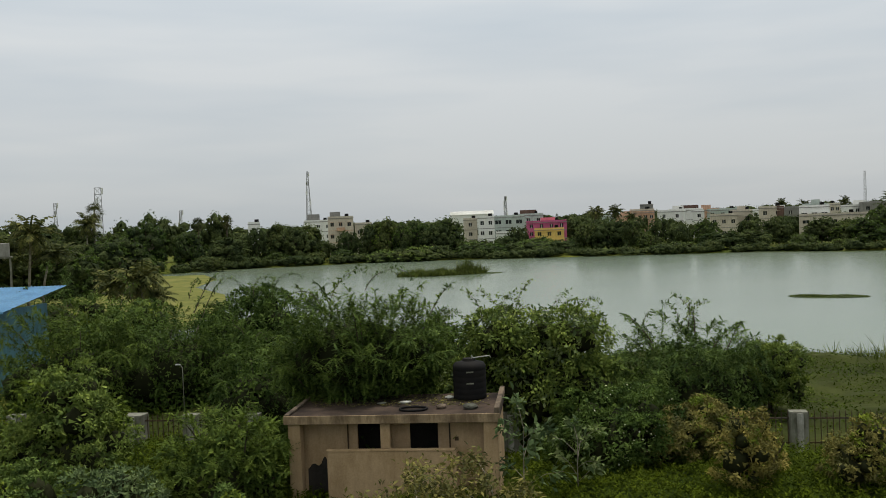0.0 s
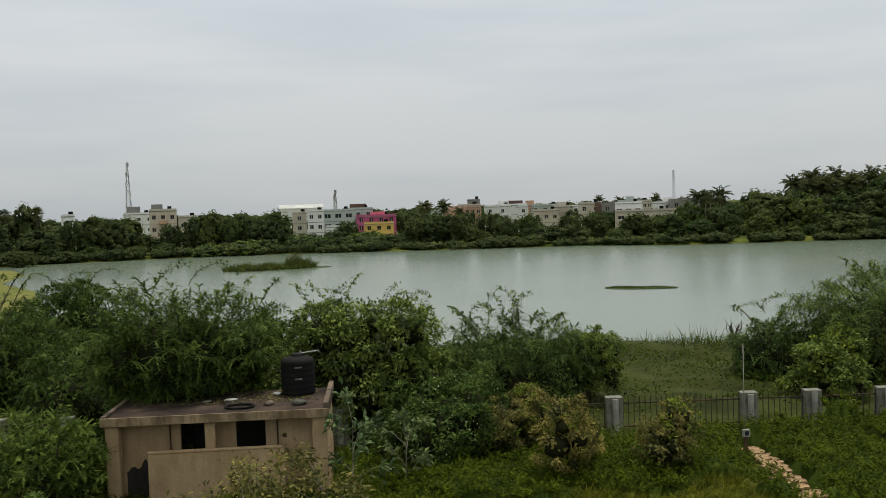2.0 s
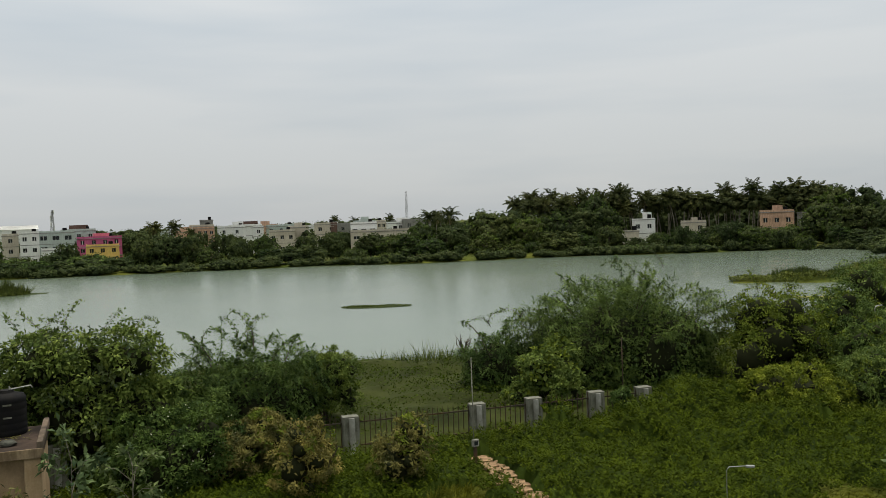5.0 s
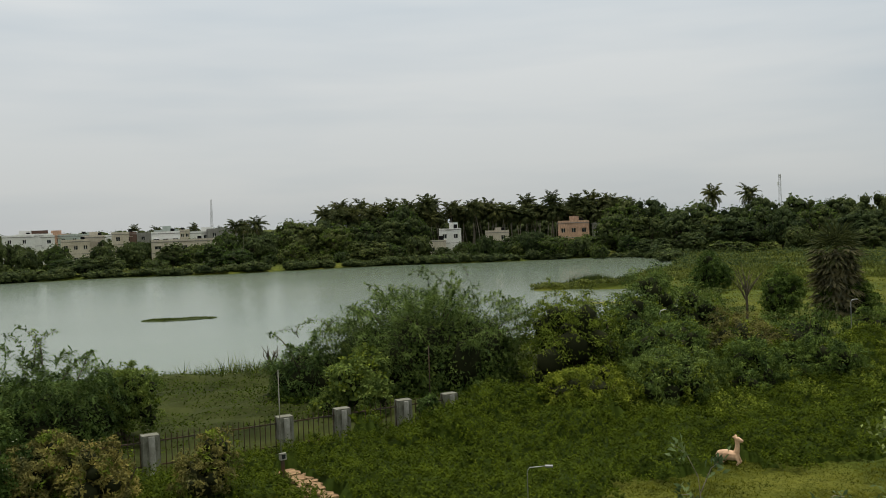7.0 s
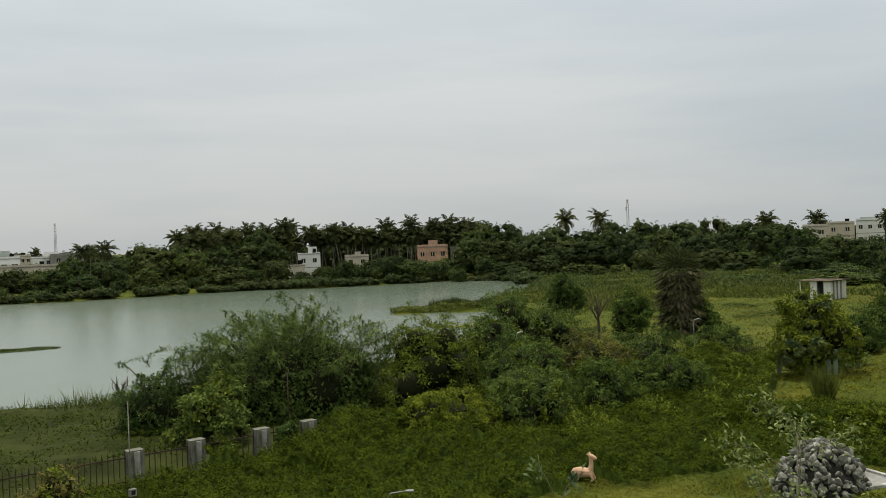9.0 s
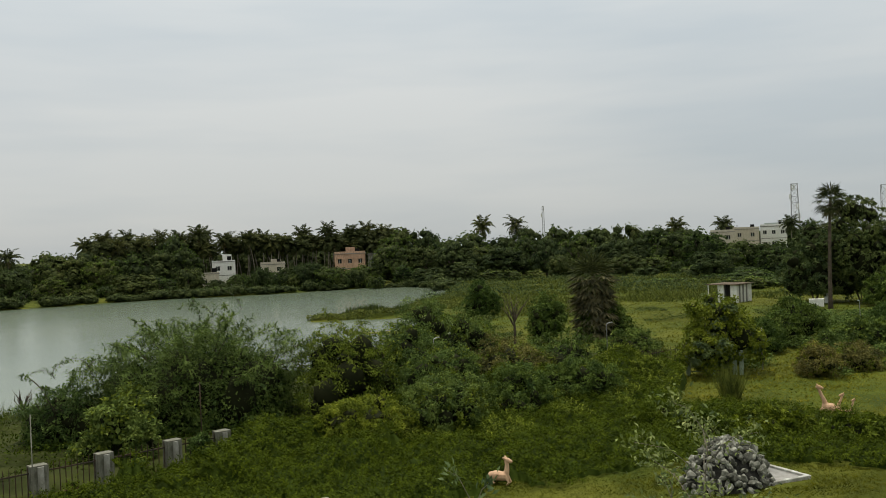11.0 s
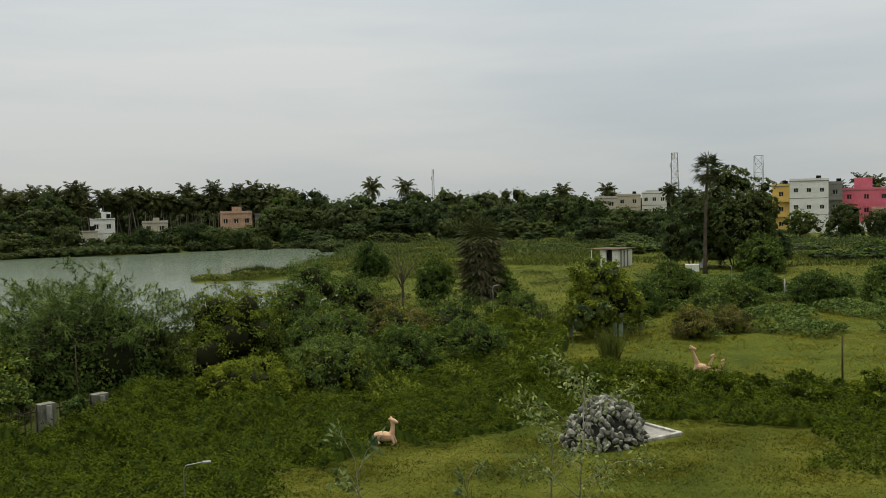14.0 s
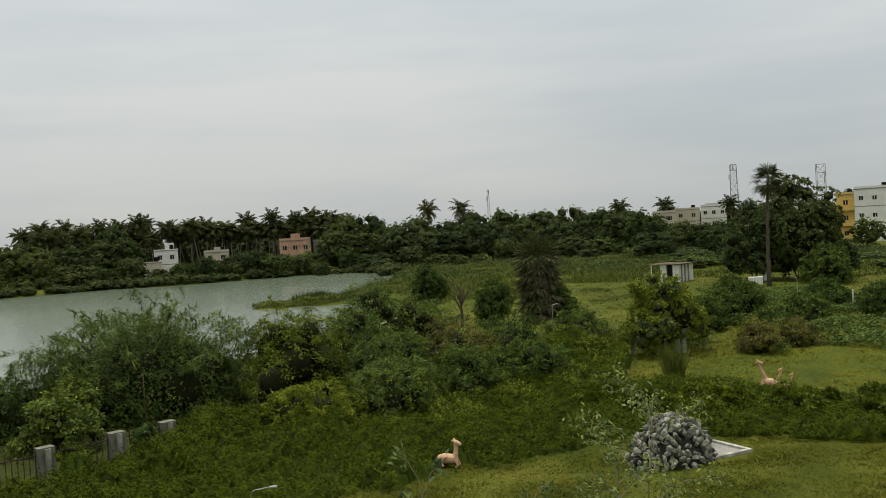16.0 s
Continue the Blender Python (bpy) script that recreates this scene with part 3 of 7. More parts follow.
def far_tree_mesh(seed, w, h, clear, n, leaf, mat):
    rng = np.random.default_rng(seed)
    cen, r = mass_lobes(w, w, h - clear, 48, rng, 0.16, (0.15, 0.25), 0.9, 5)
    cen[:, 2] += clear
    me = crown_mesh("crown", cen, r, n, leaf, leaf * 0.8, mat, rng, 0.25, 0.9, 0.42, fill=False, hull=True, close=1.3)
    bm = tube([(0, 0, -0.3), (0.15, 0.1, h * 0.25), (0.1, -0.1, h * 0.5), (0.2, 0.1, h * 0.8)], [0.035 * h, 0.028 * h, 0.02 * h, 0.006 * h], 6)
    for k in range(5):
        a = 1.256 * k + rng.random()
        q = np.array([math.cos(a) * w * 0.3, math.sin(a) * w * 0.3, h * rng.uniform(0.55, 0.75)])
        tube([(0.1, 0, h * 0.28), tuple(q * 0.6 + np.array([0, 0, h * 0.12])), tuple(q)], [0.02 * h, 0.012 * h, 0.004 * h], 5, bm)
    return me, bm


def frond_mesh(rng, n_fronds, length, leaflets, wid, droop, els, hang=0.5):
    """Feather fronds of a palm, about the crown's centre."""
    V, F, base = [], [], 0
    for k in range(n_fronds):
        a = 2.4 * k + rng.normal() * 0.2
        el = radians(els[0] + (els[1] - els[0]) * k / max(n_fronds - 1, 1) + rng.normal() * 6)
        L = length * rng.uniform(0.8, 1.1)
        pts, p = [], np.zeros(3)
        for i in range(leaflets + 1):
            pts.append(p.copy())
            p = p + L / leaflets * np.array([math.cos(a) * math.cos(el), math.sin(a) * math.cos(el), math.sin(el)])
            el -= droop / leaflets * (0.4 + 1.6 * i / leaflets)
        pts = np.array(pts)
        d = np.gradient(pts, axis=0)
        side = np.array([-math.sin(a), math.cos(a), 0.0])
        P = np.repeat(pts, 2, 0)
        sg = np.tile([1.0, -1.0], len(pts))[:, None]
        dd = np.repeat(d / np.linalg.norm(d, axis=1, keepdims=True), 2, 0)
        D = side * sg + dd * 0.55 + np.array([0, 0, -hang]) + rng.normal(size=P.shape) * 0.12
        s = np.repeat(np.linspace(0, 1, len(pts)), 2)
        ll = length * 0.23 * (0.45 + np.sin(np.pi * np.clip(s * 0.9 + 0.08, 0, 1)))[:, None]
        dn = D / np.linalg.norm(D, axis=1, keepdims=True)
        v = np.empty((len(P), 4, 3))
        across = dd * wid
        v[:, 0], v[:, 1] = P - across * 0.5, P + dn * ll * 0.5 - across * 0.7
        v[:, 2], v[:, 3] = P + dn * ll, P + dn * ll * 0.5 + across * 0.7
        V.append(v.reshape(-1, 3))
        F.append(np.arange(len(P) * 4).reshape(-1, 4) + base)
        base += len(P) * 4
        # midrib as a narrow strip
        w2 = side * wid * 0.35
        strip = np.concatenate([pts - w2, pts + w2])
        m = len(pts)
        V.append(strip)
        F.append(np.array([[i, i + 1, m + i + 1, m + i] for i in range(m - 1)]) + base)
        base += 2 * m
    return np.vstack(V), np.vstack(F)


def palm_trunk(h, r, rng, lean=0.06):
    n = 9
    ax, ay = rng.normal() * lean * h, rng.normal() * lean * h
    pts = [(ax * (i / n) ** 2, ay * (i / n) ** 2, h * i / n - (0.3 if i == 0 else 0)) for i in range(n + 1)]
    rad = [r * (1.35 if i == 0 else 1.0 - 0.35 * i / n) * (1.0 if i % 2 else 1.06) for i in range(n + 1)]
    return tube(pts, rad, 7), Vector(pts[-1])


def coconut_palm(seed, h, spread=3.7):
    rng = np.random.default_rng(seed)
    ob = thing("coconut_palm", pose(0, 0, 0), "tall coconut palm with drooping feather fronds among the trees", "palm tree", "coconut palms along the far shore")
    bm, top = palm_trunk(h, 0.17, rng)
    part("trunk", bm, M_PALEBARK, ob, "", True)
    v, f = frond_mesh(rng, 26, spread * rng.uniform(0.9, 1.05), 8, 0.3, 1.35, (85, -50), 0.75)
    cr = child("crown", mesh_np("crown", v, f, M_PALM), ob)
    cr.location = top
    v, f = frond_mesh(rng, 6, spread * 0.8, 8, 0.15, 0.8, (-45, -70), 0.8)
    dr = child("dry_frond", mesh_np("dry_frond", v, f, M_DRY), ob, "hanging brown dry fronds")
    dr.location = top
    return ob


def fan_crown(rng, n, stalk, blade, fingers, els, wid=0.09):
    """Fan leaves of a palmyra palm."""
    V, F, base = [], [], 0
    for k in range(n):
        a = 2.4 * k + rng.normal() * 0.2
        el = radians(els[0] + (els[1] - els[0]) * k / max(n - 1, 1) + rng.normal() * 7)
        d = np.array([math.cos(a) * math.cos(el), math.sin(a) * math.cos(el), math.sin(el)])
        side = np.array([-math.sin(a), math.cos(a), 0.0])
        up = np.cross(d, side)
        st = stalk * rng.uniform(0.8, 1.15)
        root = d * st - np.array([0, 0, 0.12 * st * st])
        v = [-side * 0.03, side * 0.03, root + side * 0.02, root - side * 0.02]
        V.append(np.array(v))
        F.append(np.arange(4)[None] + base)
        base += 4
        for j in range(fingers):
            th = radians(-100 + 200 * j / (fingers - 1))
            e = d * math.cos(th) + side * math.sin(th) + up * 0.12 * rng.normal() - np.array([0, 0, 0.25])
            e /= np.linalg.norm(e)
            c = np.cross(e, up)
            c /= np.linalg.norm(c)
            L = blade * rng.uniform(0.8, 1.1)
            V.append(np.array([root, root + e * L * 0.55 + c * wid * 0.6, root + e * L - np.array([0, 0, 0.1 * L]), root + e * L * 0.55 - c * wid * 0.6]))
            F.append(np.arange(4)[None] + base)
            base += 4
    return np.vstack(V), np.vstack(F)

# ---- ground, lake ----
FAR_SHORE = [(-78, 176), (-60, 197), (-45, 207), (-30, 209), (-13, 214), (4, 209), (27, 202), (49, 195), (66, 191), (80, 177), (103, 171), (121, 166), (132, 153), (145, 147), (158, 143), (164, 128), (150, 112)]
NEAR_SHORE = [(132, 100), (112, 92), (104, 84), (94, 83), (84, 86), (83, 84), (92, 76), (90, 66), (74, 55), (58, 50), (44, 49), (28, 52), (21, 54), (8, 58), (-4, 61), (-16, 66), (-26, 80), (-36, 98), (-52, 118), (-72, 150)]
LAKE = np.array(FAR_SHORE + NEAR_SHORE, float)
WATER_Z = -0.6


def lake_depth(p):
    """Signed distance to the shore line, positive inside the lake."""
    p = np.atleast_2d(p)
    inside = np.zeros(len(p), bool)
    dist = np.full(len(p), 1e9)
    for a, b in zip(LAKE, np.roll(LAKE, -1, 0)):
        ab = b - a
        t = np.clip(((p - a) @ ab) / (ab @ ab), 0, 1)
        dist = np.minimum(dist, np.linalg.norm(p - a - t[:, None] * ab, axis=1))
        cross = (a[1] > p[:, 1]) != (b[1] > p[:, 1])
        xi = a[0] + (p[:, 1] - a[1]) * ab[0] / (ab[1] if abs(ab[1]) > 1e-9 else 1e-9)
        inside ^= cross & (p[:, 0] < xi)
    return np.where(inside, dist, -dist)


def ground_z(p):
    p = np.atleast_2d(p)
    d = lake_depth(p)
    d = d + 1.3 * np.sin(p[:, 0] * 0.31) * np.sin(p[:, 1] * 0.27) + 0.7 * np.sin(p[:, 0] * 0.83 + p[:, 1] * 0.6)
    z = np.where(d > 0, WATER_Z - np.minimum(d * 0.2, 1.5), WATER_Z + np.minimum(-d * 0.16, -WATER_Z))
    bumps = 0.10 * np.sin(p[:, 0] * 0.21 + 1) * np.sin(p[:, 1] * 0.17) + 0.05 * np.sin(p[:, 0] * 0.7) * np.sin(p[:, 1] * 0.63 + 2)
    return z + np.where(d < -4, bumps, 0)


def gz(x, y):
    return float(ground_z(np.array([[x, y]], float))[0])


def build_ground():
    fine = np.radians(np.arange(-52, 122, 0.7))
    rest = np.radians(np.arange(122, 308, 6.0))
    ang = np.concatenate([fine, rest])
    rad = np.concatenate([[0.0], 4 * 1.026 ** np.arange(0, 190), [700, 950, 1300, 1900, 2800, 4600]])
    A, Rr = np.meshgrid(ang, rad)
    xy = np.stack([(Rr * np.sin(A)).ravel(), (Rr * np.cos(A)).ravel()], 1)
    z = ground_z(xy)
    na, nr = len(ang), len(rad)
    i, j = np.meshgrid(np.arange(nr - 1), np.arange(na), indexing="ij")
    k = (j + 1) % na
    f = np.stack([i * na + j, (i + 1) * na + j, (i + 1) * na + k, i * na + k], -1).reshape(-1, 4)
    g = new("ground", mesh_np("ground", np.column_stack([xy, z]), f[:, ::-1], M_GROUND, True))
    tagged(g, "green grassy ground round the lake, reaching the horizon", "ground", kind="structure")


def sheet(name, outline, z, mat, label, category, kind="structure"):
    bm = bmesh.new()
    bm.faces.new([bm.verts.new((x, y, z)) for x, y in outline])
    bmesh.ops.triangulate(bm, faces=bm.faces[:])
    bm.normal_update()
    if bm.faces[:][0].normal.z < 0:
        bmesh.ops.reverse_faces(bm, faces=bm.faces[:])
    ob = part(name, bm, mat)
    return tagged(ob, label, category, kind=kind)


def wobbly(cx, cy, a, b, turn, seed, n=44, rough=0.16):
    rng = np.random.default_rng(seed)
    ph = rng.random(5) * 6.28
    out = []
    for k in range(n):
        t = 2 * math.pi * k / n
        q = 1 + rough * sum(math.sin((i + 2) * t + ph[i]) / (i + 1) for i in range(5)) * 0.6
        x, y = a * q * math.cos(t), b * q * math.sin(t)
        out.append((cx + x * math.cos(turn) - y * math.sin(turn), cy + x * math.sin(turn) + y * math.cos(turn)))
    return out


build_ground()
mid = LAKE.mean(0)
sheet("water", [tuple(mid + (q - mid) * (1 + 7 / np.linalg.norm(q - mid))) for q in LAKE], WATER_Z, M_WATER, "calm grey-green lake water mirroring the cloudy sky", "water")

# ---- the small roadside block with its roof tank ----
def toilet_block():
    ob = thing("toilet_block", pose(-5.1, 27.55, 0, 0, 0, -6.5), "small abandoned flat-roofed block in stained ochre plaster with two dark doorways", "building")
    W, D, H = 6.35, 3.2, 2.62
    R0 = 0.6  # depth of the porch
    wall = boxed(0.0, D - 0.2, -0.1, W, D, H)
    part("back_wall", wall, M_PLASTER, ob)
    for x in (0.0, W - 0.2):
        part("side_wall", boxed(x, 0.4, -0.1, x + 0.2, D - 0.2, H), M_PLASTER, ob)
    # recessed front wall with two door openings
    for x0, x1 in ((0.2, 2.0), (2.86, 3.62), (4.5, W - 0.2)):
        part("front_wall", boxed(x0, R0, -0.1, x1, R0 + 0.18, H), M_PLASTER, ob)
    for x0, x1 in ((2.0, 2.86), (3.62, 4.5)):
        part("lintel", boxed(x0, R0, 2.5, x1, R0 + 0.18, H), M_PLASTER, ob)
        # near-black panel paints the shade of the room behind
        part("dark_room", boxed(x0 - 0.4, 1.9, -0.1, x1 + 0.4, 1.95, H), M_SHADESOOT, ob, "near-black panel painted for the unlit room inside the doorway")
        part("door_jamb", boxed(x0 - 0.06, R0 - 0.015, -0.05, x0 + 0.02, R0, 2.5), M_PLASTER, ob)
    part("corner_column", boxed(0, 0, -0.1, 0.38, 0.4, H, bevel=0.02), M_PLASTER, ob)
    part("corner_column", boxed(W - 0.42, 0, -0.1, W, 0.4, H, bevel=0.02), M_PLASTER, ob)
    part("centre_column", boxed(2.82, 0.05, -0.1, 3.12, 0.35, H, bevel=0.02), M_PLASTER, ob)
    for x in (1.72, 4.86):
        part("downpipe", tube([(x, R0 - 0.04, 0.2), (x, R0 - 0.04, 2.55)], [0.025, 0.025], 6), M_IRON, ob)
    # privacy screen wall in front of the doors
    part("screen_wall", boxed(1.22, -0.18, -0.1, 5.03, -0.04, 1.78, bevel=0.015), M_PLASTER, ob)
    part("screen_coping", boxed(1.2, -0.2, 1.78, 5.05, -0.02, 1.84, bevel=0.012), M_PLASTER, ob)
    part("screen_return", boxed(5.03, -0.16, -0.1, 5.1, 0.5, 1.76), M_PLASTER, ob)
    # roof slab with kerbs
    part("roof_slab", boxed(-0.06, -0.08, H, W + 0.06, D + 0.1, H + 0.2, bevel=0.015), M_ROOFTOP, ob, "blackened concrete roof slab with damp stains")
    part("fascia", boxed(-0.09, -0.12, H - 0.02, W + 0.09, -0.083, H + 0.24, bevel=0.01), M_FASCIA, ob)
    part("roof_kerb", boxed(W - 0.08, -0.08, H + 0.2, W + 0.08, D + 0.1, H + 0.42, bevel=0.02), M_SLAB, ob)
    part("roof_kerb", boxed(-0.08, -0.08, H + 0.2, 0.06, D + 0.1, H + 0.29, bevel=0.02), M_SLAB, ob)
    # soot low on the recessed wall, peeled edge
    rng = np.random.default_rng(5)
    bm = bmesh.new()
    top = [bm.verts.new((0.42 + 0.9 * i / 15, R0 - 0.006, 1.12 + 0.06 * math.sin(i * 0.9) + rng.normal() * 0.05 + 0.022 * i)) for i in range(16)]
    low = [bm.verts.new((0.42 + 0.9 * i / 15, R0 - 0.006, 0.0)) for i in range(16)]
    for i in range(15):
        bm.faces.new((low[i], low[i + 1], top[i + 1], top[i]))
    part("soot_stain", bm, M_SHADESOOT, ob, "black peeling soot patch low on the wall")
    bm = boxed(5.0, R0 - 0.015, 1.9, 5.12, R0 - 0.002, 2.02)
    part("switch_box", bm, M_IRON, ob, "small dark square fitting on the wall")
    return ob


def roof_litter():
    r = pose(-5.1, 27.55, 2.82, 0, 0, -6.5)
    rng = np.random.default_rng(8)
    spots = [(3.35, 1.75, 0.42, 0.10, M_WHITEWASH, "broken pale board", 0.3), (5.5, 0.75, 0.45, 0.2, M_STONE, "grey lump of rubble", 0.1), (4.6, 0.9, 0.4, 0.16, M_SLAB, "leaning broken slab", 0.8), (4.7, 2.4, 0.3, 0.12, M_WHITEWASH, "scrap of white plastic", 0.2), (2.6, 1.7, 0.3, 0.08, M_STONE, "flat stone", 0.5)]
    for x, y, w, d, mat, lab, a in spots:
        bm = bmesh.new()
        bmesh.ops.create_icosphere(bm, subdivisions=2, radius=0.5)
        for v in bm.verts:
            v.co *= 1 + rng.normal() * 0.07
        bmesh.ops.scale(bm, vec=(w, d * 1.6, d), verts=bm.verts)
        ob = part("roof_debris", bm, mat)
        ob.matrix_basis = r @ pose(x, y, d * 0.42, 0, 0, math.degrees(a))
        tagged(ob, lab + " lying on the flat roof", "debris", "litter on the roof")
    bm = bmesh.new()
    n = 24
    ring = tube([(0.42 * math.cos(2 * math.pi * k / n), 0.3 * math.sin(2 * math.pi * k / n), 0.04) for k in range(n + 1)], [0.035] * (n + 1), 6)
    ob = part("old_tyre_ring", ring, M_BLACK)
    ob.matrix_basis = r @ pose(3.75, 0.75, 0)
    tagged(ob, "thin dark ring lying on the flat roof", "ring", "litter on the roof")
    P = np.column_stack([rng.uniform(0.3, 6.0, 700), rng.uniform(1.3, 3.1, 700) ** 1.0, np.full(700, 0.012)])
    v, f = leaf_quads(P, np.column_stack([rng.normal(size=(700, 2)), np.zeros(700)]), np.tile([0.1, 0, 1.0], (700, 1)) + rng.normal(size=(700, 3)) * 0.2, 0.1, 0.05, rng)
    ob = new("leaf_litter", mesh_np("leaf_litter", v, f, M_BROWN))
    ob.matrix_basis = r
    tagged(ob, "brown fallen leaves strewn over the roof", "leaves", kind="stuff")


def roof_tank():
    ob = thing("water_tank", pose(0.5, 29.45, 2.82) @ Matrix.Scale(0.95, 4), "black ribbed plastic water tank with a lid, on the flat roof", "water tank")
    n, prof = 28, [(0.0, 0.0), (0.54, 0.0), (0.56, 0.04)]
    z = 0.04
    for k in range(5):
        prof += [(0.56, z + 0.10), (0.553, z + 0.125), (0.553, z + 0.145), (0.56, z + 0.17)]
        z += 0.2
    prof += [(0.56, z + 0.06), (0.5, z + 0.16), (0.2, z + 0.24)]
    bm = bmesh.new()
    rings = []
    for rr, zz in prof:
        rings.append([bm.verts.new((max(rr, 0.001) * math.cos(2 * math.pi * k / n), max(rr, 0.001) * math.sin(2 * math.pi * k / n), zz)) for k in range(n)])
    for a, b in zip(rings, rings[1:]):
        for k in range(n):
            bm.faces.new((a[k], a[(k + 1) % n], b[(k + 1) % n], b[k]))
    part("body", bm, M_BLACK, ob, "", True)
    bm = bmesh.new()
    bmesh.ops.create_cone(bm, cap_ends=True, segments=24, radius1=0.24, radius2=0.2, depth=0.08)
    bmesh.ops.translate(bm, vec=(0, 0, z + 0.27), verts=bm.verts)
    part("lid", bm, M_BLACK, ob)
    for dz in (0.55, 0.93):
        part("label_plate", boxed(-0.12, -0.572, dz, 0.12, -0.562, dz + 0.05), M_CONC, ob, "small pale plate with unreadable print")
    part("pipe", tube([(0.1, -0.1, z + 0.25), (0.1, -0.1, z + 0.42), (0.14, -0.1, z + 0.33), (0.7, 0.0, z + 0.37), (0.74, 0.05, z + 0.3)], [0.022] * 5, 6), M_WHITEWASH, ob, "white plastic inlet pipe")
    return ob


# ---- boundary fence: concrete pillars and iron railings ----
FENCE_DIR = math.degrees(math.atan(-0.165))


def fence_y(x):
    return 33.35 - 0.165 * x


def pillar_proto():
    ob = thing("fence_pillar", pose(0, 0, 0), "grey concrete fence pillar with a whitewashed strip and flat cap", "pillar", "boundary fence pillars")
    part("shaft", boxed(-0.3, -0.22, -0.2, 0.3, 0.22, 1.5, bevel=0.015), M_CONC, ob)
    part("strip", boxed(-0.09, -0.26, -0.2, 0.13, -0.2, 1.48, bevel=0.01), M_WHITEWASH, ob, "flaking whitewashed strip")
    part("cap", boxed(-0.3, -0.22, 1.5, 0.3, 0.22, 1.53, bevel=0.012), M_CONC, ob)
    return ob


def fence_panel(x0, x1, rail_mat, bar_mesh, rusty=True):
    y0, y1 = fence_y(x0), fence_y(x1)
    L = math.hypot(x1 - x0, y1 - y0)
    ob = thing("railing", pose(x0, y0, 0.05, 0, 0, FENCE_DIR), "dark rusty iron railing of pointed bars between concrete pillars", "fence", "boundary railings")
    for z in (0.35, 1.2):
        part("rail", boxed(0.28, -0.02, z, L - 0.28, 0.02, z + 0.05), rail_mat, ob)
    n = int((L - 0.6) / 0.19)
    for k in range(n):
        o = child("bar", bar_mesh, ob)
        o.location = (0.34 + (L - 0.68) * k / max(n - 1, 1), 0, 0)
    return ob


def build_fence():
    first = pillar_proto()
    xs = [-19.8, -17.4, -12.45, -10.1, -7.7, -2.9, 2.0, 6.9, 11.8, 16.65, 18.95, 21.6, 23.7, 51.6, 57.4]
    for i, x in enumerate(xs):
        slim = 0.55 if x > 40 else (1.5 if x == -12.45 else 1.0)
        m = pose(x, fence_y(x), 0, 0, 0, FENCE_DIR) @ Matrix.Diagonal((slim, slim, 1, 1))
        if i == 0:
            first.matrix_basis = m
        else:
            copy_thing(first, m)
    bm = boxed(-0.014, -0.014, 0.05, 0.014, 0.014, 1.38)
    top = [v for v in bm.verts if v.co.z > 1]
    r = bmesh.ops.extrude_face_region(bm, geom=[f for f in bm.faces if all(v.co.z > 1 for v in f.verts)])
    tip = [v for v in r["geom"] if isinstance(v, bmesh.types.BMVert)]
    bmesh.ops.translate(bm, vec=(0, 0, 0.12), verts=tip)
    bmesh.ops.scale(bm, vec=(0.15, 0.15, 1), verts=tip)
    bar = bpy.data.meshes.new("bar")
    bm.to_mesh(bar)
    bm.free()
    bar.materials.append(M_IRON)
    for a, b in ((-19.8, -17.4), (-17.4, -12.45), (-12.45, -10.1), (-10.1, -7.7), (6.9, 11.8), (11.8, 16.65), (16.65, 18.95), (18.95, 21.6), (21.6, 23.7), (46.8, 51.6), (51.6, 57.4)):
        fence_panel(a, b, M_IRON, bar)


# ---- poles ----
def pole(x, y, h, r=0.03, arm=0.35, turn=0.0, mat=None, label="thin grey steel garden lamp pole with a short bent arm", box_at=0.0, lean=0.0):
    ob = thing("lamp_pole", pose(x, y, gz(x, y), 0, lean, turn), label, "pole", "thin poles in the grounds")
    pts = [(0, 0, -0.2), (0, 0, h - 0.12)]
    if arm:
        pts += [(-0.06, 0, h - 0.02), (-arm, 0, h + (0.4 * arm if arm > 0.5 else 0.02))]
    part("shaft", tube(pts, [r * 1.2] + [r] * (len(pts) - 1), 7), mat or M_STEEL, ob, "", True)
    if arm and arm < 0.5:
        part("lamp_head", boxed(-arm - 0.2, -0.05, h - 0.01, -arm, 0.05, h + 0.04, bevel=0.01), M_STEEL, ob)
    if box_at:
        part("switch_box", boxed(-0.12, -0.16, box_at, 0.12, -0.04, box_at + 0.24, bevel=0.015), M_WHITEWASH, ob, "pale metal box with a dark window")
        part("box_window", boxed(-0.07, -0.166, box_at + 0.05, 0.07, -0.16, box_at + 0.19), M_GLASS, ob)
        part("box_post", boxed(-0.06, -0.11, -0.2, 0.06, -0.05, box_at), M_IRON, ob)
    return ob


# ---- painted cement animals on the lawn ----
def metaball_shape(name, blobs, mat, m, label, category, group=""):
    """Rounded body from chains of tapered tubes, joined into one mesh."""
    bm = bmesh.new()
    for pts, rad in blobs:
        tube(pts, rad, 10, bm)
    ob = part(name, bm, mat, None, "", True)
    ob.matrix_basis = m
    mod = ob.modifiers.new("melt", "REMESH")
    mod.mode, mod.voxel_size, mod.use_smooth_shade = "VOXEL", 0.022, True
    sm = ob.modifiers.new("soften", "SMOOTH")
    sm.iterations, sm.factor = 4, 0.6
    return tagged(ob, label, category, group)


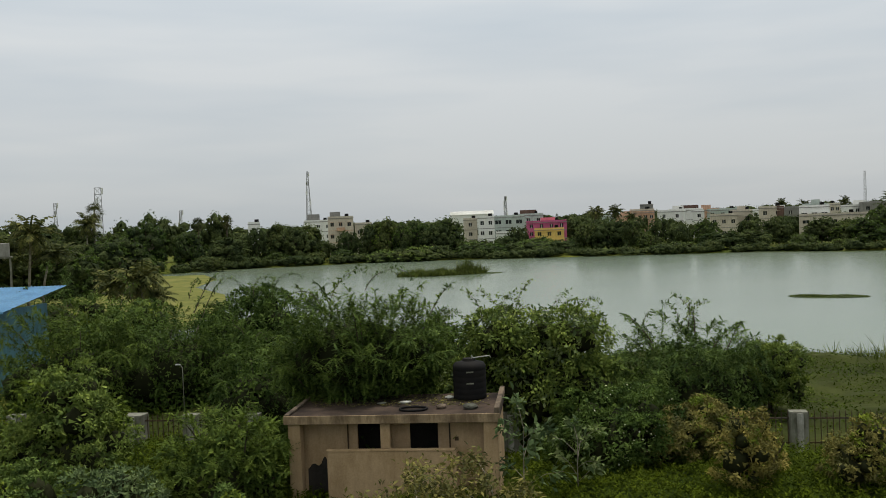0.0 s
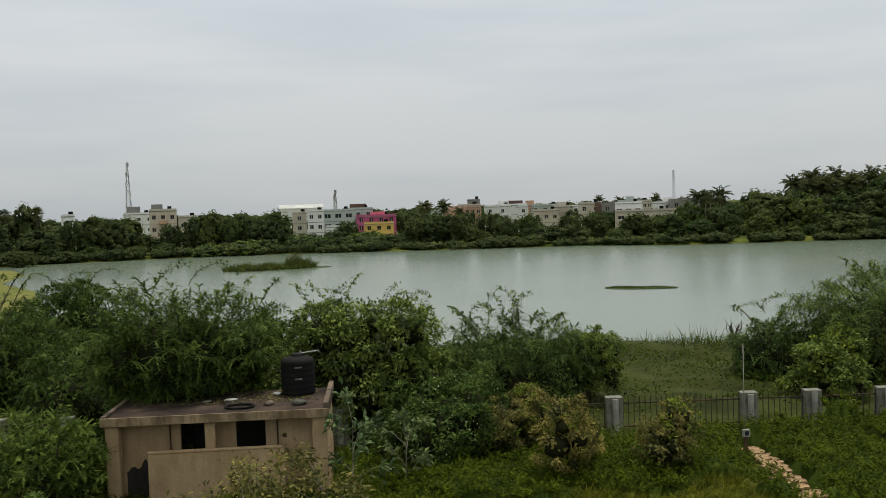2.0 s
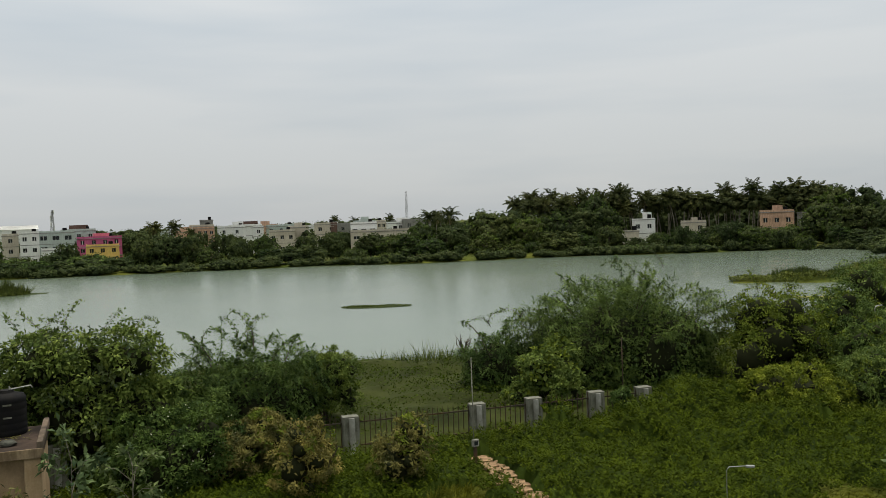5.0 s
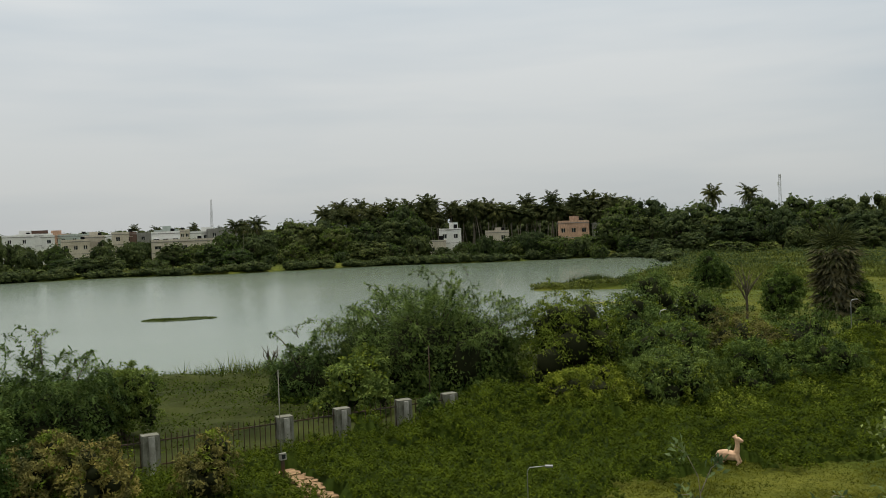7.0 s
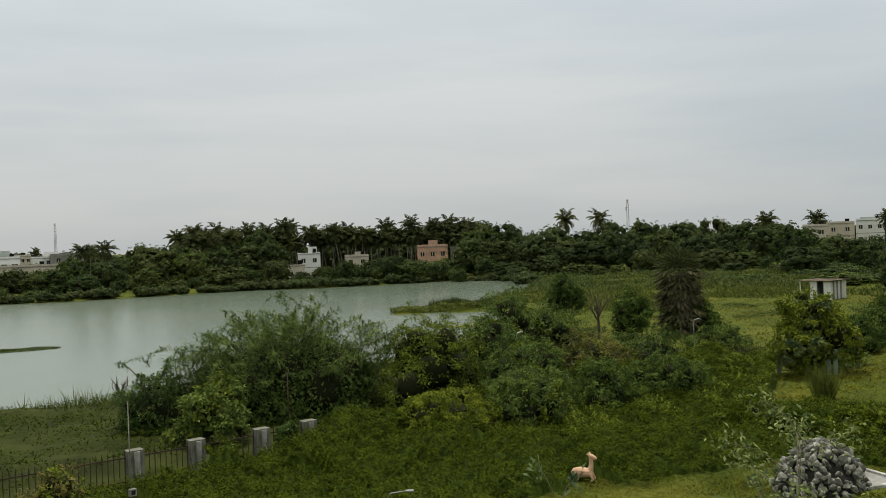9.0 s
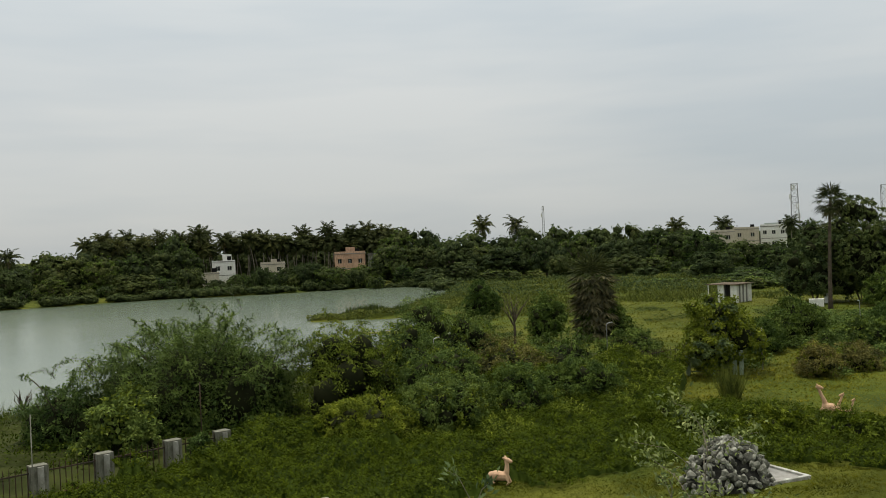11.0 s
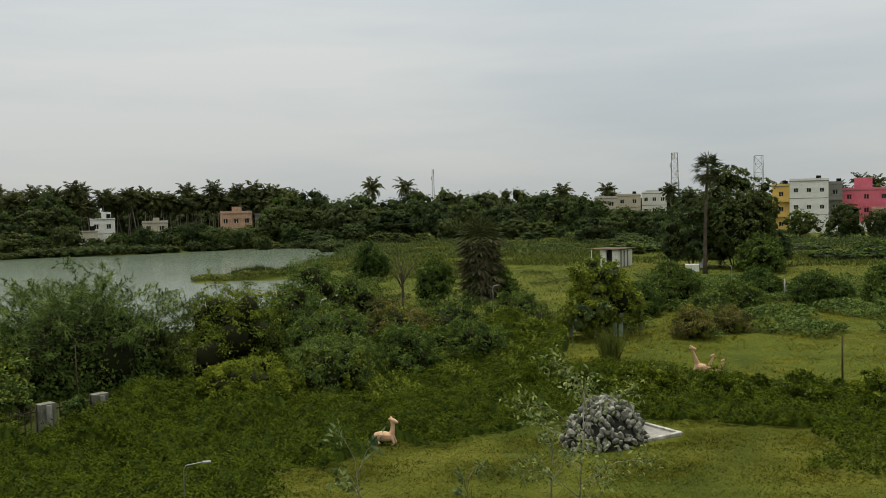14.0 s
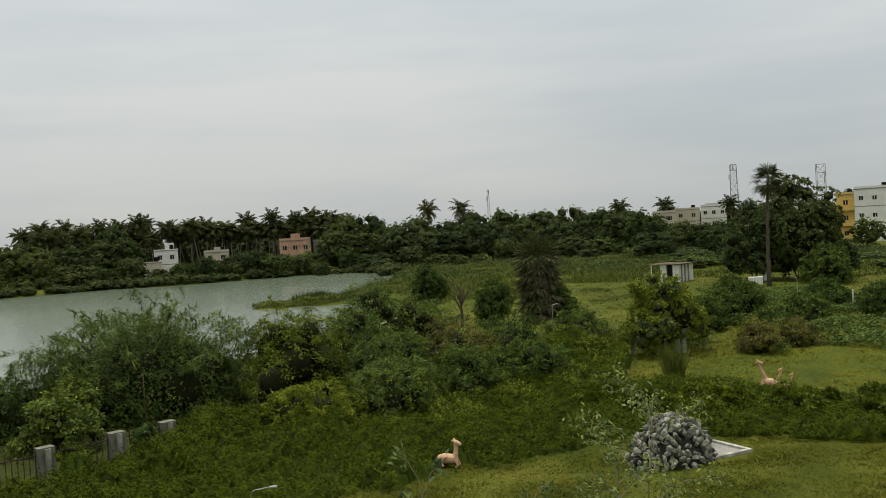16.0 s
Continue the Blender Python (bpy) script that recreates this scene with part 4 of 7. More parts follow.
def deer_statue(m):
    b = [([(-0.62, 0, 0.3), (-0.5, 0, 0.36), (-0.2, 0, 0.4), (0.1, 0, 0.38), (0.3, 0, 0.4), (0.38, 0, 0.42)], [0.08, 0.2, 0.24, 0.22, 0.2, 0.1]),
         ([(0.22, 0, 0.42), (0.3, 0, 0.65), (0.32, 0, 0.9), (0.3, 0, 1.08)], [0.17, 0.12, 0.1, 0.1]),
         ([(0.22, 0, 1.12), (0.36, 0, 1.12), (0.52, 0, 1.06), (0.58, 0, 1.05)], [0.1, 0.12, 0.08, 0.05]),
         ([(0.28, 0.06, 1.15), (0.2, 0.14, 1.24), (0.17, 0.2, 1.28)], [0.05, 0.06, 0.02]),
         ([(0.28, -0.06, 1.15), (0.2, -0.14, 1.24), (0.17, -0.2, 1.28)], [0.05, 0.06, 0.02]),
         ([(0.3, 0.12, 0.35), (0.42, 0.14, 0.12), (0.3, 0.14, 0.0)], [0.09, 0.06, 0.06]),
         ([(0.3, -0.12, 0.35), (0.42, -0.14, 0.12), (0.3, -0.14, 0.0)], [0.09, 0.06, 0.06]),
         ([(-0.45, 0.15, 0.3), (-0.25, 0.22, 0.12), (-0.5, 0.2, 0.02)], [0.14, 0.08, 0.06]),
         ([(-0.45, -0.15, 0.3), (-0.25, -0.22, 0.12), (-0.5, -0.2, 0.02)], [0.14, 0.08, 0.06])]
    return metaball_shape("deer_statue", b, M_STATUE, m, "salmon-painted cement deer statue standing in the weeds", "statue")


def giraffe_statue(m, s, label):
    b = [([(-0.55, 0, 0.28), (-0.35, 0, 0.34), (0.0, 0, 0.38), (0.2, 0, 0.4)], [0.14, 0.25, 0.26, 0.14]),
         ([(-0.05, 0, 0.3), (0.05, 0, 0.7), (0.2, 0, 1.05), (0.32, 0, 1.38)], [0.2, 0.12, 0.09, 0.075]),
         ([(0.46, 0, 1.44), (0.32, 0, 1.45), (0.18, 0, 1.4), (0.08, 0, 1.36)], [0.06, 0.11, 0.09, 0.05]),
         ([(0.36, 0.05, 1.5), (0.4, 0.11, 1.6)], [0.04, 0.03]), ([(0.36, -0.05, 1.5), (0.4, -0.11, 1.6)], [0.04, 0.03])]
    for x in (-0.4, 0.12):
        for y in (0.16, -0.16):
            b.append(([(x, y, 0.35), (x + 0.15, y * 1.3, 0.12), (x - 0.05, y * 1.3, 0.0)], [0.11, 0.07, 0.06]))
    return metaball_shape("giraffe_statue", b, M_STATUE, m @ Matrix.Scale(s, 4), label, "statue", "giraffe statues")


def rubble_heap():
    rng = np.random.default_rng(21)
    ob = thing("rubble_heap", pose(30.6, 11.4, 0.0), "heap of broken grey granite rubble on the lawn", "rubble")
    protos = []
    for k in range(6):
        bm = bmesh.new()
        bmesh.ops.create_icosphere(bm, subdivisions=1, radius=0.5)
        for v in bm.verts:
            v.co *= 1 + rng.normal() * 0.17
        bmesh.ops.scale(bm, vec=(1, rng.uniform(0.6, 0.9), rng.uniform(0.45, 0.75)), verts=bm.verts)
        me = bpy.data.meshes.new("stone")
        bm.to_mesh(me)
        bm.free()
        me.materials.append(M_STONE)
        protos.append(me)
    for n in range(298):
        q = math.sqrt((n + 0.5) / 298) * 1.0
        a = 2.39996 * n
        x, y = 1.75 * q * math.cos(a) + rng.normal() * 0.06, 1.4 * q * math.sin(a) + rng.normal() * 0.06
        o = child("stone", protos[n % 6], ob)
        h = 1.45 * max(0.0, 1 - q ** 2.6)
        s = rng.uniform(0.18, 0.36) * (1.45 if n % 9 == 0 else 1.0)
        o.matrix_basis = pose(x, y, h + 0.05 + rng.normal() * 0.04, *rng.uniform(0, 360, 3)) @ Matrix.Scale(s, 4)
    # near-black core that paints the shade in the gaps between stones
    bm = bmesh.new()
    bmesh.ops.create_icosphere(bm, subdivisions=3, radius=1.0)
    for v in bm.verts:
        q = min(math.hypot(v.co.x, v.co.y), 1)
        v.co = Vector((v.co.x * 1.6, v.co.y * 1.28, (1.33 * (1 - q ** 2.6) if v.co.z > 0 else -0.05)))
    part("core", bm, M_STONEDARK, ob, "near-black core painted for the shade between the stones")


def slab_and_path():
    ob = thing("concrete_basin", pose(32.0, 10.75, 0.0, 0, 0, -28), "shallow square concrete basin with pale kerbs beside the rubble", "basin")
    part("floor", boxed(-1.0, -1.0, -0.05, 1.0, 1.0, 0.12), W_GREY, ob, "grey cement floor")
    for x0, y0, x1, y1 in ((-1.15, -1.15, 1.15, -1.0), (-1.15, 1.0, 1.15, 1.15), (-1.15, -1.0, -1.0, 1.0), (1.0, -1.0, 1.15, 1.0)):
        part("kerb", boxed(x0, y0, -0.1, x1, y1, 0.2, bevel=0.015), M_WHITEWASH, ob)
    rng = np.random.default_rng(31)
    path = thing("stone_path", pose(0, 0, 0), "path of sandy crazy-paving stones through the weeds", "path", kind="structure")
    k = 0
    for s in np.linspace(0, 1, 13):
        for off in (-0.42, 0.05, 0.45):
            x = 15.35 - 1.0 * s + 0.12 * math.sin(7 * s) + off * 0.62 + rng.normal() * 0.06
            y = 28.2 - 5.6 * s + rng.normal() * 0.08
            bm = bmesh.new()
            m = 6
            ring = [(0.22 * rng.uniform(0.75, 1.1) * math.cos(2 * math.pi * i / m + rng.normal() * 0.15), 0.24 * rng.uniform(0.75, 1.1) * math.sin(2 * math.pi * i / m)) for i in range(m)]
            lo = [bm.verts.new((a, b, 0)) for a, b in ring]
            hi = [bm.verts.new((a * 0.94, b * 0.94, 0.06)) for a, b in ring]
            bm.faces.new(hi)
            for i in range(m):
                bm.faces.new((lo[i], lo[(i + 1) % m], hi[(i + 1) % m], hi[i]))
            o = part("paving_stone", bm, M_PAVING, path)
            o.location = (x, y, gz(x, y) + 0.05)
            k += 1


def blue_shed():
    ob = thing("blue_shed", pose(-28.9, 49.9, 0, 0, 0, -4), "shed with a bright blue corrugated roof and blue-green sheet walls", "shed")
    part("wall", boxed(-4, 0, -0.3, 4.6, 0.12, 4.6), M_TEAL, ob)
    part("wall", boxed(4.5, 0.12, -0.3, 4.62, 5, 4.6), M_TEAL, ob)
    bm = bmesh.new()
    n = 90
    a = [bm.verts.new((-4.5 + 9.6 * i / n, -0.6, 4.6 + 0.035 * (i % 2))) for i in range(n + 1)]
    b = [bm.verts.new((-4.5 + 9.6 * i / n, 6.6, 5.5 + 0.035 * (i % 2))) for i in range(n + 1)]
    for i in range(n):
        bm.faces.new((a[i], a[i + 1], b[i + 1], b[i]))
    bmesh.ops.solidify(bm, geom=bm.faces[:], thickness=0.02)
    part("roof", bm, M_BLUE, ob, "bright blue corrugated sheet roof")
    part("gutter", boxed(-4.5, -0.7, 4.5, 5.1, -0.6, 4.61), M_BLUE, ob)
    for x in np.arange(-3.8, 4.5, 0.45):
        part("wall_rib", boxed(x, -0.05, 0, x + 0.06, 0.0, 3.9), M_TEAL, ob)


def white_hut():
    ob = thing("utility_hut", pose(112.6, 42.6, 0, 0, 0, -98), "small white rendered hut with a flat overhanging roof and dark doorway", "hut")
    W, D, H = 2.6, 3.8, 2.2
    part("wall", boxed(0, 0, -0.2, 0.85, 0.15, H), W_WHITE, ob)
    part("wall", boxed(1.7, 0, -0.2, W, 0.15, H), W_WHITE, ob)
    part("wall", boxed(0, 0.15, -0.2, 0.15, D, H), W_WHITE, ob)
    part("wall", boxed(W - 0.15, 0.15, -0.2, W, D, H), W_WHITE, ob)
    part("wall", boxed(0.15, D - 0.15, -0.2, W - 0.15, D, H), W_WHITE, ob)
    # the hut's inner shade, painted as a near-black panel
    part("doorway", boxed(0.85, 0.6, -0.1, 1.7, 0.65, H), M_SHADESOOT, ob, "near-black panel painted for the shade in the open doorway")
    for k in range(3):
        part("wall_rib", boxed(W, 0.5 + 0.9 * k, -0.2, W + 0.08, 0.75 + 0.9 * k, H), W_GREY, ob)
    part("roof", boxed(-1.4, -0.5, H, W + 0.25, D + 0.25, H + 0.1, bevel=0.02), M_SLAB, ob)
    part("post", boxed(-1.2, -0.3, -0.2, -1.1, -0.2, H), W_WHITE, ob)


def green_gate():
    ob = thing("green_gate", pose(53.7, 22.3, 0, 0, 0, -68), "pale green painted metal gate and railing between pale posts", "gate")
    for x in (0.0, 1.47, 2.72, 3.1):
        part("post", boxed(x - 0.13, -0.13, -0.1, x + 0.13, 0.13, 1.5, bevel=0.02), M_GREENP, ob)
    for z in (0.2, 1.2):
        part("gate_rail", boxed(0.13, -0.03, z, 1.34, 0.03, z + 0.06), M_GREENP, ob)
    for k in range(9):
        part("gate_bar", boxed(0.2 + 0.13 * k, -0.015, 0.2, 0.225 + 0.13 * k, 0.015, 1.35), M_GREENP, ob)


toilet_block()
roof_tank()
roof_litter()
build_fence()
pole(-10.8, 36.5, 3.2, 0.018, 0.08, turn=-10, mat=M_CONC)
pole(14.75, 27.4, 3.9, 0.016, 0.0, 0, mat=M_CONC, label="tall thin pole with a pale switch box near its foot", box_at=0.75)
pole(15.85, 16.65, 2.4, 0.012, 0.45, turn=135.5, label="thin pole in the weeds with a pale tilted arm")
pole(38.6, 30.2, 3.6, 0.025, 0.3, turn=180)
pole(50.7, 26.2, 3.3, 0.028, 0.3, turn=160)
pole(25.0, 32.4, 3.2, 0.022, 0.0, mat=M_IRON, label="thin dark iron pole beside the fence")
pole(57.1, 18.9, 2.8, 0.04, 0.0)
pole(78.1, 18.0, 2.9)
pole(79.2, 14.0, 1.9, 0.06, 0.0)
pole(43.0, 5.2, 2.6, 0.04, 0.0, mat=M_IRON, label="dark rusty iron post standing in the lawn", lean=-1)
deer_statue(pose(27.0, 18.3, 0.0, 0, 0, -74) @ Matrix.Scale(0.78, 4))
giraffe_statue(pose(43.5, 11.6, 0.2, 0, 0, 105), 0.86, "large cream and orange giraffe statue leaning in the grass")
giraffe_statue(pose(44.2, 11.25, 0.12, 0, 0, -75), 0.62, "small orange giraffe statue beside the larger one")
giraffe_statue(pose(44.1, 10.7, 0.1, 0, 0, -60), 0.5, "smallest cream giraffe statue in the group")
rubble_heap()
slab_and_path()
def box_on_stand():
    ob = thing("tank_stand", pose(-39.5, 81.0, 0, 0, 0, 26), "dark box tank raised on a pale steel stand among trees", "tank stand")
    part("box", boxed(-0.9, -0.8, 6.9, 0.9, 0.8, 8.1, bevel=0.03), W_GREY, ob)
    part("platform", boxed(-1.1, -0.9, 6.75, 1.1, 0.9, 6.88), M_CONC, ob)
    for x in (-0.9, 0.9):
        for y in (-0.7, 0.7):
            part("leg", boxed(x - 0.07, y - 0.07, -0.3, x + 0.07, y + 0.07, 6.76), M_CONC, ob)
    w = part("old_wall", boxed(-4, 0, -0.3, 3, 0.3, 2.8), W_GREY)
    w.matrix_basis = pose(-66.5, 135.0, 0, 0, 0, 26)
    tagged(w, "weathered grey compound wall on the left shore", "wall")


def white_box(x, y, w, h):
    ob = thing("storage_box", pose(x, y, gz(x, y), 0, 0, -70), "small white box standing in the meadow", "box", "white boxes in the meadow")
    part("body", boxed(-w / 2, -0.4, -0.1, w / 2, 0.4, h, bevel=0.04), W_WHITE, ob)
    part("lid", boxed(-w / 2 - 0.04, -0.44, h, w / 2 + 0.04, 0.44, h + 0.08, bevel=0.02), W_WHITE, ob)


blue_shed()
white_box(106.3, 29.0, 1.5, 0.8)
white_box(112.0, 29.2, 0.8, 1.0)
box_on_stand()
white_hut()
green_gate()

# ---- trees and palms of the far shore ----
def tree_protos():
    out = []
    for k, (w, h, clear, mat) in enumerate(((11, 9, 0.9, M_FAR), (12, 8, 0.6, M_FAR), (10, 9, 1.2, M_DARK), (11, 9, 0.5, M_BROAD), (12, 7, 0.5, M_DARK), (11, 8.5, 0.9, M_FAR), (13, 12, 1.5, M_FAR), (13, 12, 1.2, M_DARK), (5, 2.4, 0.1, M_BROAD), (4.5, 2, 0.1, M_DARK))):
        ob = thing("broadleaf_tree", pose(0, 0, -60), "dense dark green broadleaf tree on the far shore", "tree", "trees round the lake")
        me, bm = far_tree_mesh(100 + k, w, h, clear, 2800 if h > 11 else (600 if h < 3 else 2200), 0.26 if h < 3 else 0.35, mat)
        part("trunk", bm, M_BARK, ob)
        child("crown", me, ob)
        out.append((ob, w, h))
    return out


PROTOS = tree_protos()
used = set()
rnd = random.Random(4)


def far_tree(x, y, w, h, k=None, joined=False):
    if k is None:
        k = rnd.choice((6, 7, 6, 2)) if h > 9.6 else (rnd.choice((8, 9, 1)) if h < 3.0 else rnd.randrange(6))
    ob, w0, h0 = PROTOS[k]
    z = max(gz(x, y), WATER_Z - 0.1)
    m = pose(x, y, z - 0.1, 0, 0, rnd.uniform(0, 360)) @ Matrix.Diagonal((w / w0, w / w0, h / h0, 1))
    if joined:
        distant.append((k, m))
        return None
    if k not in used:
        used.add(k)
        ob.matrix_basis = m
        return ob
    return copy_thing(ob, m)


distant = []


def join_distant():
    """The rows of trees behind the first ones, as one wood."""
    V, F, M, base = [], [], [], 0
    for k, m in distant:
        me = next(c for c in PROTOS[k][0].children if c.name.startswith("crown")).data
        v = np.empty(len(me.vertices) * 3, np.float32)
        me.vertices.foreach_get("co", v)
        f = np.empty(len(me.loops), np.int32)
        me.loops.foreach_get("vertex_index", f)
        # far off, every third leaf is enough
        i = np.empty(len(me.polygons), np.int32)
        me.polygons.foreach_get("material_index", i)
        mm = np.array(m)
        V.append(v.reshape(-1, 3) @ mm[:3, :3].T + mm[:3, 3])
        keep = (i > 0) | (np.arange(len(i)) % 3 == 0)
        F.append(f.reshape(-1, 3)[keep] + base)
        M.append(i[keep])
        base += len(v) // 3
    me = mesh_np("distant_wood", np.vstack(V), np.vstack(F), M_FAR)
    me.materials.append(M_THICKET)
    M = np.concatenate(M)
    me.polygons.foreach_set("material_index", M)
    me.polygons.foreach_set("use_smooth", M > 0)
    tagged(new("distant_wood", me), "distant dark green woods behind the shore trees and the town", "woods", kind="stuff")


def spot(az, d):
    a = radians(az)
    return -math.sin(a) * d, math.cos(a) * d


def belt(az0, az1, d, h0, h1, w, step, jitter=4.0, skip=()):
    """A row of trees along an arc, az degrees to the left of straight ahead, heights from h0 to h1."""
    a = az0
    while a > az1:
        s = (az0 - a) / (az0 - az1)
        if not any(lo < a < hi for lo, hi in skip):
            x, y = spot(a, d + rnd.uniform(-jitter, jitter))
            q = rnd.uniform(0.82, 1.12)
            far_tree(x, y, w * rnd.uniform(0.8, 1.2), (h0 + (h1 - h0) * s) * q, None, d > 250)
        a -= step * rnd.uniform(0.75, 1.25)


PALMS = [coconut_palm(60, 13.0), coconut_palm(61, 11.5), coconut_palm(62, 14.5)]
PALM_H = [13.0, 11.5, 14.5]
palm_used = set()


def palm(x, y, h, k=None, s=1.0):
    k = rnd.randrange(3) if k is None else k
    q = h / (PALM_H[k] + 2.0)
    m = pose(x, y, gz(x, y), rnd.uniform(-5, 5), rnd.uniform(-5, 5), rnd.uniform(0, 360)) @ Matrix.Diagonal((s, s, q, 1))
    if k not in palm_used:
        palm_used.add(k)
        PALMS[k].matrix_basis = m
        return PALMS[k]
    return copy_thing(PALMS[k], m)


# woods on the left shore
belt(36, 22, 128, 8.8, 9.2, 10, 3.0)
belt(36, 19.5, 152, 10.4, 10.2, 11, 2.8)
belt(36, 18.5, 180, 11.8, 10.8, 11, 2.4)
belt(36, 14.5, 216, 14.0, 11.6, 12, 2.2)
belt(20, 14.2, 206, 4.0, 3.8, 7, 1.8, 3)
belt(36, 13.5, 262, 15.0, 13.0, 13, 1.9)
# single trees before the town
for a, d, w, h, k in ((13.2, 217, 10, 8.0, 0), (10.3, 226, 9.5, 12.2, 6), (9.3, 222, 10, 9.9, 0), (8.3, 226, 8.5, 10.8, 7), (11.6, 222, 8, 9.8, 1), (6.0, 224, 8, 8.0, 1), (4.6, 226, 9.5, 11.0, 6), (3.6, 224, 9.5, 11.8, 7), (2.6, 222, 8, 9.5, 2), (1.7, 224, 9, 10.6, 2), (-0.1, 226, 11.5, 11.3, 7), (0.6, 222, 9, 9.0, 0), (-4.6, 222, 8, 7.2, 1), (-4.6, 230, 8, 7.4, 4), (-6.0, 219, 8, 4.2, 3), (-8.2, 217, 8, 5.0, 4)):
    far_tree(*spot(a, d), w, h, k)
belt(14.5, -8.5, 215, 3.2, 3.2, 7.5, 1.2, 3)
belt(14.5, -8.5, 226, 5.0, 4.6, 9, 1.5, 3)
belt(-1.6, -8.8, 221, 4.8, 6.2, 8, 1.3, 2)
belt(-8.9, -14.5, 214, 7.8, 8.0, 9.5, 1.4, 3)
belt(-8.9, -14.0, 224, 7.8, 8.0, 10, 1.7, 3)
belt(-14.8, -19.3, 209, 5.0, 4.6, 8, 1.3, 2)
belt(-14.8, -20.0, 222, 7.9, 7.4, 9, 1.2, 2)
far_tree(*spot(-21.3, 208), 10.5, 5.4, 4)
far_tree(*spot(-23.4, 209), 8.0, 3.6, 3)
belt(-20.0, -25.5, 218, 6.4, 7.2, 9, 1.2, 2)
belt(13, -26, 276, 7.6, 8.0, 9, 2.3, 8)
belt(13, -26, 246, 6.2, 6.6, 8, 2.7, 5)
belt(15, -27, 345, 8.8, 9.4, 14, 1.1, 15)
belt(15, -30, 420, 9.5, 10.0, 22, 1.3, 15)
# the wooded right-hand shore
belt(-24.6, -38.3, 211, 5.2, 6.0, 9, 1.5, 3)
belt(-25.5, -38, 224, 9.0, 12.8, 12, 1.6, 4)
belt(-29.5, -37, 238, 13.2, 15.4, 13, 1.8, 5)
belt(-38.2, -41.0, 211, 3.2, 3.4, 7, 1.2, 2)
belt(-41.0, -45.6, 212, 6.5, 6.5, 8.5, 1.1, 2)
belt(-45.6, -48.6, 211, 4.8, 5.4, 8, 1.1, 2)
belt(-40.3, -41.4, 228, 6.5, 6.5, 7, 1.4, 2)
belt(-43.6, -45.6, 226, 5.5, 5.5, 7, 1.3, 2)
belt(-48.3, -50, 222, 6.5, 6.5, 8, 1.3, 2)
belt(-36, -50, 256, 10.6, 10.6, 11, 1.3, 2)
belt(-36, -51, 274, 12.4, 12.4, 13, 1.2, 4)
belt(-48.5, -69, 209, 5.6, 6.0, 9, 1.5, 4)
belt(-49.5, -68.6, 224, 11.4, 11.0, 13, 1.6, 5)
belt(-50, -68.4, 242, 15.0, 14.2, 14, 1.5, 5)
belt(-69, -74, 190, 6.5, 6.5, 9, 1.8, 4)
belt(-70, -77, 215, 7.5, 7.0, 9, 1.8, 4)
belt(-68.5, -73.2, 222, 8.4, 8.4, 10, 1.0, 2)
belt(-67, -76, 290, 11.5, 11.5, 14, 1.4, 4)
belt(-79, -95, 300, 9.0, 9.0, 12, 1.6, 10)
belt(-81.5, -95, 268, 12.0, 12.5, 11, 1.8, 4)
for a, d, w, h, k in ((-69.4, 219, 11, 8.2, 6), (-70.7, 218, 11, 8.6, 7), (-72.0, 219, 11, 8.0, 6), (-77.2, 205, 9, 6.0, 4), (-77.9, 190, 8, 4.6, 0), (-80.8, 200, 8.2, 6.9, 2), (-83.2, 200, 8.2, 8.6, 7), (-84.9, 196, 8, 6.6, 1), (-78.9, 150, 6, 3.2, 3), (-86.5, 200, 9, 6, 2), (-91, 190, 9, 6, 0), (-73.6, 160, 8, 5.0, 4), (-71.3, 150, 7, 4.4, 3)):
    far_tree(*spot(a, d), w, h, k)
for a, d, w, h, k in ((-39.9, 214, 6, 4.6, 2), (-38.8, 214, 6, 3.4, 0), (-41.5, 214, 7, 6.2, 1), (-42.4, 213, 7, 6.5, 3), (-43.3, 214, 7, 5.8, 0), (-46.3, 213, 7, 4.9, 2), (-47.3, 213, 7.5, 5.0, 1), (-46.2, 224, 8, 5.2, 0), (-47.6, 224, 9, 5.6, 2), (-42.3, 226, 7, 4.4, 1), (-40.2, 224, 7, 4.2, 0)):
    far_tree(*spot(a, d), w, h, k)
# low scrub over the rough meadow
for k in range(40):
    a, d = rnd.uniform(-94, -66), rnd.uniform(128, 235)
    far_tree(*spot(a, d), rnd.uniform(3.0, 7.0), rnd.uniform(0.7, 1.6), rnd.choice((8, 9)))
# scrub hanging over the far water's edge
for a, b in zip(FAR_SHORE[1:], FAR_SHORE[2:]):
    n = int(math.dist(a, b) / 2.7)
    for i in range(n):
        q = (i + rnd.random()) / n
        far_tree(a[0] + (b[0] - a[0]) * q + rnd.uniform(-1.5, 1.5), a[1] + (b[1] - a[1]) * q + rnd.uniform(0.5, 3.0), rnd.uniform(4.5, 8), rnd.uniform(1.3, 2.6), rnd.choice((8, 9)), True)
join_distant()
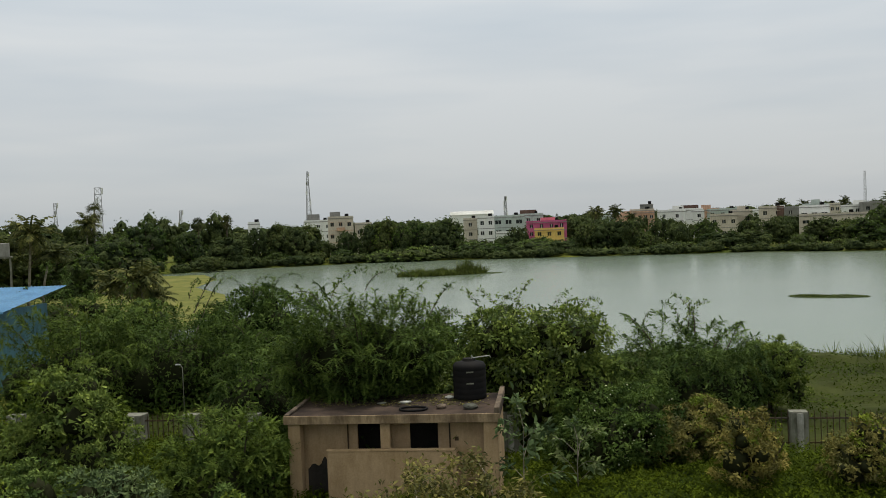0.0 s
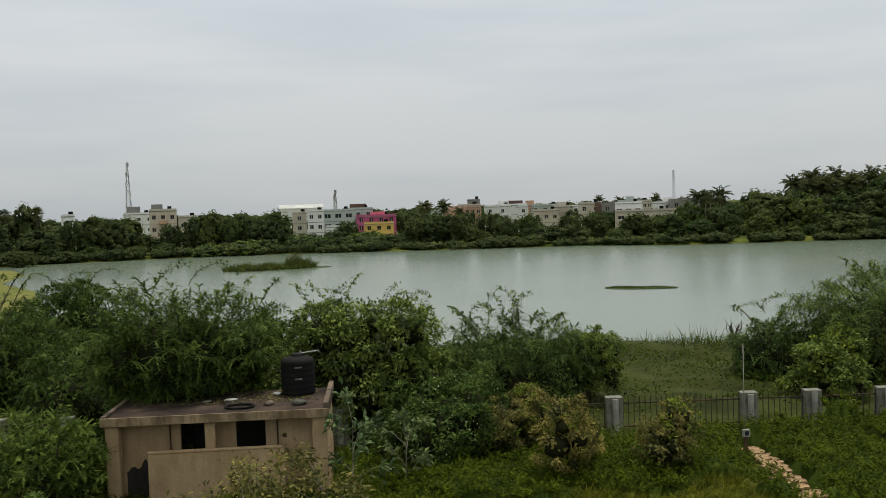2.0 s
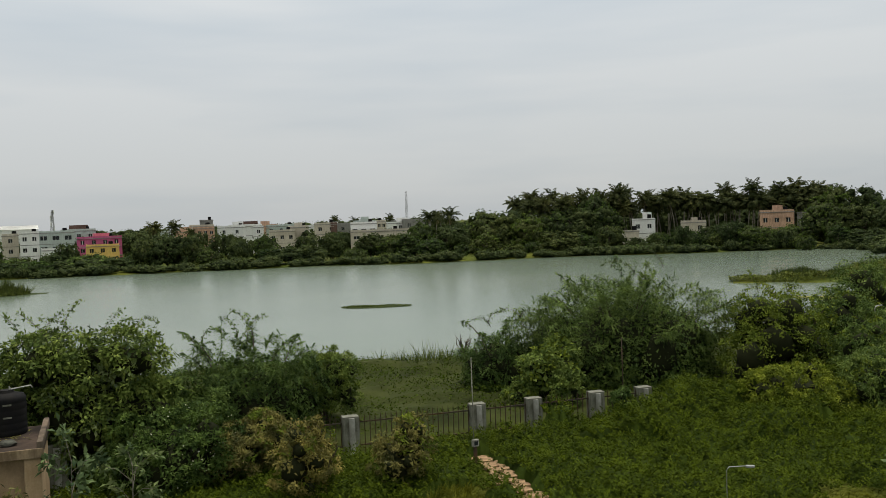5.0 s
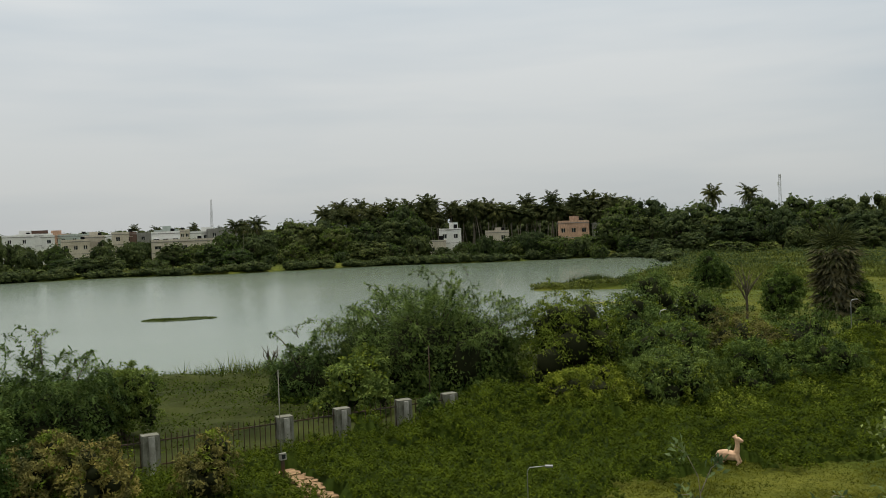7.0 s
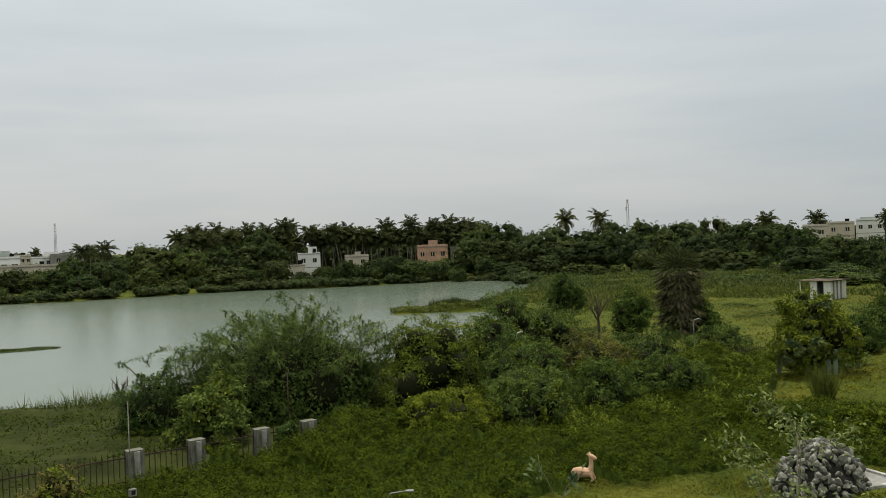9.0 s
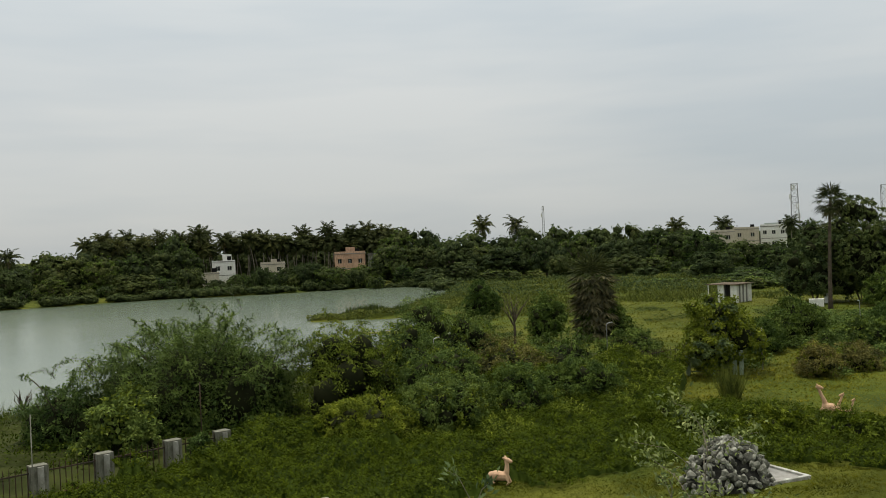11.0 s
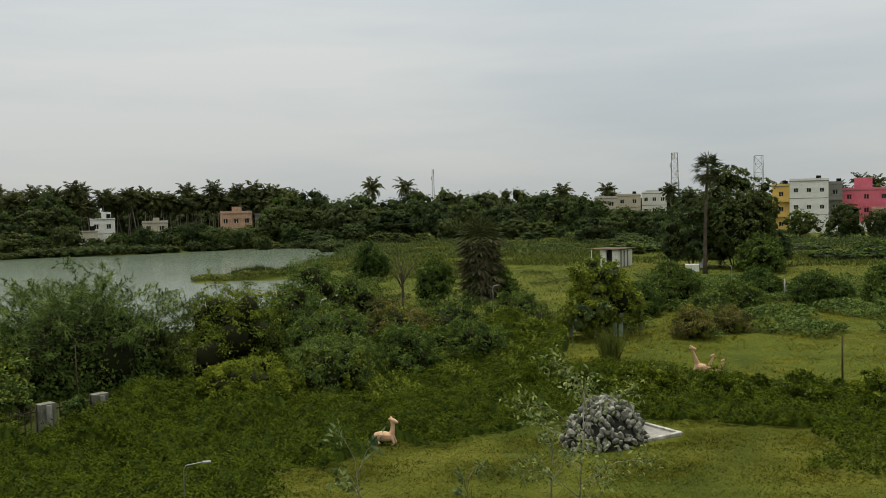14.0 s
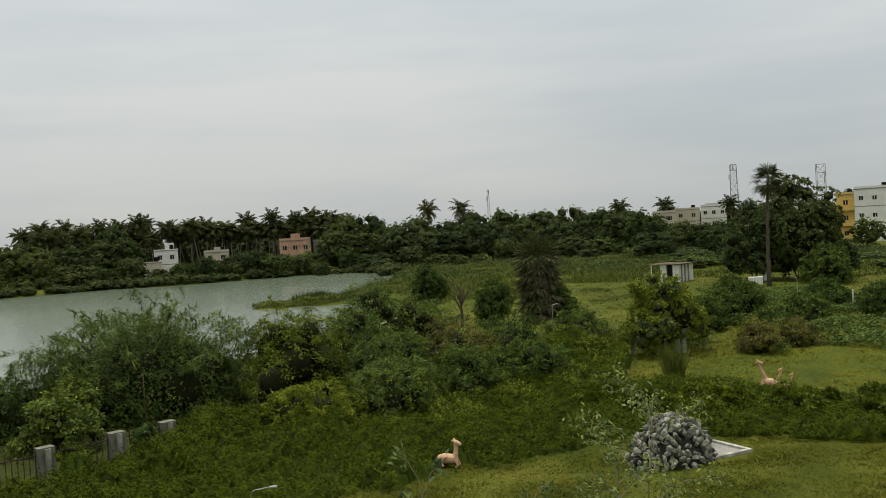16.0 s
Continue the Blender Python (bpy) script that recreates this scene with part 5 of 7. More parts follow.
# coconut palms
for k in range(96):
    a = -31.5 - 19.0 * (k + rnd.random()) / 96
    palm(*spot(a, rnd.uniform(240, 250)), rnd.uniform(11.8, 15.4))
for k in range(10):
    palm(*spot(-19.5 - 8 * rnd.random(), rnd.uniform(320, 350)), rnd.uniform(10.4, 12), None, 0.75)
for a, d, h in ((-25.9, 228, 11.8), (-27.4, 235, 11.0), (-55.3, 248, 15.4), (-57.1, 246, 16.8), (-50.5, 245, 13), (-51.7, 250, 13), (-67.3, 255, 13), (-69.6, 262, 13), (-73.5, 270, 12.5), (-74.2, 200, 10.8), (-79.8, 262, 14.5), (-83.2, 268, 13.2), (-84.2, 266, 13.8), (-85.0, 270, 13.4), (-86.0, 268, 13.8), (-80.4, 268, 13.4), (24.6, 118, 10.6), (25.4, 124, 9.4), (23.8, 122, 8.8), (21.4, 205, 12.5), (-9.3, 290, 10.5), (-10.4, 292, 10.8), (-11.4, 300, 10.0), (-14.8, 300, 9.8), (-75.4, 262, 12)):
    palm(*spot(a, d), h)


palm(*spot(18.6, 62), 6.6, 1, 0.62)
shrub("thorn_bush", -24.6, 57.0, 8.0, 7.0, 7.2, M_FEATHER, "tall feathery bush behind the blue shed", 71, 16000, (0.2, 0.06), 9, 0.35, 20)
shrub("leafy_bush", -19.0, 55.0, 8.5, 5.0, 4.9, M_BROAD, "green bush round young palms near the lake", 72, 7000, (0.22, 0.1), 0, 0.3, 18)
palm(*spot(17.2, 64), 5.8, 0, 0.55)
palm(*spot(20.4, 66), 6.6, 2, 0.6)


# ---- palmyra palms ----
def palmyra(x, y, h, skirt, label, seed, stalk=1.1, blade=1.1, n=34, els=(85, -40)):
    rng = np.random.default_rng(seed)
    ob = thing("palmyra_palm", pose(x, y, gz(x, y)), label, "palm tree")
    bm, top = palm_trunk(h, 0.22, rng, 0.01)
    part("trunk", bm, M_BARK, ob, "", True)
    v, f = fan_crown(rng, n, stalk, blade, 13, els)
    c = child("crown", mesh_np("crown", v, f, M_PALM), ob)
    c.location = top
    if skirt:
        V, F, b = [], [], 0
        for k in range(9):
            v, f = fan_crown(rng, 14, 1.0, 1.5, 11, (15, -62), 0.2)
            v = v + np.array([0, 0, h * (0.25 + 0.75 * k / 8)])
            V.append(v)
            F.append(f + b)
            b += len(v)
        child("dead_leaf_skirt", mesh_np("dead_leaf_skirt", np.vstack(V), np.vstack(F), M_DRY), ob, "grey-brown skirt of dead fan leaves")
    else:
        v, f = fan_crown(rng, 10, 1.0, 1.1, 11, (-50, -80))
        c = child("dead_leaf_skirt", mesh_np("dead_leaf_skirt", v, f, M_DRY), ob)
        c.location = top
    return ob


palmyra(103.2, 26.7, 11.7, False, "tall palmyra palm with a round crown of fan leaves", 3, 1.1, 1.25)
palmyra(-83.6, 219.5, 13.9, False, "distant palmyra palm with a dense dark crown before a phone tower", 6, 1.4, 1.6)
palmyra(-57.5, 243.3, 10.6, False, "distant palmyra palm above the far trees", 7, 1.1, 1.2)
palmyra(-64.0, 240.0, 10.2, False, "distant palmyra palm above the far trees", 8, 1.1, 1.2)
palmyra(70.7, 37.7, 5.4, True, "shaggy palmyra palm with a thick skirt of dead grey leaves", 4, 1.2, 1.7, 34, (85, -20))

# ---- near bushes by the house and the fence ----
FE = "blue-green feathery thorn bush with arching twigs"
shrub("thorn_tree", -3.2, 31.9, 7.8, 7.6, 6.3, M_DARK, "wide feathery thorn tree overhanging the flat-roofed block", 1, 125000, (0.15, 0.038), 9, 0.3, 26, 3, second=M_FEATHER, low=0.47)
shrub("thorn_tree", -7.6, 37.2, 6.0, 6.0, 4.4, M_DARK, "feathery thorn tree spreading behind the fence", 51, 32000, (0.15, 0.038), 9, 0.45, 20, 2, low=0.4)
shrub("thorn_tree", -0.2, 37.6, 5.0, 5.0, 4.6, M_DARK, "dark thicket between the thorn trees", 52, 18000, (0.16, 0.065), 0, 0.4, 18, 3)
shrub("thorn_tree", 2.8, 35.0, 7.6, 6.0, 5.1, M_BROAD, "leafy green tree beside the roof tank, draped with creeper", 2, 30000, (0.18, 0.08), 0, 0.5, 24, 9, second=M_PALE, low=0.38)
shrub("thorn_bush", 9.4, 36.4, 8.0, 6.0, 4.5, M_FEATHER, FE, 3, 62000, (0.15, 0.038), 9, 0.35, 24, 12)
shrub("leafy_bush", 12.8, 36.8, 2.7, 2.6, 3.4, M_BROAD, "upright bright green bush at the water's edge", 4, 9000, (0.13, 0.05), 0, -0.2, 14)
shrub("thorn_bush", 5.6, 34.2, 5.6, 4.6, 3.3, M_DARK, "dark drooping bush below the thorn trees", 5, 27000, (0.15, 0.038), 9, 0.6, 18)
shrub("thorn_tree", -10.6, 48.9, 6.4, 6.0, 5.6, M_DARK, "dark green bushy tree near the lake", 6, 22000, (0.17, 0.07), 0, 0.1, 20, 5)
shrub("thorn_tree", -14.0, 44.6, 12.4, 8.6, 5.5, M_DARK, "broad dark green thorn tree with fine feathery leaves", 7, 78000, (0.15, 0.038), 9, 0.35, 30, 3)
shrub("thorn_tree", -17.6, 42.0, 8.8, 6.8, 5.7, M_DARK, "feathery thorn tree beside a blue shed", 8, 52000, (0.15, 0.038), 9, 0.35, 22)
shrub("leafy_tree", -12.6, 29.5, 5.2, 4.6, 4.4, M_BROAD, "young broadleaf tree with dark green foliage by the fence", 9, 18000, (0.15, 0.065), 0, 0.3, 22, second=M_YELLOW)
shrub("leafy_bush", -17.0, 31.4, 4.6, 4.4, 3.0, M_BROAD, "dense green bush along the fence", 10, 14000, (0.14, 0.06), 0, 0.3, 18)
shrub("feathery_bush", -6.9, 27.0, 4.6, 4.0, 3.4, M_DARK, "soft feathery green bush in front of the fence", 11, 38000, (0.11, 0.04), 7, 0.2, 18)
shrub("pale_bush", -9.4, 24.4, 3.0, 2.8, 2.3, M_PALE, "pale grey-green broad-leaved shrub low in the weeds", 12, 5000, (0.15, 0.06), 0, 0.1, 14)
shrub("leafy_bush", -12.2, 25.0, 3.4, 3.0, 2.2, M_BROAD, "green bush in the weeds", 13, 9000, (0.13, 0.06), 0, 0.3, 14)
shrub("leafy_bush", -6.0, 23.5, 3.4, 2.6, 1.8, M_BROAD, "low green bush beside the ochre block", 14, 9000, (0.13, 0.06), 0, 0.3, 14)
shrub("flowering_bush", 5.4, 30.6, 5.2, 4.0, 2.7, M_DARK, "dark green bush dotted with small pale flowers", 15, 18000, (0.12, 0.06), 0, 0.3, 20, blossoms=120)
shrub("olive_bush", 8.9, 27.2, 2.6, 2.4, 2.5, M_BROWN, "olive-brown thin-leaved bush before the fence", 16, 5500, (0.11, 0.055), 0, 0.2, 16)
shrub("olive_bush", 12.0, 26.8, 2.8, 2.6, 2.3, M_BROWN, "olive-brown bush beside a fence pillar", 17, 5500, (0.11, 0.055), 0, 0.2, 16)
shrub("olive_bush", 8.0, 31.0, 3.6, 3.0, 2.2, M_BROWN, "olive-green bush in front of the thorn bushes", 18, 11000, (0.12, 0.055), 0, 0.2, 16)
shrub("thorn_tree", 29.2, 37.8, 14.6, 11.6, 5.9, M_FEATHER, "wide rounded thorn tree with dense feathery blue-green leaves", 19, 150000, (0.15, 0.038), 9, 0.2, 30, 12)
shrub("thorn_bush", 23.0, 39.4, 5.6, 5.0, 3.7, M_FEATHER, FE, 20, 22000, (0.15, 0.038), 9, 0.35, 16, 6)
for x, w, h, sd in ((22.6, 2.3, 1.62, 411), (20.2, 1.8, 1.1, 412), (25.4, 3.4, 1.9, 413)):
    shrub("creeper_bush", x, fence_y(x) - 0.15, w, 0.9, h, M_BROAD, "green creeper climbing over the iron railing", sd, 3200, (0.11, 0.06), 0, 0.4, 12)
shrub("leafy_bush", 22.3, 34.3, 3.9, 3.4, 2.9, M_BROAD, "rounded bright green broad-leaved bush by the fence", 21, 10000, (0.17, 0.08), 0, 0.5, 16)
shrub("leafy_tree", 35.0, 33.2, 8.4, 6.6, 4.8, M_YELLOW, "yellow-green creeper-covered bush beyond the fence", 22, 20000, (0.13, 0.065), 0, 0.4, 22, 3)
shrub("leafy_tree", 38.8, 31.6, 7.8, 6.4, 4.6, M_BROAD, "leafy green tree beyond the fence", 23, 18000, (0.15, 0.07), 0, 0.4, 20, second=M_YELLOW)
shrub("leafy_tree", 43.0, 33.8, 6.8, 6.2, 5.7, M_BROAD, "dark olive broadleaf tree beyond the fence", 24, 16000, (0.16, 0.07), 0, 0.4, 20)
shrub("leafy_bush", 42.0, 29.8, 5.6, 4.6, 2.8, M_BROWN, "olive-green bush beyond the fence", 25, 12000, (0.14, 0.065), 0, 0.4, 16)
for x, y, w, h, m, lab, sd in ((29.6, 26.6, 5.0, 2.3, M_YELLOW, "yellow-green creeper bush before the overgrown fence", 401), (33.2, 25.2, 5.4, 2.7, M_BROAD, "green bush leaning over the fence", 402), (36.8, 23.6, 5.4, 2.7, M_DARK, "dark green bush swallowing the fence", 403), (40.8, 22.9, 5.6, 2.5, M_DARK, "dark green creeper bush along the fence", 404), (36.2, 27.6, 5.0, 3.4, M_BROAD, "green bush over the fence line", 405)):
    shrub("leafy_bush", x, y, w, 4.0, h, m, lab, sd, 13000, (0.13, 0.06), 0, 0.35, 18)
shrub("leafy_bush", 46.4, 30.6, 5.6, 4.6, 3.1, M_BROWN, "olive-brown tangle of bush by the fence", 26, 11000, (0.14, 0.06), 0, 0.3, 16)
shrub("leafy_bush", 50.5, 29.2, 7.0, 5.0, 3.1, M_DARK, "low dark green bush along the fence", 27, 16000, (0.15, 0.038), 9, 0.3, 18)
shrub("leafy_bush", 55.0, 26.8, 5.4, 4.4, 2.4, M_DARK, "low creeper-covered bush along the fence", 28, 9000, (0.15, 0.06), 0, 0.3, 14)
shrub("leafy_tree", 54.6, 20.9, 6.2, 5.0, 5.0, M_YELLOW, "young large-leaved tree beside a green gate", 29, 11000, (0.2, 0.1), 0, 0.6, 22, second=M_PALE, size=(0.1, 0.17), low=0.22, share=2)
shrub("leafy_bush", 72.0, 21.4, 5.8, 5.0, 3.4, M_DARK, "round dark green bush in the meadow", 30, 12000, (0.18, 0.08), 0, 0.3, 18)
shrub("leafy_bush", 66.2, 22.0, 4.0, 3.6, 2.4, M_DARK, "dark bush behind the green gate", 31, 8000, (0.17, 0.08), 0, 0.3, 14)
shrub("leafy_bush", 68.6, 16.0, 5.6, 4.6, 2.3, M_BROAD, "spreading green bush in the meadow", 32, 11000, (0.2, 0.09), 0, 0.4, 16)
shrub("leafy_bush", 76.4, 11.1, 6.2, 5.0, 2.6, M_DARK, "dark green bush on the far side of the lawn", 33, 11000, (0.2, 0.09), 0, 0.4, 16)
shrub("leafy_bush", 82.5, 6.5, 6.4, 5.0, 3.0, M_DARK, "dark green bush on the far side of the lawn", 34, 11000, (0.2, 0.09), 0, 0.4, 16)
shrub("leafy_bush", 82.0, 16.5, 5.0, 4.4, 2.2, M_DARK, "low dark bush along the meadow", 35, 8000, (0.2, 0.09), 0, 0.4, 14)
shrub("reddish_bush", 57.0, 15.6, 4.2, 3.4, 1.7, M_BROWN, "reddish-brown drying bush on the lawn's edge", 36, 8000, (0.16, 0.06), 0, 0.3, 14)
shrub("reddish_bush", 59.6, 14.0, 3.2, 3.0, 1.4, M_BROWN, "reddish-brown drying bush on the lawn's edge", 37, 6000, (0.16, 0.06), 0, 0.3, 12)
shrub("leafy_bush", 67.2, 40.2, 4.4, 4.0, 4.0, M_DARK, "dark bush beside the shaggy palmyra", 38, 7000, (0.2, 0.09), 0, 0.3, 14)
shrub("leafy_bush", 71.5, 37.2, 5.4, 4.4, 3.2, M_DARK, "dark bush at the foot of the shaggy palmyra", 39, 7000, (0.2, 0.09), 0, 0.3, 14)
shrub("leafy_bush", 88.6, 62.0, 4.6, 4.4, 4.2, M_DARK, "dark round bush at the marsh", 40, 7000, (0.25, 0.1), 0, 0.3, 14)
shrub("big_tree", 115.4, 26.4, 11.4, 11.0, 12.9, M_FAR, "large dense dark green tree beside a tall palmyra", 41, 22000, (0.3, 0.2), 0, 0.3, 26, size=(0.13, 0.22), low=0.25)
shrub("big_tree", 113.2, 31.0, 11.0, 8.0, 10.0, M_FAR, "dense dark green tree joined to a larger one", 42, 15000, (0.3, 0.18), 0, 0.3, 22, size=(0.14, 0.26))
shrub("big_tree", 117.6, 23.0, 6.0, 6.0, 7.4, M_FAR, "rounded green tree at the side of a larger one", 44, 10000, (0.3, 0.18), 0, 0.3, 20, size=(0.14, 0.26))
shrub("leafy_bush", 108.0, 22.0, 7.0, 6.0, 4.6, M_DARK, "dark bush under the large tree", 43, 9000, (0.3, 0.16), 0, 0.3, 16)


# ---- thin saplings, bare tree, reeds ----
def sapling(x, y, h, w, leaf, n, mat, label, seed, limbs=7, z=0.0):
    rng = np.random.default_rng(seed)
    ob = thing("sapling", pose(x, y, gz(x, y) + z), label, "sapling", "thin saplings")
    lean = rng.normal(size=2) * 0.06
    trunk = [(lean[0] * h * s * s, lean[1] * h * s * s, h * 0.8 * s - (0.1 if s == 0 else 0)) for s in (0, 0.3, 0.6, 1.0)]
    part("trunk", tube(trunk, [0.03, 0.025, 0.018, 0.006], 6), M_PALEBARK, ob)
    P, D, N = [], [], []
    for k in range(limbs):
        s = 0.3 + 0.7 * k / (limbs - 1)
        a = 2.4 * k + rng.normal() * 0.3
        base = np.array([lean[0] * h * s * s, lean[1] * h * s * s, h * 0.8 * s])
        L = w * 0.5 * rng.uniform(0.7, 1.1) * (1.1 - 0.5 * s)
        tip = base + np.array([math.cos(a) * L, math.sin(a) * L, h * 0.2 * rng.uniform(0.4, 1.3)])
        mid_p = (base + tip) / 2 + np.array([0, 0, 0.05 * h])
        part("limb", tube([tuple(base), tuple(mid_p), tuple(tip)], [0.014, 0.01, 0.004], 5), M_PALEBARK, ob)
        m = n // limbs
        u = rng.random((m, 1)) ** 0.35
        q = base + (tip - base) * u + np.array([0, 0, 0.05 * h]) * 4 * u * (1 - u) * 0.5
        P.append(q + rng.normal(size=q.shape) * w * 0.045)
        D.append((tip - base) / L * 0.6 + rng.normal(size=q.shape) * 0.7 + np.array([0, 0, -0.25]))
        N.append(np.array([0, 0, 1.0]) + rng.normal(size=q.shape) * 0.5)
    v, f = leaf_quads(np.vstack(P), np.vstack(D), np.vstack(N), leaf, leaf * 0.42, rng)
    child("leaves", mesh_np("leaves", v, f, mat), ob)
    return ob


sapling(1.9, 26.6, 3.1, 2.4, 0.26, 330, M_PALE, "thin sapling with long pale leaves beside the block", 1)
sapling(3.6, 27.5, 2.4, 2.0, 0.24, 240, M_PALE, "thin sapling with long pale leaves", 2)
sapling(-1.3, 22.6, 2.7, 4.4, 0.17, 1700, M_BROWN, "spreading sapling in front of the ochre block", 3, 9)
sapling(0.9, 22.9, 2.4, 3.6, 0.17, 1200, M_BROWN, "spreading sapling in front of the ochre block", 4, 8)
sapling(20.4, 8.3, 5.0, 4.2, 0.15, 1100, M_PALE, "thin young tree with sparse leaves before the rubble heap", 5, 10)
sapling(16.4, 11.7, 3.7, 1.9, 0.18, 220, M_PALE, "sparse sapling with few small leaves", 6, 7)
sapling(17.6, 9.7, 3.2, 1.3, 0.16, 120, M_PALE, "sparse sapling with few small leaves", 7, 6)
sapling(24.0, 10.6, 2.4, 1.8, 0.15, 160, M_PALE, "low sparse sapling near the rubble heap", 8, 6)


def bare_tree(x, y, h, seed, label):
    rng = np.random.default_rng(seed)
    ob = thing("bare_tree", pose(x, y, gz(x, y)), label, "tree")
    part("trunk", tube([(0, 0, -0.2), (0.05, 0.02, h * 0.25), (-0.05, 0, h * 0.45)], [0.14, 0.11, 0.08], 7), M_BARK, ob)
    for k in range(14):
        a = 2.4 * k
        r = h * rng.uniform(0.15, 0.34)
        z = h * rng.uniform(0.7, 1.0)
        b = Vector((-0.05, 0, h * rng.uniform(0.3, 0.45)))
        tip = Vector((math.cos(a) * r, math.sin(a) * r, z))
        part("limb", tube([b, b.lerp(tip, 0.5) + Vector((rng.normal() * 0.1, rng.normal() * 0.1, 0.1)), tip], [0.05, 0.03, 0.008], 5), M_BARK, ob)
    return ob


bare_tree(64.7, 42.0, 4.6, 2, "small leafless grey tree in the marsh")
bare_tree(25.2, 47.5, 1.9, 3, "dead bare bush at the water's edge")


def blades(name, xy, h, wid, mat, seed, label, category, spread=0.25, z_of=True):
    """Upright grass or reed blades as one mesh."""
    rng = np.random.default_rng(seed)
    n = len(xy)
    z = np.maximum(ground_z(xy), WATER_Z - 0.05) if z_of else np.full(n, WATER_Z)
    p = np.column_stack([xy, z - 0.02])
    hh = h * rng.uniform(0.5, 1.2, (n, 1)) * (0.5 + 0.75 * np.abs(np.sin(xy[:, :1] * 0.83 + xy[:, 1:] * 0.4) * np.cos(xy[:, 1:] * 0.71)))
    tilt = rng.normal(size=(n, 2)) * spread
    d = np.column_stack([tilt, np.ones(n)])
    a = rng.random(n) * 6.28
    s = np.column_stack([np.cos(a), np.sin(a), np.zeros(n)]) * wid
    v = np.empty((n, 3, 3))
    v[:, 0] = p - s * 0.5
    v[:, 1] = p + s * 0.5
    v[:, 2] = p + d * hh
    ob = new(name, mesh_np(name, v.reshape(-1, 3), np.arange(3 * n).reshape(-1, 3), mat))
    return tagged(ob, label, category, kind="stuff")


def scatter(seed, n, x0, x1, y0, y1, keep=None):
    rng = np.random.default_rng(seed)
    xy = np.column_stack([rng.uniform(x0, x1, n), rng.uniform(y0, y1, n)])
    ok = lake_depth(xy) < 0.5
    if keep is not None:
        ok &= keep(xy, rng)
    return xy[ok]


def in_blob(seed, n, outline):
    rng = np.random.default_rng(seed)
    o = np.array(outline)
    c = o.mean(0)
    i = rng.integers(0, len(o), n)
    u, w = np.sqrt(rng.random(n)), rng.random(n)
    a, b = o[i], o[(i + 1) % len(o)]
    return c + u[:, None] * ((a - c) * (1 - w[:, None]) + (b - c) * w[:, None])


# islands and floating weed
ISLE = wobbly(-0.8, 154, 7.2, 3.4, 0.0, 3)
sheet("weed_island", wobbly(0.5, 153.4, 9.5, 3.0, 0, 31), WATER_Z + 0.02, M_WEED_MAT, "floating mat of green weed round a reed island", "water weed")
blades("island_reeds", in_blob(3, 4200, ISLE), 1.1, 0.16, M_REED, 3, "reeds and grasses growing on the lake island", "reeds", 0.55, z_of=False)
blades("island_reeds_tall", in_blob(4, 700, wobbly(4.0, 154, 2.2, 1.4, 0, 5)), 2.3, 0.16, M_REED, 4, "taller tuft of reeds at the island's end", "reeds", z_of=False)
ISLE2 = wobbly(38.2, 91.7, 3.6, 1.5, -0.45, 8, rough=0.1)
sheet("weed_raft", wobbly(38.2, 91.6, 3.9, 1.5, -0.45, 9, rough=0.1), WATER_Z + 0.03, M_WEED_MAT, "small flat raft of floating water weed", "water weed")
blades("weed_raft_leaves", in_blob(6, 1800, ISLE2), 0.18, 0.16, M_REED, 6, "low leaves of a floating weed raft", "water weed", 0.6, z_of=False)
sheet("algae_patch", [(-70, 168), (-58, 187), (-49, 186), (-42, 168), (-40, 146), (-31, 128), (-26, 108), (-24, 84), (-40, 98), (-56, 120)], WATER_Z + 0.015, M_ALGAE, "yellow-green algae covering the still corner of the lake", "algae")
for k, (a, b) in enumerate(zip(FAR_SHORE, FAR_SHORE[1:])):
    n = Vector((b[1] - a[1], a[0] - b[0])).normalized()
    pts = [a, b]
    outl = [(a[0] - n.x * 6, a[1] - n.y * 6), (b[0] - n.x * 6, b[1] - n.y * 6)]
    for s in (1.0, 0.75, 0.5, 0.25, 0.0):
        q = 2.6 + 1.3 * math.sin(k * 7 + s * 9)
        outl.append((a[0] + (b[0] - a[0]) * s + n.x * q, a[1] + (b[1] - a[1]) * s + n.y * q))
    sheet("shore_weed", outl, WATER_Z + 0.01 + 0.002 * (k % 2), M_WEED_MAT, "strip of floating weed along the far shore", "water weed")
SPIT = wobbly(93.5, 82.5, 4.4, 2.6, -0.8, 12)
blades("spit_reeds", in_blob(8, 3600, SPIT), 1.3, 0.16, M_REED, 8, "bushy reeds on a low spit running into the lake", "reeds", z_of=False)
sheet("spit_weed", wobbly(95.5, 81.2, 13.0, 3.4, -0.5, 13, rough=0.08), WATER_Z + 0.03, M_WEED_MAT, "green weed mat round the reed spit", "water weed")


# pale scum bands in the marsh and at the lake's end
for k, (x, y, a, b, mat, lab) in enumerate(((72, 52, 7, 1.4, M_SCUM, "pale scum band in the marsh"), (78, 60, 8, 2.0, M_ALGAE, "yellow-green algae band in the marsh"))):
    sheet("marsh_algae", wobbly(x, y, a, b, math.atan2(-x, y), 60 + k, rough=0.3), max(gz(x, y), WATER_Z) + 0.06, mat, lab, "algae")

for k, (x, y, a) in enumerate(((17.5, 56.3, 3.0), (24.5, 54.3, 4.2), (31.5, 52.6, 3.6), (38.5, 51.2, 4.0))):
    sheet("shore_scum", wobbly(x, y, a, 0.45, -0.25, 80 + k, rough=0.3), WATER_Z + 0.02, M_SCUM, "pale scum and litter washed along the near shore", "scum")

# weeds, grass and reeds on the ground
rng_f = np.random.default_rng(77)


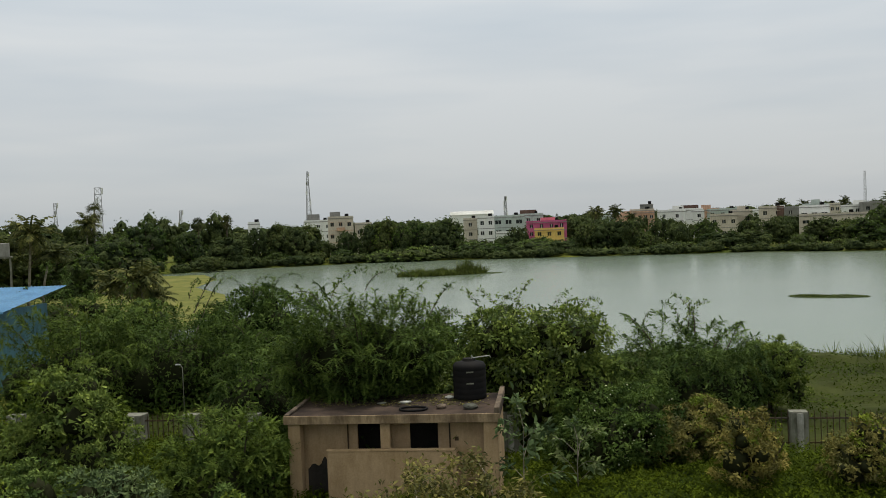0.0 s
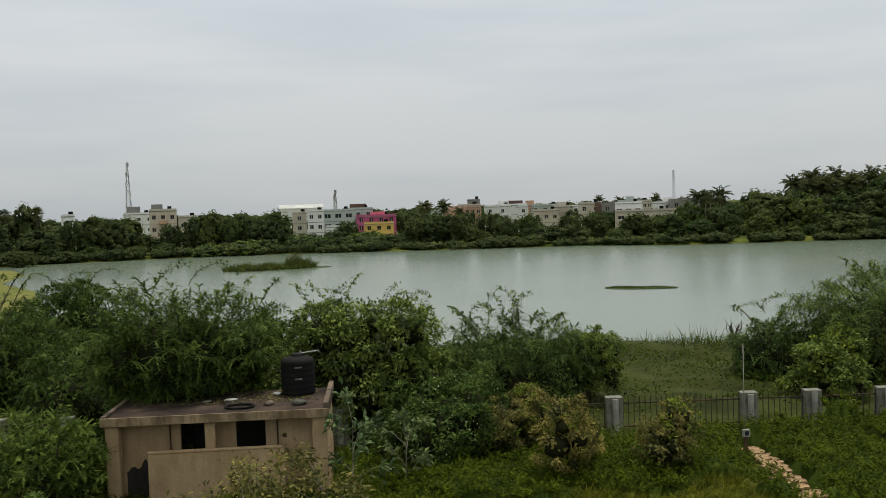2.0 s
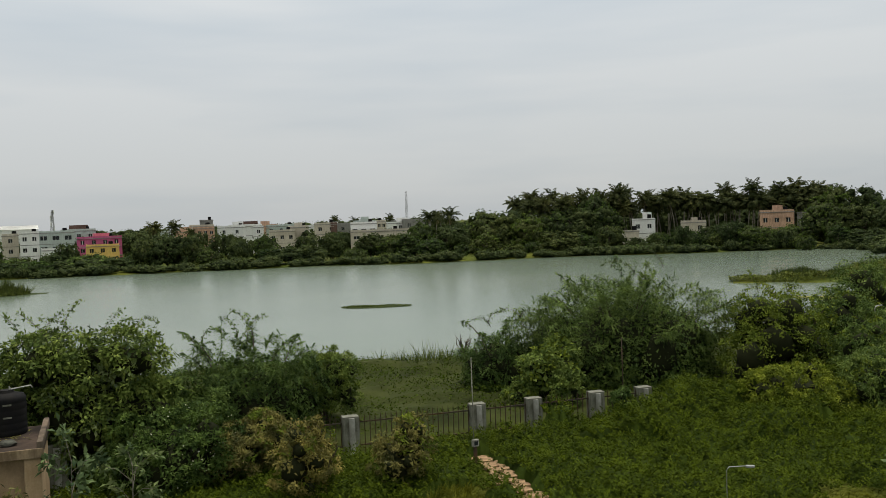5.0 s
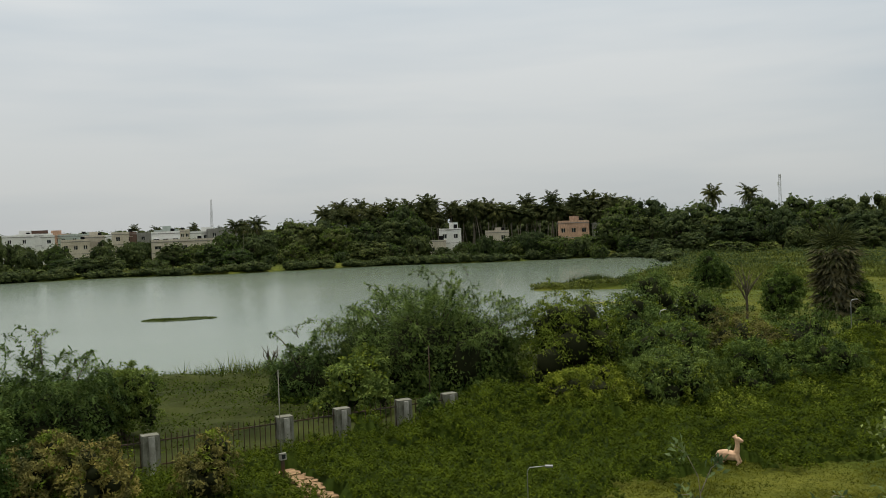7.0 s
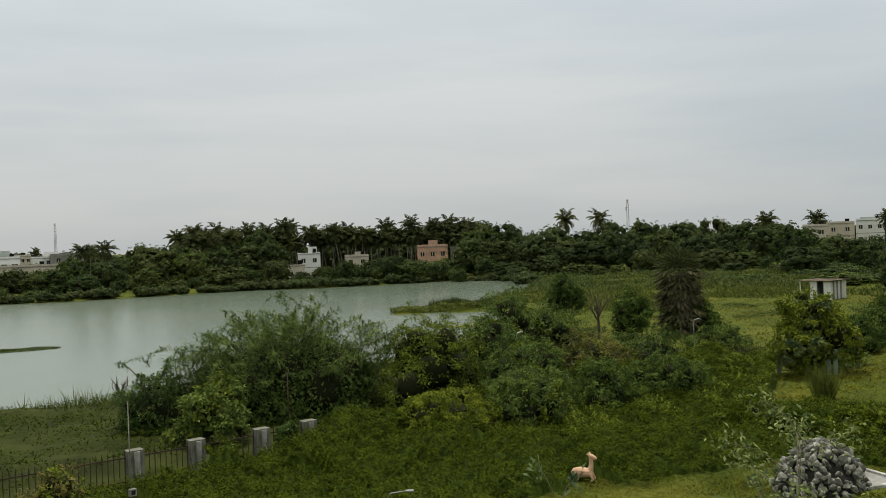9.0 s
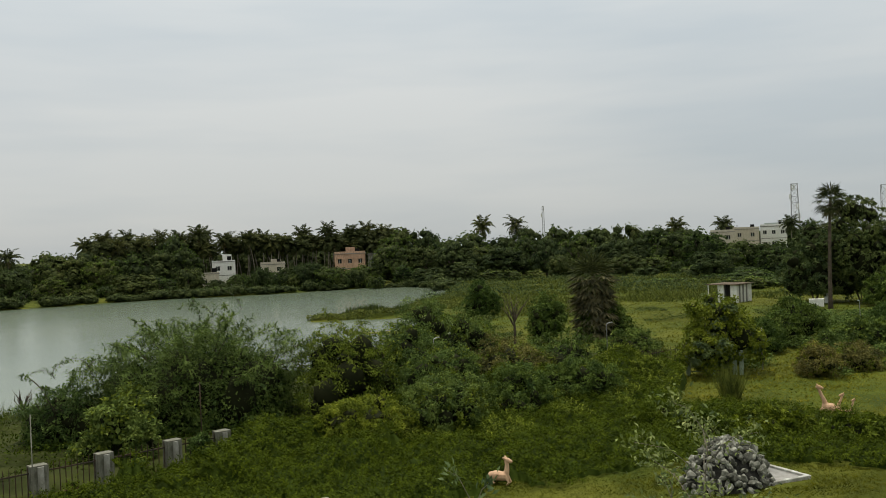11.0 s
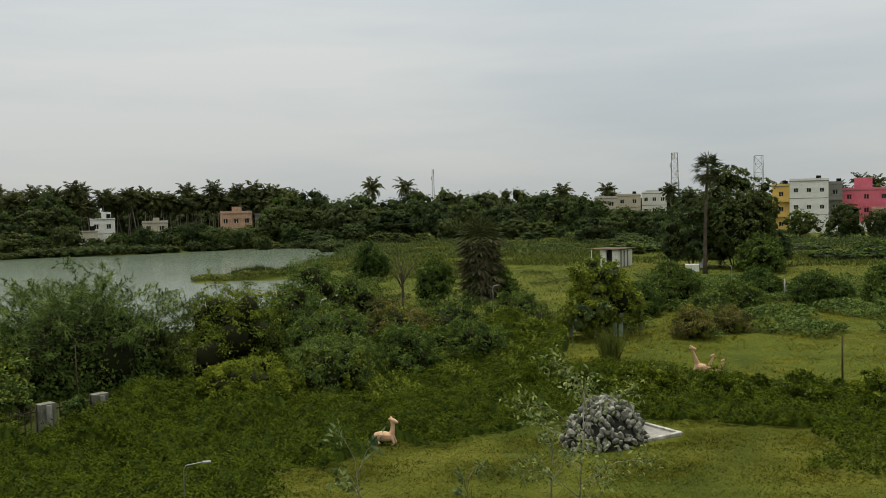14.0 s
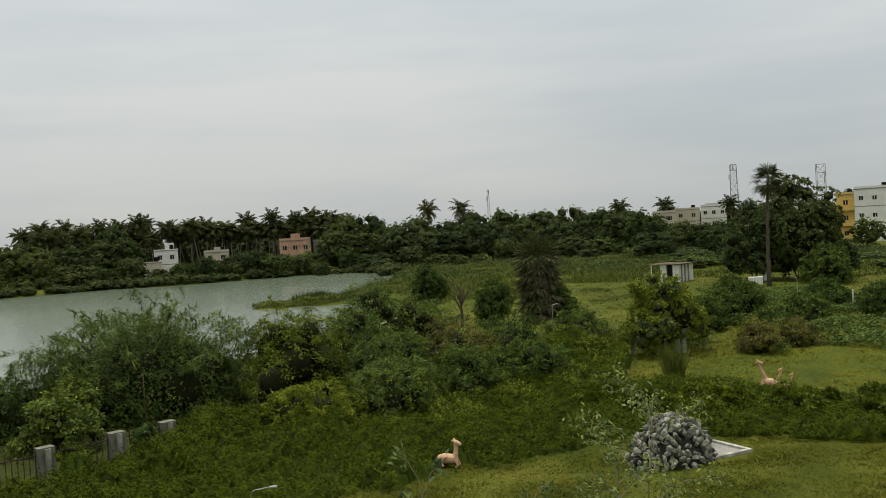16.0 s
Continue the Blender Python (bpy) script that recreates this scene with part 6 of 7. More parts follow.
def lawn_edge(x):
    return np.interp(x, [17, 20, 22.8, 28.1, 32, 34.5, 35.1, 36], [10.0, 17.5, 19.4, 16.2, 14.5, 9.7, 6.0, 0.0])


def tussocks(seed, x0, x1, y0, y1, step, plants):
    """A height grid of many rounded plants leaning on each other."""
    rng = np.random.default_rng(seed)
    nx, ny = int((x1 - x0) / step), int((y1 - y0) / step)
    H = np.zeros((nx, ny))
    for _ in range(plants):
        px, py, r = rng.uniform(0, nx), rng.uniform(0, ny), rng.uniform(0.4, 1.5) / step
        a, b = max(int(px - r), 0), min(int(px + r) + 1, nx)
        c, d = max(int(py - r), 0), min(int(py + r) + 1, ny)
        if b <= a or d <= c:
            continue
        X, Y = np.meshgrid(np.arange(a, b) - px, np.arange(c, d) - py, indexing="ij")
        q = np.clip(1 - (X * X + Y * Y) / (r * r), 0, 1) ** 0.6
        H[a:b, c:d] = np.maximum(H[a:b, c:d], q * rng.uniform(0.4, 1.05) * (0.6 + 0.35 * r * step))
    return H


TUSSOCK = tussocks(14, -24, 52, -2, 37, 0.2, 1300)


def bank(xy):
    """Height of the tangled weeds: a swelling bank along the fence, sinking towards the lawn."""
    x, y = xy[:, 0], xy[:, 1]
    s = 33.35 - 0.165 * x - y
    east = np.clip((x - 16.0) / 2.6, 0, 1)
    h = 0.40 + east * (0.42 * np.clip(1.25 - s / 13, 0, 1) + 0.6 * np.exp(-((s - 1.4) / 3.0) ** 2))
    h *= np.where((x > 16) & (x < 37), np.clip((y - lawn_edge(x)) / 3.2 + 0.25, 0.22, 1), 1)
    swell = 1 + 0.25 * np.sin(x * 0.62 + 1.4 * np.sin(y * 0.37)) * np.sin(y * 0.71 + np.sin(x * 0.43))
    i = np.clip(((x + 24) / 0.2).astype(int), 0, TUSSOCK.shape[0] - 1)
    j = np.clip(((y + 2) / 0.2).astype(int), 0, TUSSOCK.shape[1] - 1)
    return h * swell * (0.45 + 1.0 * TUSSOCK[i, j])


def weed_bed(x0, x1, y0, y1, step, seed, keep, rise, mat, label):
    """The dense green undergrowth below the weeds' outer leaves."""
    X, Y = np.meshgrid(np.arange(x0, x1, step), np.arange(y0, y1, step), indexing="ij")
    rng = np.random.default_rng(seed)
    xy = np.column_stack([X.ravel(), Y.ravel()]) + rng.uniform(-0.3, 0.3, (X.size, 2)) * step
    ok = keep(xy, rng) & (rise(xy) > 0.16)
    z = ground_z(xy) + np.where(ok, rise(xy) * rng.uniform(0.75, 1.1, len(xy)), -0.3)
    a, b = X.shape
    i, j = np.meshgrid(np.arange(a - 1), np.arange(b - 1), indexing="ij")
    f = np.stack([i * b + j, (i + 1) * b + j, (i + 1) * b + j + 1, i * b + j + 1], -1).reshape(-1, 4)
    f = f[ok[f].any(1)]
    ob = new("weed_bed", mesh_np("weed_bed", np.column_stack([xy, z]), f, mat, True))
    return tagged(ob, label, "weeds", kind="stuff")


def weed_leaves(name, xy, h, leaf, mat, seed, label):
    """Loose leaves over uneven low growth."""
    rng = np.random.default_rng(seed)
    swell = 0.6 + 0.3 * np.sin(xy[:, 0] * 0.9 + 2 * np.sin(xy[:, 1] * 0.5)) * np.sin(xy[:, 1] * 0.8 + 1)
    p = np.column_stack([xy, ground_z(xy) + h * swell * rng.random(len(xy)) ** 0.5])
    d = rng.normal(size=p.shape) * np.array([1, 1, 0.5]) + np.array([0, 0, 0.25])
    v, f = tri_leaves(p, d, np.array([0, 0, 1.0]) + rng.normal(size=p.shape) * 0.45, leaf * 1.1, leaf * 0.6, rng)
    return tagged(new(name, mesh_np(name, v, f, mat)), label, "weeds", kind="stuff")


def sprigs(name, xy, tall, leaf, mat, seed, label, leaves=6):
    """Upright leafy shoots standing close together on the bank of weeds."""
    rng = np.random.default_rng(seed)
    e = np.array([0.25, 0.0])
    slope = np.column_stack([bank(xy - e) - bank(xy + e), bank(xy - e[::-1]) - bank(xy + e[::-1])]) / 0.5
    # more shoots where the bank is steep
    ok = rng.random(len(xy)) < np.clip(0.45 + 0.5 * np.linalg.norm(slope, axis=1), 0, 1)
    xy, slope = xy[ok], np.clip(slope[ok], -1.5, 1.5)
    n = len(xy)
    root = np.column_stack([xy, ground_z(xy) + bank(xy) * 0.84])
    lean = np.column_stack([slope * 0.5, np.ones(n)]) + rng.normal(size=(n, 3)) * 0.25
    H = tall * rng.uniform(0.35, 1.0, (n, 1)) ** 1.3
    turn = rng.random(n) * 6.28
    P, D, N = [], [], []
    for k in range(leaves):
        a = turn + 2.4 * k
        out = np.column_stack([np.cos(a), np.sin(a), np.full(n, 0.55)])
        P.append(root + lean * H * (0.25 + 0.75 * k / (leaves - 1)) + out * leaf * 0.35)
        D.append(out + rng.normal(size=(n, 3)) * 0.2)
        N.append(np.column_stack([slope * 0.6, np.ones(n)]) + rng.normal(size=(n, 3)) * 0.35)
    v, f = tri_leaves(np.vstack(P), np.vstack(D), np.vstack(N), leaf, leaf * 0.5, rng)
    return tagged(new(name, mesh_np(name, v, f, mat)), label, "weeds", kind="stuff")


def weedy(xy, rng):
    x, y = xy[:, 0], xy[:, 1]
    line = 33.3 - 0.165 * x
    edge = lawn_edge(x) + 0.5 * np.sin(x * 2.1 + y) + 0.3 * rng.normal(size=len(x))
    lawn = (x > 17) & (x < 36.5) & (y < edge)
    lawn |= (x > 43.5 + 0.6 * np.sin(y * 1.3)) & ((x - 27) * 0.35 - (y - 13.0) > 0)
    path = np.abs(x - (15.35 - (28.2 - y) * 0.18)) < 0.38
    path &= (y > 22.5) & (y < 28.8)
    lawn &= ~((x > 26) & (x < 36.5) & (y < 4.6 - (34 - x) * 0.1 + 0.5 * np.sin(x * 1.7)))
    deer = np.hypot(x - 26.6, y - 17.8) < 0.9
    grassy = (x > 3) & (x < 13.6 - (28.2 - y) * 0.05) & (y < 25.2 + 0.5 * np.sin(x * 1.6))
    return ~grassy & (y < line - 0.6 + 2.6 * ((x < 10) | (x > 26))) & ~deer & ~lawn & ~path & ((x * 0.25 + y > 17) | (x > 30))


weed_leaves("spit_herbs", in_blob(9, 9000, wobbly(96.0, 81.0, 14.0, 4.4, -0.5, 14, rough=0.08)), 0.8, 0.3, M_REED, 25, "low green herbs covering the reed spit")
sprigs("field_weeds", scatter(1, 330000, -20, 52, -2, 36, lambda q, r: weedy(q, r) & (np.hypot(q[:, 0], q[:, 1]) > 23)), 0.32, 0.115, M_WEEDS, 1, "dense leafy green weeds covering the enclosure")
sprigs("pale_creeper", scatter(17, 24000, 29, 52, 8, 27, lambda q, r: weedy(q, r) & (33.35 - 0.165 * q[:, 0] - q[:, 1] < 8) & (np.sin(q[:, 0] * 1.3 + np.sin(q[:, 1])) * np.sin(q[:, 1] * 1.1) > 0.05)), 0.4, 0.13, M_YELLOW, 24, "pale yellow-green creeper spread over the weeds by the fence")
weed_bed(-24, 52, -2, 36, 0.3, 5, weedy, lambda q: bank(q) * 0.8, M_UNDER, "dense green undergrowth below the weeds, darkened for the shade between shoots")
weed_bed(-20, 60, 28, 56, 0.5, 6, lambda q, r: (lake_depth(q) < -0.6) & (q[:, 1] > 33.4 - 0.165 * q[:, 0]), lambda q: 0.36 + 0.16 * np.sin(q[:, 0] * 0.9 + np.sin(q[:, 1])) * np.sin(q[:, 1] * 1.1), M_OLIVE, "olive creeping plants between fence and lake")
weed_leaves("shore_weeds", scatter(2, 80000, -20, 60, 33, 56), 1.05, 0.13, M_WEEDS, 2, "olive weeds and creepers between fence and lake")
def patchy(q, r):
    x, y = q[:, 0], q[:, 1]
    return (np.sin(x * 0.5 + np.sin(y * 0.4)) * np.sin(y * 0.55 + np.sin(x * 0.3)) > 0.12) & (y > 3 + (x - 56) * -0.2)


weed_leaves("rough_scrub", scatter(8, 90000, 56, 98, 0, 27, patchy), 1.1, 0.22, M_BROAD, 3, "low rough scrub and creepers beyond the lawn")
weed_leaves("marsh_herbs", scatter(9, 60000, 58, 100, 27, 62, lambda q, r: np.sin(q[:, 0] * 0.4 + np.sin(q[:, 1] * 0.5)) * np.sin(q[:, 1] * 0.45) > 0.5), 0.7, 0.2, M_REED, 4, "patches of green herbs in the marshy meadow")
blades("lawn_grass", scatter(3, 190000, 14, 44, -6, 24, lambda q, r: ~weedy(q, r) & (np.hypot(q[:, 0] - 31.9, q[:, 1] - 10.8) > 1.7)), 0.13, 0.034, M_LAWN, 9, "soft uncut green lawn grass", "grass", 1.6)
blades("path_grass", scatter(15, 36000, 3, 14.2, 14, 26, lambda q, r: ~weedy(q, r)), 0.36, 0.035, M_GRASS, 23, "bright green uncut grass beside the paved path", "grass", 0.9)
blades("field_grass", scatter(13, 42000, 43, 76, -6, 24, lambda q, r: ~weedy(q, r)), 0.16, 0.05, M_GRASS, 19, "short yellow-green field grass", "grass", 1.6)
blades("meadow_grass", scatter(4, 90000, 45, 150, 5, 100, lambda q, r: q[:, 1] > 28 - 0.165 * q[:, 0] - 6), 0.2, 0.09, M_GRASS, 10, "rough yellow-green meadow grass", "grass", 1.1)
def fan_zone(az0, az1, d0, d1):
    """Keeps points between two bearings and two distances from the window, in uneven patches."""
    def keep(q, r):
        a, d = np.degrees(np.arctan2(-q[:, 0], q[:, 1])), np.hypot(q[:, 0], q[:, 1])
        hut = np.hypot(q[:, 0] - 113.5, q[:, 1] - 41.5) > 6
        return (a < az0) & (a > az1) & (d > d0) & (d < d1) & hut & (np.sin(q[:, 0] * 0.21 + 1) * np.sin(q[:, 1] * 0.17 + q[:, 0] * 0.05) > -0.35)
    return keep


blades("marsh_reeds", scatter(6, 60000, 90, 190, 50, 135, fan_zone(-48, -70, 100, 206)), 0.85, 0.22, M_REED, 17, "bright green reed beds at the end of the lake", "reeds", 0.6)
blades("tall_grass", scatter(7, 70000, 95, 225, -10, 80, fan_zone(-64, -95, 120, 205)), 0.55, 0.2, M_REED, 18, "tall rough grass and herbs before the far trees", "grass", 0.4)
weed_leaves("meadow_herbs", scatter(16, 60000, 95, 225, -10, 120, fan_zone(-50, -95, 140, 206)), 1.7, 0.34, M_FAR, 21, "tall dark green herbs before the far trees")
blades("shore_reeds", scatter(5, 1300, 22, 31, 46, 54), 1.2, 0.07, M_REED, 11, "dry reeds along the near shore", "reeds", 0.45)
blades("reed_clump", in_blob(12, 500, wobbly(47.1, 17.3, 0.55, 0.5, 0, 4)), 1.5, 0.04, M_REED, 13, "tall tuft of grass reeds by the fence", "reeds", 0.3)

# hedge of pale creepers along the lawn
for k, (x, y, w, h) in enumerate(((39.0, 9.6, 4.5, 0.95), (40.3, 6.4, 4.6, 1.05), (40.6, 3.2, 4.8, 1.15), (40.2, 0.2, 4.6, 1.1), (38.6, 12.6, 4.2, 1.2), (36.8, 15.0, 4.2, 1.1), (38.2, 17.6, 4.6, 1.2), (41.0, 19.6, 4.6, 1.0), (43.4, 21.8, 4.6, 0.9))):
    shrub("hedge_bush", x, y, w, 3.6, h, M_WEEDS, "low hedge bush overgrown with pale creeper", 200 + k, 7000, (0.14, 0.07), 0, 0.2, 14, second=M_YELLOW, share=3, group="low hedge across the lawn")

# ---- houses of the town beyond the lake ----
def house(name, x, y, w, d, h, mat, label, floors=3, cols=3, turn=None, parapet=0.5, stair=None, balconies=0, trim=None, z=0.0, win=(0.95, 1.05), tank=True, band=None):
    """A flat-roofed house facing the lake; x, y: the middle of its front."""
    face = math.degrees(math.atan2(-x, y)) if turn is None else turn
    ob = thing(name, pose(x, y, z, 0, 0, face), label, "house", "houses of the town")
    t = 0.25
    fh = h / floors
    xs = [-w / 2 + w * (k + 0.5) / cols for k in range(cols)]
    ww, wh = min(win[0], w / cols * 0.55), min(win[1], fh * 0.5)
    # front wall as strips round the window openings
    for f in range(floors):
        z0 = f * fh
        zs, zt = z0 + fh * 0.36, z0 + fh * 0.36 + wh
        part("wall", boxed(-w / 2, 0, z0, w / 2, t, zs), mat, ob)
        part("wall", boxed(-w / 2, 0, zt, w / 2, t, z0 + fh), mat, ob)
        edge = [-w / 2] + [e for c in xs for e in (c - ww / 2, c + ww / 2)] + [w / 2]
        for a, b in zip(edge[::2], edge[1::2]):
            part("wall", boxed(a, 0, zs, b, t, zt), mat, ob)
        for c in xs:
            win_ob = part("window", boxed(c - ww / 2, 0.12, zs, c + ww / 2, 0.15, zt), M_GLASS, ob)
            part("frame", boxed(c - 0.04, 0.09, zs, c + 0.04, 0.12, zt), trim or W_WHITE, win_ob)
            part("sunshade", boxed(c - ww / 2 - 0.15, -0.45, zt + 0.05, c + ww / 2 + 0.15, 0.0, zt + 0.13), trim or mat, win_ob)
        if f and balconies > 0:
            bx = xs[(f * 2) % cols]
            part("balcony", boxed(bx - w / cols * 0.5, -1.1, z0 - 0.08, bx + w / cols * 0.5, 0, z0 + 0.06), trim or mat, ob)
            part("balcony_wall", boxed(bx - w / cols * 0.5, -1.1, z0 + 0.06, bx + w / cols * 0.5, -1.0, z0 + 0.85), trim or mat, ob)
        if f:
            part("floor_band", boxed(-w / 2 - 0.04, -0.05, z0 - 0.08, w / 2 + 0.04, 0.0, z0 + 0.06), trim or W_GREY, ob)
    part("side_wall", boxed(-w / 2, t, 0, -w / 2 + t, d, h), mat, ob)
    part("side_wall", boxed(w / 2 - t, t, 0, w / 2, d, h), mat, ob)
    part("back_wall", boxed(-w / 2 + t, d - t, 0, w / 2 - t, d, h), mat, ob)
    part("roof", boxed(-w / 2 - 0.15, -0.2, h, w / 2 + 0.15, d + 0.15, h + 0.15), W_GREY, ob)
    if parapet:
        part("parapet", boxed(-w / 2, -0.05, h + 0.15, w / 2, 0.12, h + 0.15 + parapet), mat, ob)
        part("parapet", boxed(-w / 2, 0.12, h + 0.15, -w / 2 + 0.15, d, h + 0.15 + parapet), mat, ob)
        part("parapet", boxed(w / 2 - 0.15, 0.12, h + 0.15, w / 2, d, h + 0.15 + parapet), mat, ob)
    if stair:
        sx, sw, sh, smat = stair
        part("stair_room", boxed(sx - sw / 2, d * 0.35, h + 0.15, sx + sw / 2, d * 0.75, h + 0.15 + sh), smat, ob)
    if tank:
        bm = bmesh.new()
        bmesh.ops.create_cone(bm, cap_ends=True, segments=14, radius1=0.6, radius2=0.55, depth=1.2)
        bmesh.ops.translate(bm, vec=(w * 0.25, d * 0.4, h + 0.75), verts=bm.verts)
        part("roof_tank", bm, M_BLACK, ob, "black plastic roof tank")
    if band:
        bx, bw, bmat = band
        part("facade_panel", boxed(bx - bw / 2, -0.12, 0, bx + bw / 2, -0.02, h + 0.6), bmat, ob)
    return ob


def lattice_tower(x, y, h, base, label, mat=None, top=0.45, dishes=4, segs=12, thick=1.0):
    ob = thing("lattice_tower", pose(x, y, 0, 0, 0, 20), label, "tower", "radio towers")
    mat = mat or M_STEEL
    r = lambda s: base / 2 * (1 - s) + top / 2 * s
    for sx in (-1, 1):
        for sy in (-1, 1):
            part("leg", tube([(sx * base / 2, sy * base / 2, 0), (sx * top / 2, sy * top / 2, h)], [0.14 * thick, 0.1 * thick], 4), mat, ob)
    bm = bmesh.new()
    for k in range(segs):
        s0, s1 = k / segs, (k + 1) / segs
        a, b = r(s0), r(s1)
        for (ax, ay), (bx, by) in (((-1, -1), (1, -1)), ((1, -1), (1, 1)), ((1, 1), (-1, 1)), ((-1, 1), (-1, -1))):
            p = (ax * a, ay * a, h * s0) if k % 2 else (bx * a, by * a, h * s0)
            q = (bx * b, by * b, h * s1) if k % 2 else (ax * b, ay * b, h * s1)
            tube([p, q], [0.07 * thick] * 2, 4, bm)
            tube([(ax * b, ay * b, h * s1), (bx * b, by * b, h * s1)], [0.06 * thick] * 2, 4, bm)
    part("bracing", bm, mat, ob)
    for k in range(dishes):
        z = h * (0.97 - 0.13 * (k % 4))
        a = 1.7 * k
        rr = r(z / h) + 0.35
        part("antenna", boxed(rr * math.cos(a) - 0.18, rr * math.sin(a) - 0.18, z - 1.1, rr * math.cos(a) + 0.18, rr * math.sin(a) + 0.18, z + 0.6), W_WHITE, ob)
    return ob


def shed_roof(x, y, w, d, z0, z1, label):
    ob = thing("factory_shed", pose(x, y, 0, 0, 0, math.degrees(math.atan2(-x, y))), label, "building")
    part("wall", boxed(-w / 2, 0, 0, w / 2, d, z0), W_WHITE, ob)
    bm = bmesh.new()
    a = [bm.verts.new(p) for p in ((-w / 2 - 0.4, -0.5, z0), (w / 2 + 0.4, -0.5, z0), (w / 2 + 0.4, d / 2, z1), (-w / 2 - 0.4, d / 2, z1), (w / 2 + 0.4, d + 0.5, z0), (-w / 2 - 0.4, d + 0.5, z0))]
    bm.faces.new((a[0], a[1], a[2], a[3]))
    bm.faces.new((a[3], a[2], a[4], a[5]))
    bmesh.ops.solidify(bm, geom=bm.faces[:], thickness=0.1)
    part("roof", bm, W_WHITE, ob, "white sheet roof")


house("apartment_house", -29.2, 260.3, 7.2, 9, 10.2, W_CREAM, "three-storey cream and brown apartment house with balconies", 3, 3, balconies=1, trim=W_PEACH, stair=(-1.5, 3, 1.8, W_GREY))
house("house", -22.9, 262, 5.0, 8, 8.2, W_CREAM, "two-storey cream house with a flat roof", 2, 2)
house("house", -40.5, 297, 9, 9, 9.6, W_WHITE, "white house with a grey roof room", 3, 3, stair=(-1.5, 4.0, 2.4, W_GREY))
house("house", -49.6, 240, 3.0, 7, 9.4, W_WHITE, "narrow white house wall among trees", 3, 1)
shed_roof(10.3, 330, 15, 14, 10.2, 11.5, "long white shed with a low pitched sheet roof")
house("house", 7.6, 262, 3.9, 9, 8.2, W_CREAM, "cream house with dark window bay", 3, 1)
house("house", 12.0, 259, 4.6, 9, 8.6, W_WHITE, "white house with a stepped front", 3, 2)
house("house", 18.6, 263, 9.0, 9, 8.6, W_MINT, "pale green and white house with wide windows", 3, 3, win=(1.8, 1.1), tank=True)
house("house", 25.5, 276, 9.0, 9, 8.9, W_MINT, "grey-green house with dark roof structures", 3, 3, stair=(0, 5.0, 1.6, W_BROWN))
house("house", 17.5, 252, 6.5, 6, 4.2, W_WHITE, "low white house by the trees", 1, 2)
house("house", 29.3, 262, 11.4, 9, 6.7, W_MAGENTA, "magenta-pink house with a flat roof and roof room", 3, 4, stair=(0.5, 4.3, 1.3, W_PINK), tank=True)
house("house", 28.6, 249.5, 8.0, 6, 4.7, W_YELLOW, "bright yellow house in front of a pink one", 2, 3, trim=W_YELLOW)
house("house", 71.3, 322, 4.5, 6, 11.0, W_GREY, "grey tower-like house block", 4, 1, parapet=0.2)
house("house", 66, 305, 8, 8, 9.0, W_CREAM, "distant cream house with a flat roof", 3, 3)
house("house", 75.0, 281, 9.3, 8, 8.0, W_WHITE, "white house with a dark roof shelter", 3, 3, stair=(0, 6, 2.0, W_BROWN))
house("house", 79.0, 259, 7.5, 8, 6.6, W_CREAM, "peach-grey house with small windows", 2, 3, tank=True)
house("house", 85.0, 262, 6.0, 8, 7.6, W_CREAM, "cream house with a roof room", 2, 2, stair=(0, 2.4, 1.4, W_CREAM))
house("house", 88.9, 249, 6.5, 8, 8.2, W_CREAM, "cream house with a brown vertical facade panel", 3, 2, band=(2.3, 1.9, W_BROWN))
house("house", 99.8, 235, 16.6, 8, 5.8, W_CREAM, "long low cream house with flat roof", 2, 5, win=(1.6, 0.8))
house("house", 98.1, 243, 7.5, 8, 8.0, W_WHITE, "white house with a covered roof terrace", 2, 3, win=(1.8, 1.2))
house("house", 107, 232, 5.0, 6, 4.2, W_WHITE, "low white house by the shore", 1, 2)
house("lake_house", 147.0, 180, 5.6, 6, 6.6, W_WHITE, "white house with a square water tank on its roof", 2, 2, stair=(0.9, 2.2, 1.7, W_WHITE), parapet=0.2)
house("lake_house", 140.6, 177.4, 4.4, 5, 3.9, W_CREAM, "low white annex with a sloping roof", 1, 2, parapet=0.2)
house("lake_house", 158.5, 175, 6.1, 6, 5.4, W_CREAM, "low cream house among palms", 2, 2, stair=(0.8, 2.5, 1.2, W_CREAM))
house("lake_house", 171.6, 160.6, 7.8, 7, 7.3, W_PEACH, "terracotta-pink house with a framed window and roof tank", 2, 3, stair=(0.2, 2.4, 1.6, W_PEACH))
house("lake_house", 180.0, 156.5, 8.2, 7, 6.9, W_GREY, "long low grey house under palms", 2, 3, parapet=0.1)
house("white_block", 232.4, 35.6, 8.6, 9, 12.0, W_WHITE, "three-storey white house with small dark windows", 3, 3, win=(0.9, 0.9))
house("yellow_block", 233.0, 42.0, 4.2, 9, 10.9, W_YELLOW, "yellow three-storey house beside a white one", 3, 1, balconies=1)
house("grey_block", 237.0, 30.4, 3.2, 8, 11.2, W_GREY, "narrow grey house with dark balconies", 3, 1, balconies=1)
house("pink_block", 240.0, 22.0, 15.0, 9, 9.6, W_PINK, "bright pink house with balconies and a roof tower", 3, 4, stair=(-2.6, 4.0, 2.9, W_PINK), balconies=1, trim=W_PINK)
house("pink_block", 236.0, 18.0, 9.0, 4, 5.0, W_PEACH, "lower wing in front of the pink house", 1, 3)
house("house", 234.5, 87.0, 6.0, 8, 9.0, W_CREAM, "cream house with dark balcony openings", 3, 2, balconies=1)
house("house", 255.4, 88.0, 7.0, 8, 9.6, W_CREAM, "cream house above the trees", 3, 2)
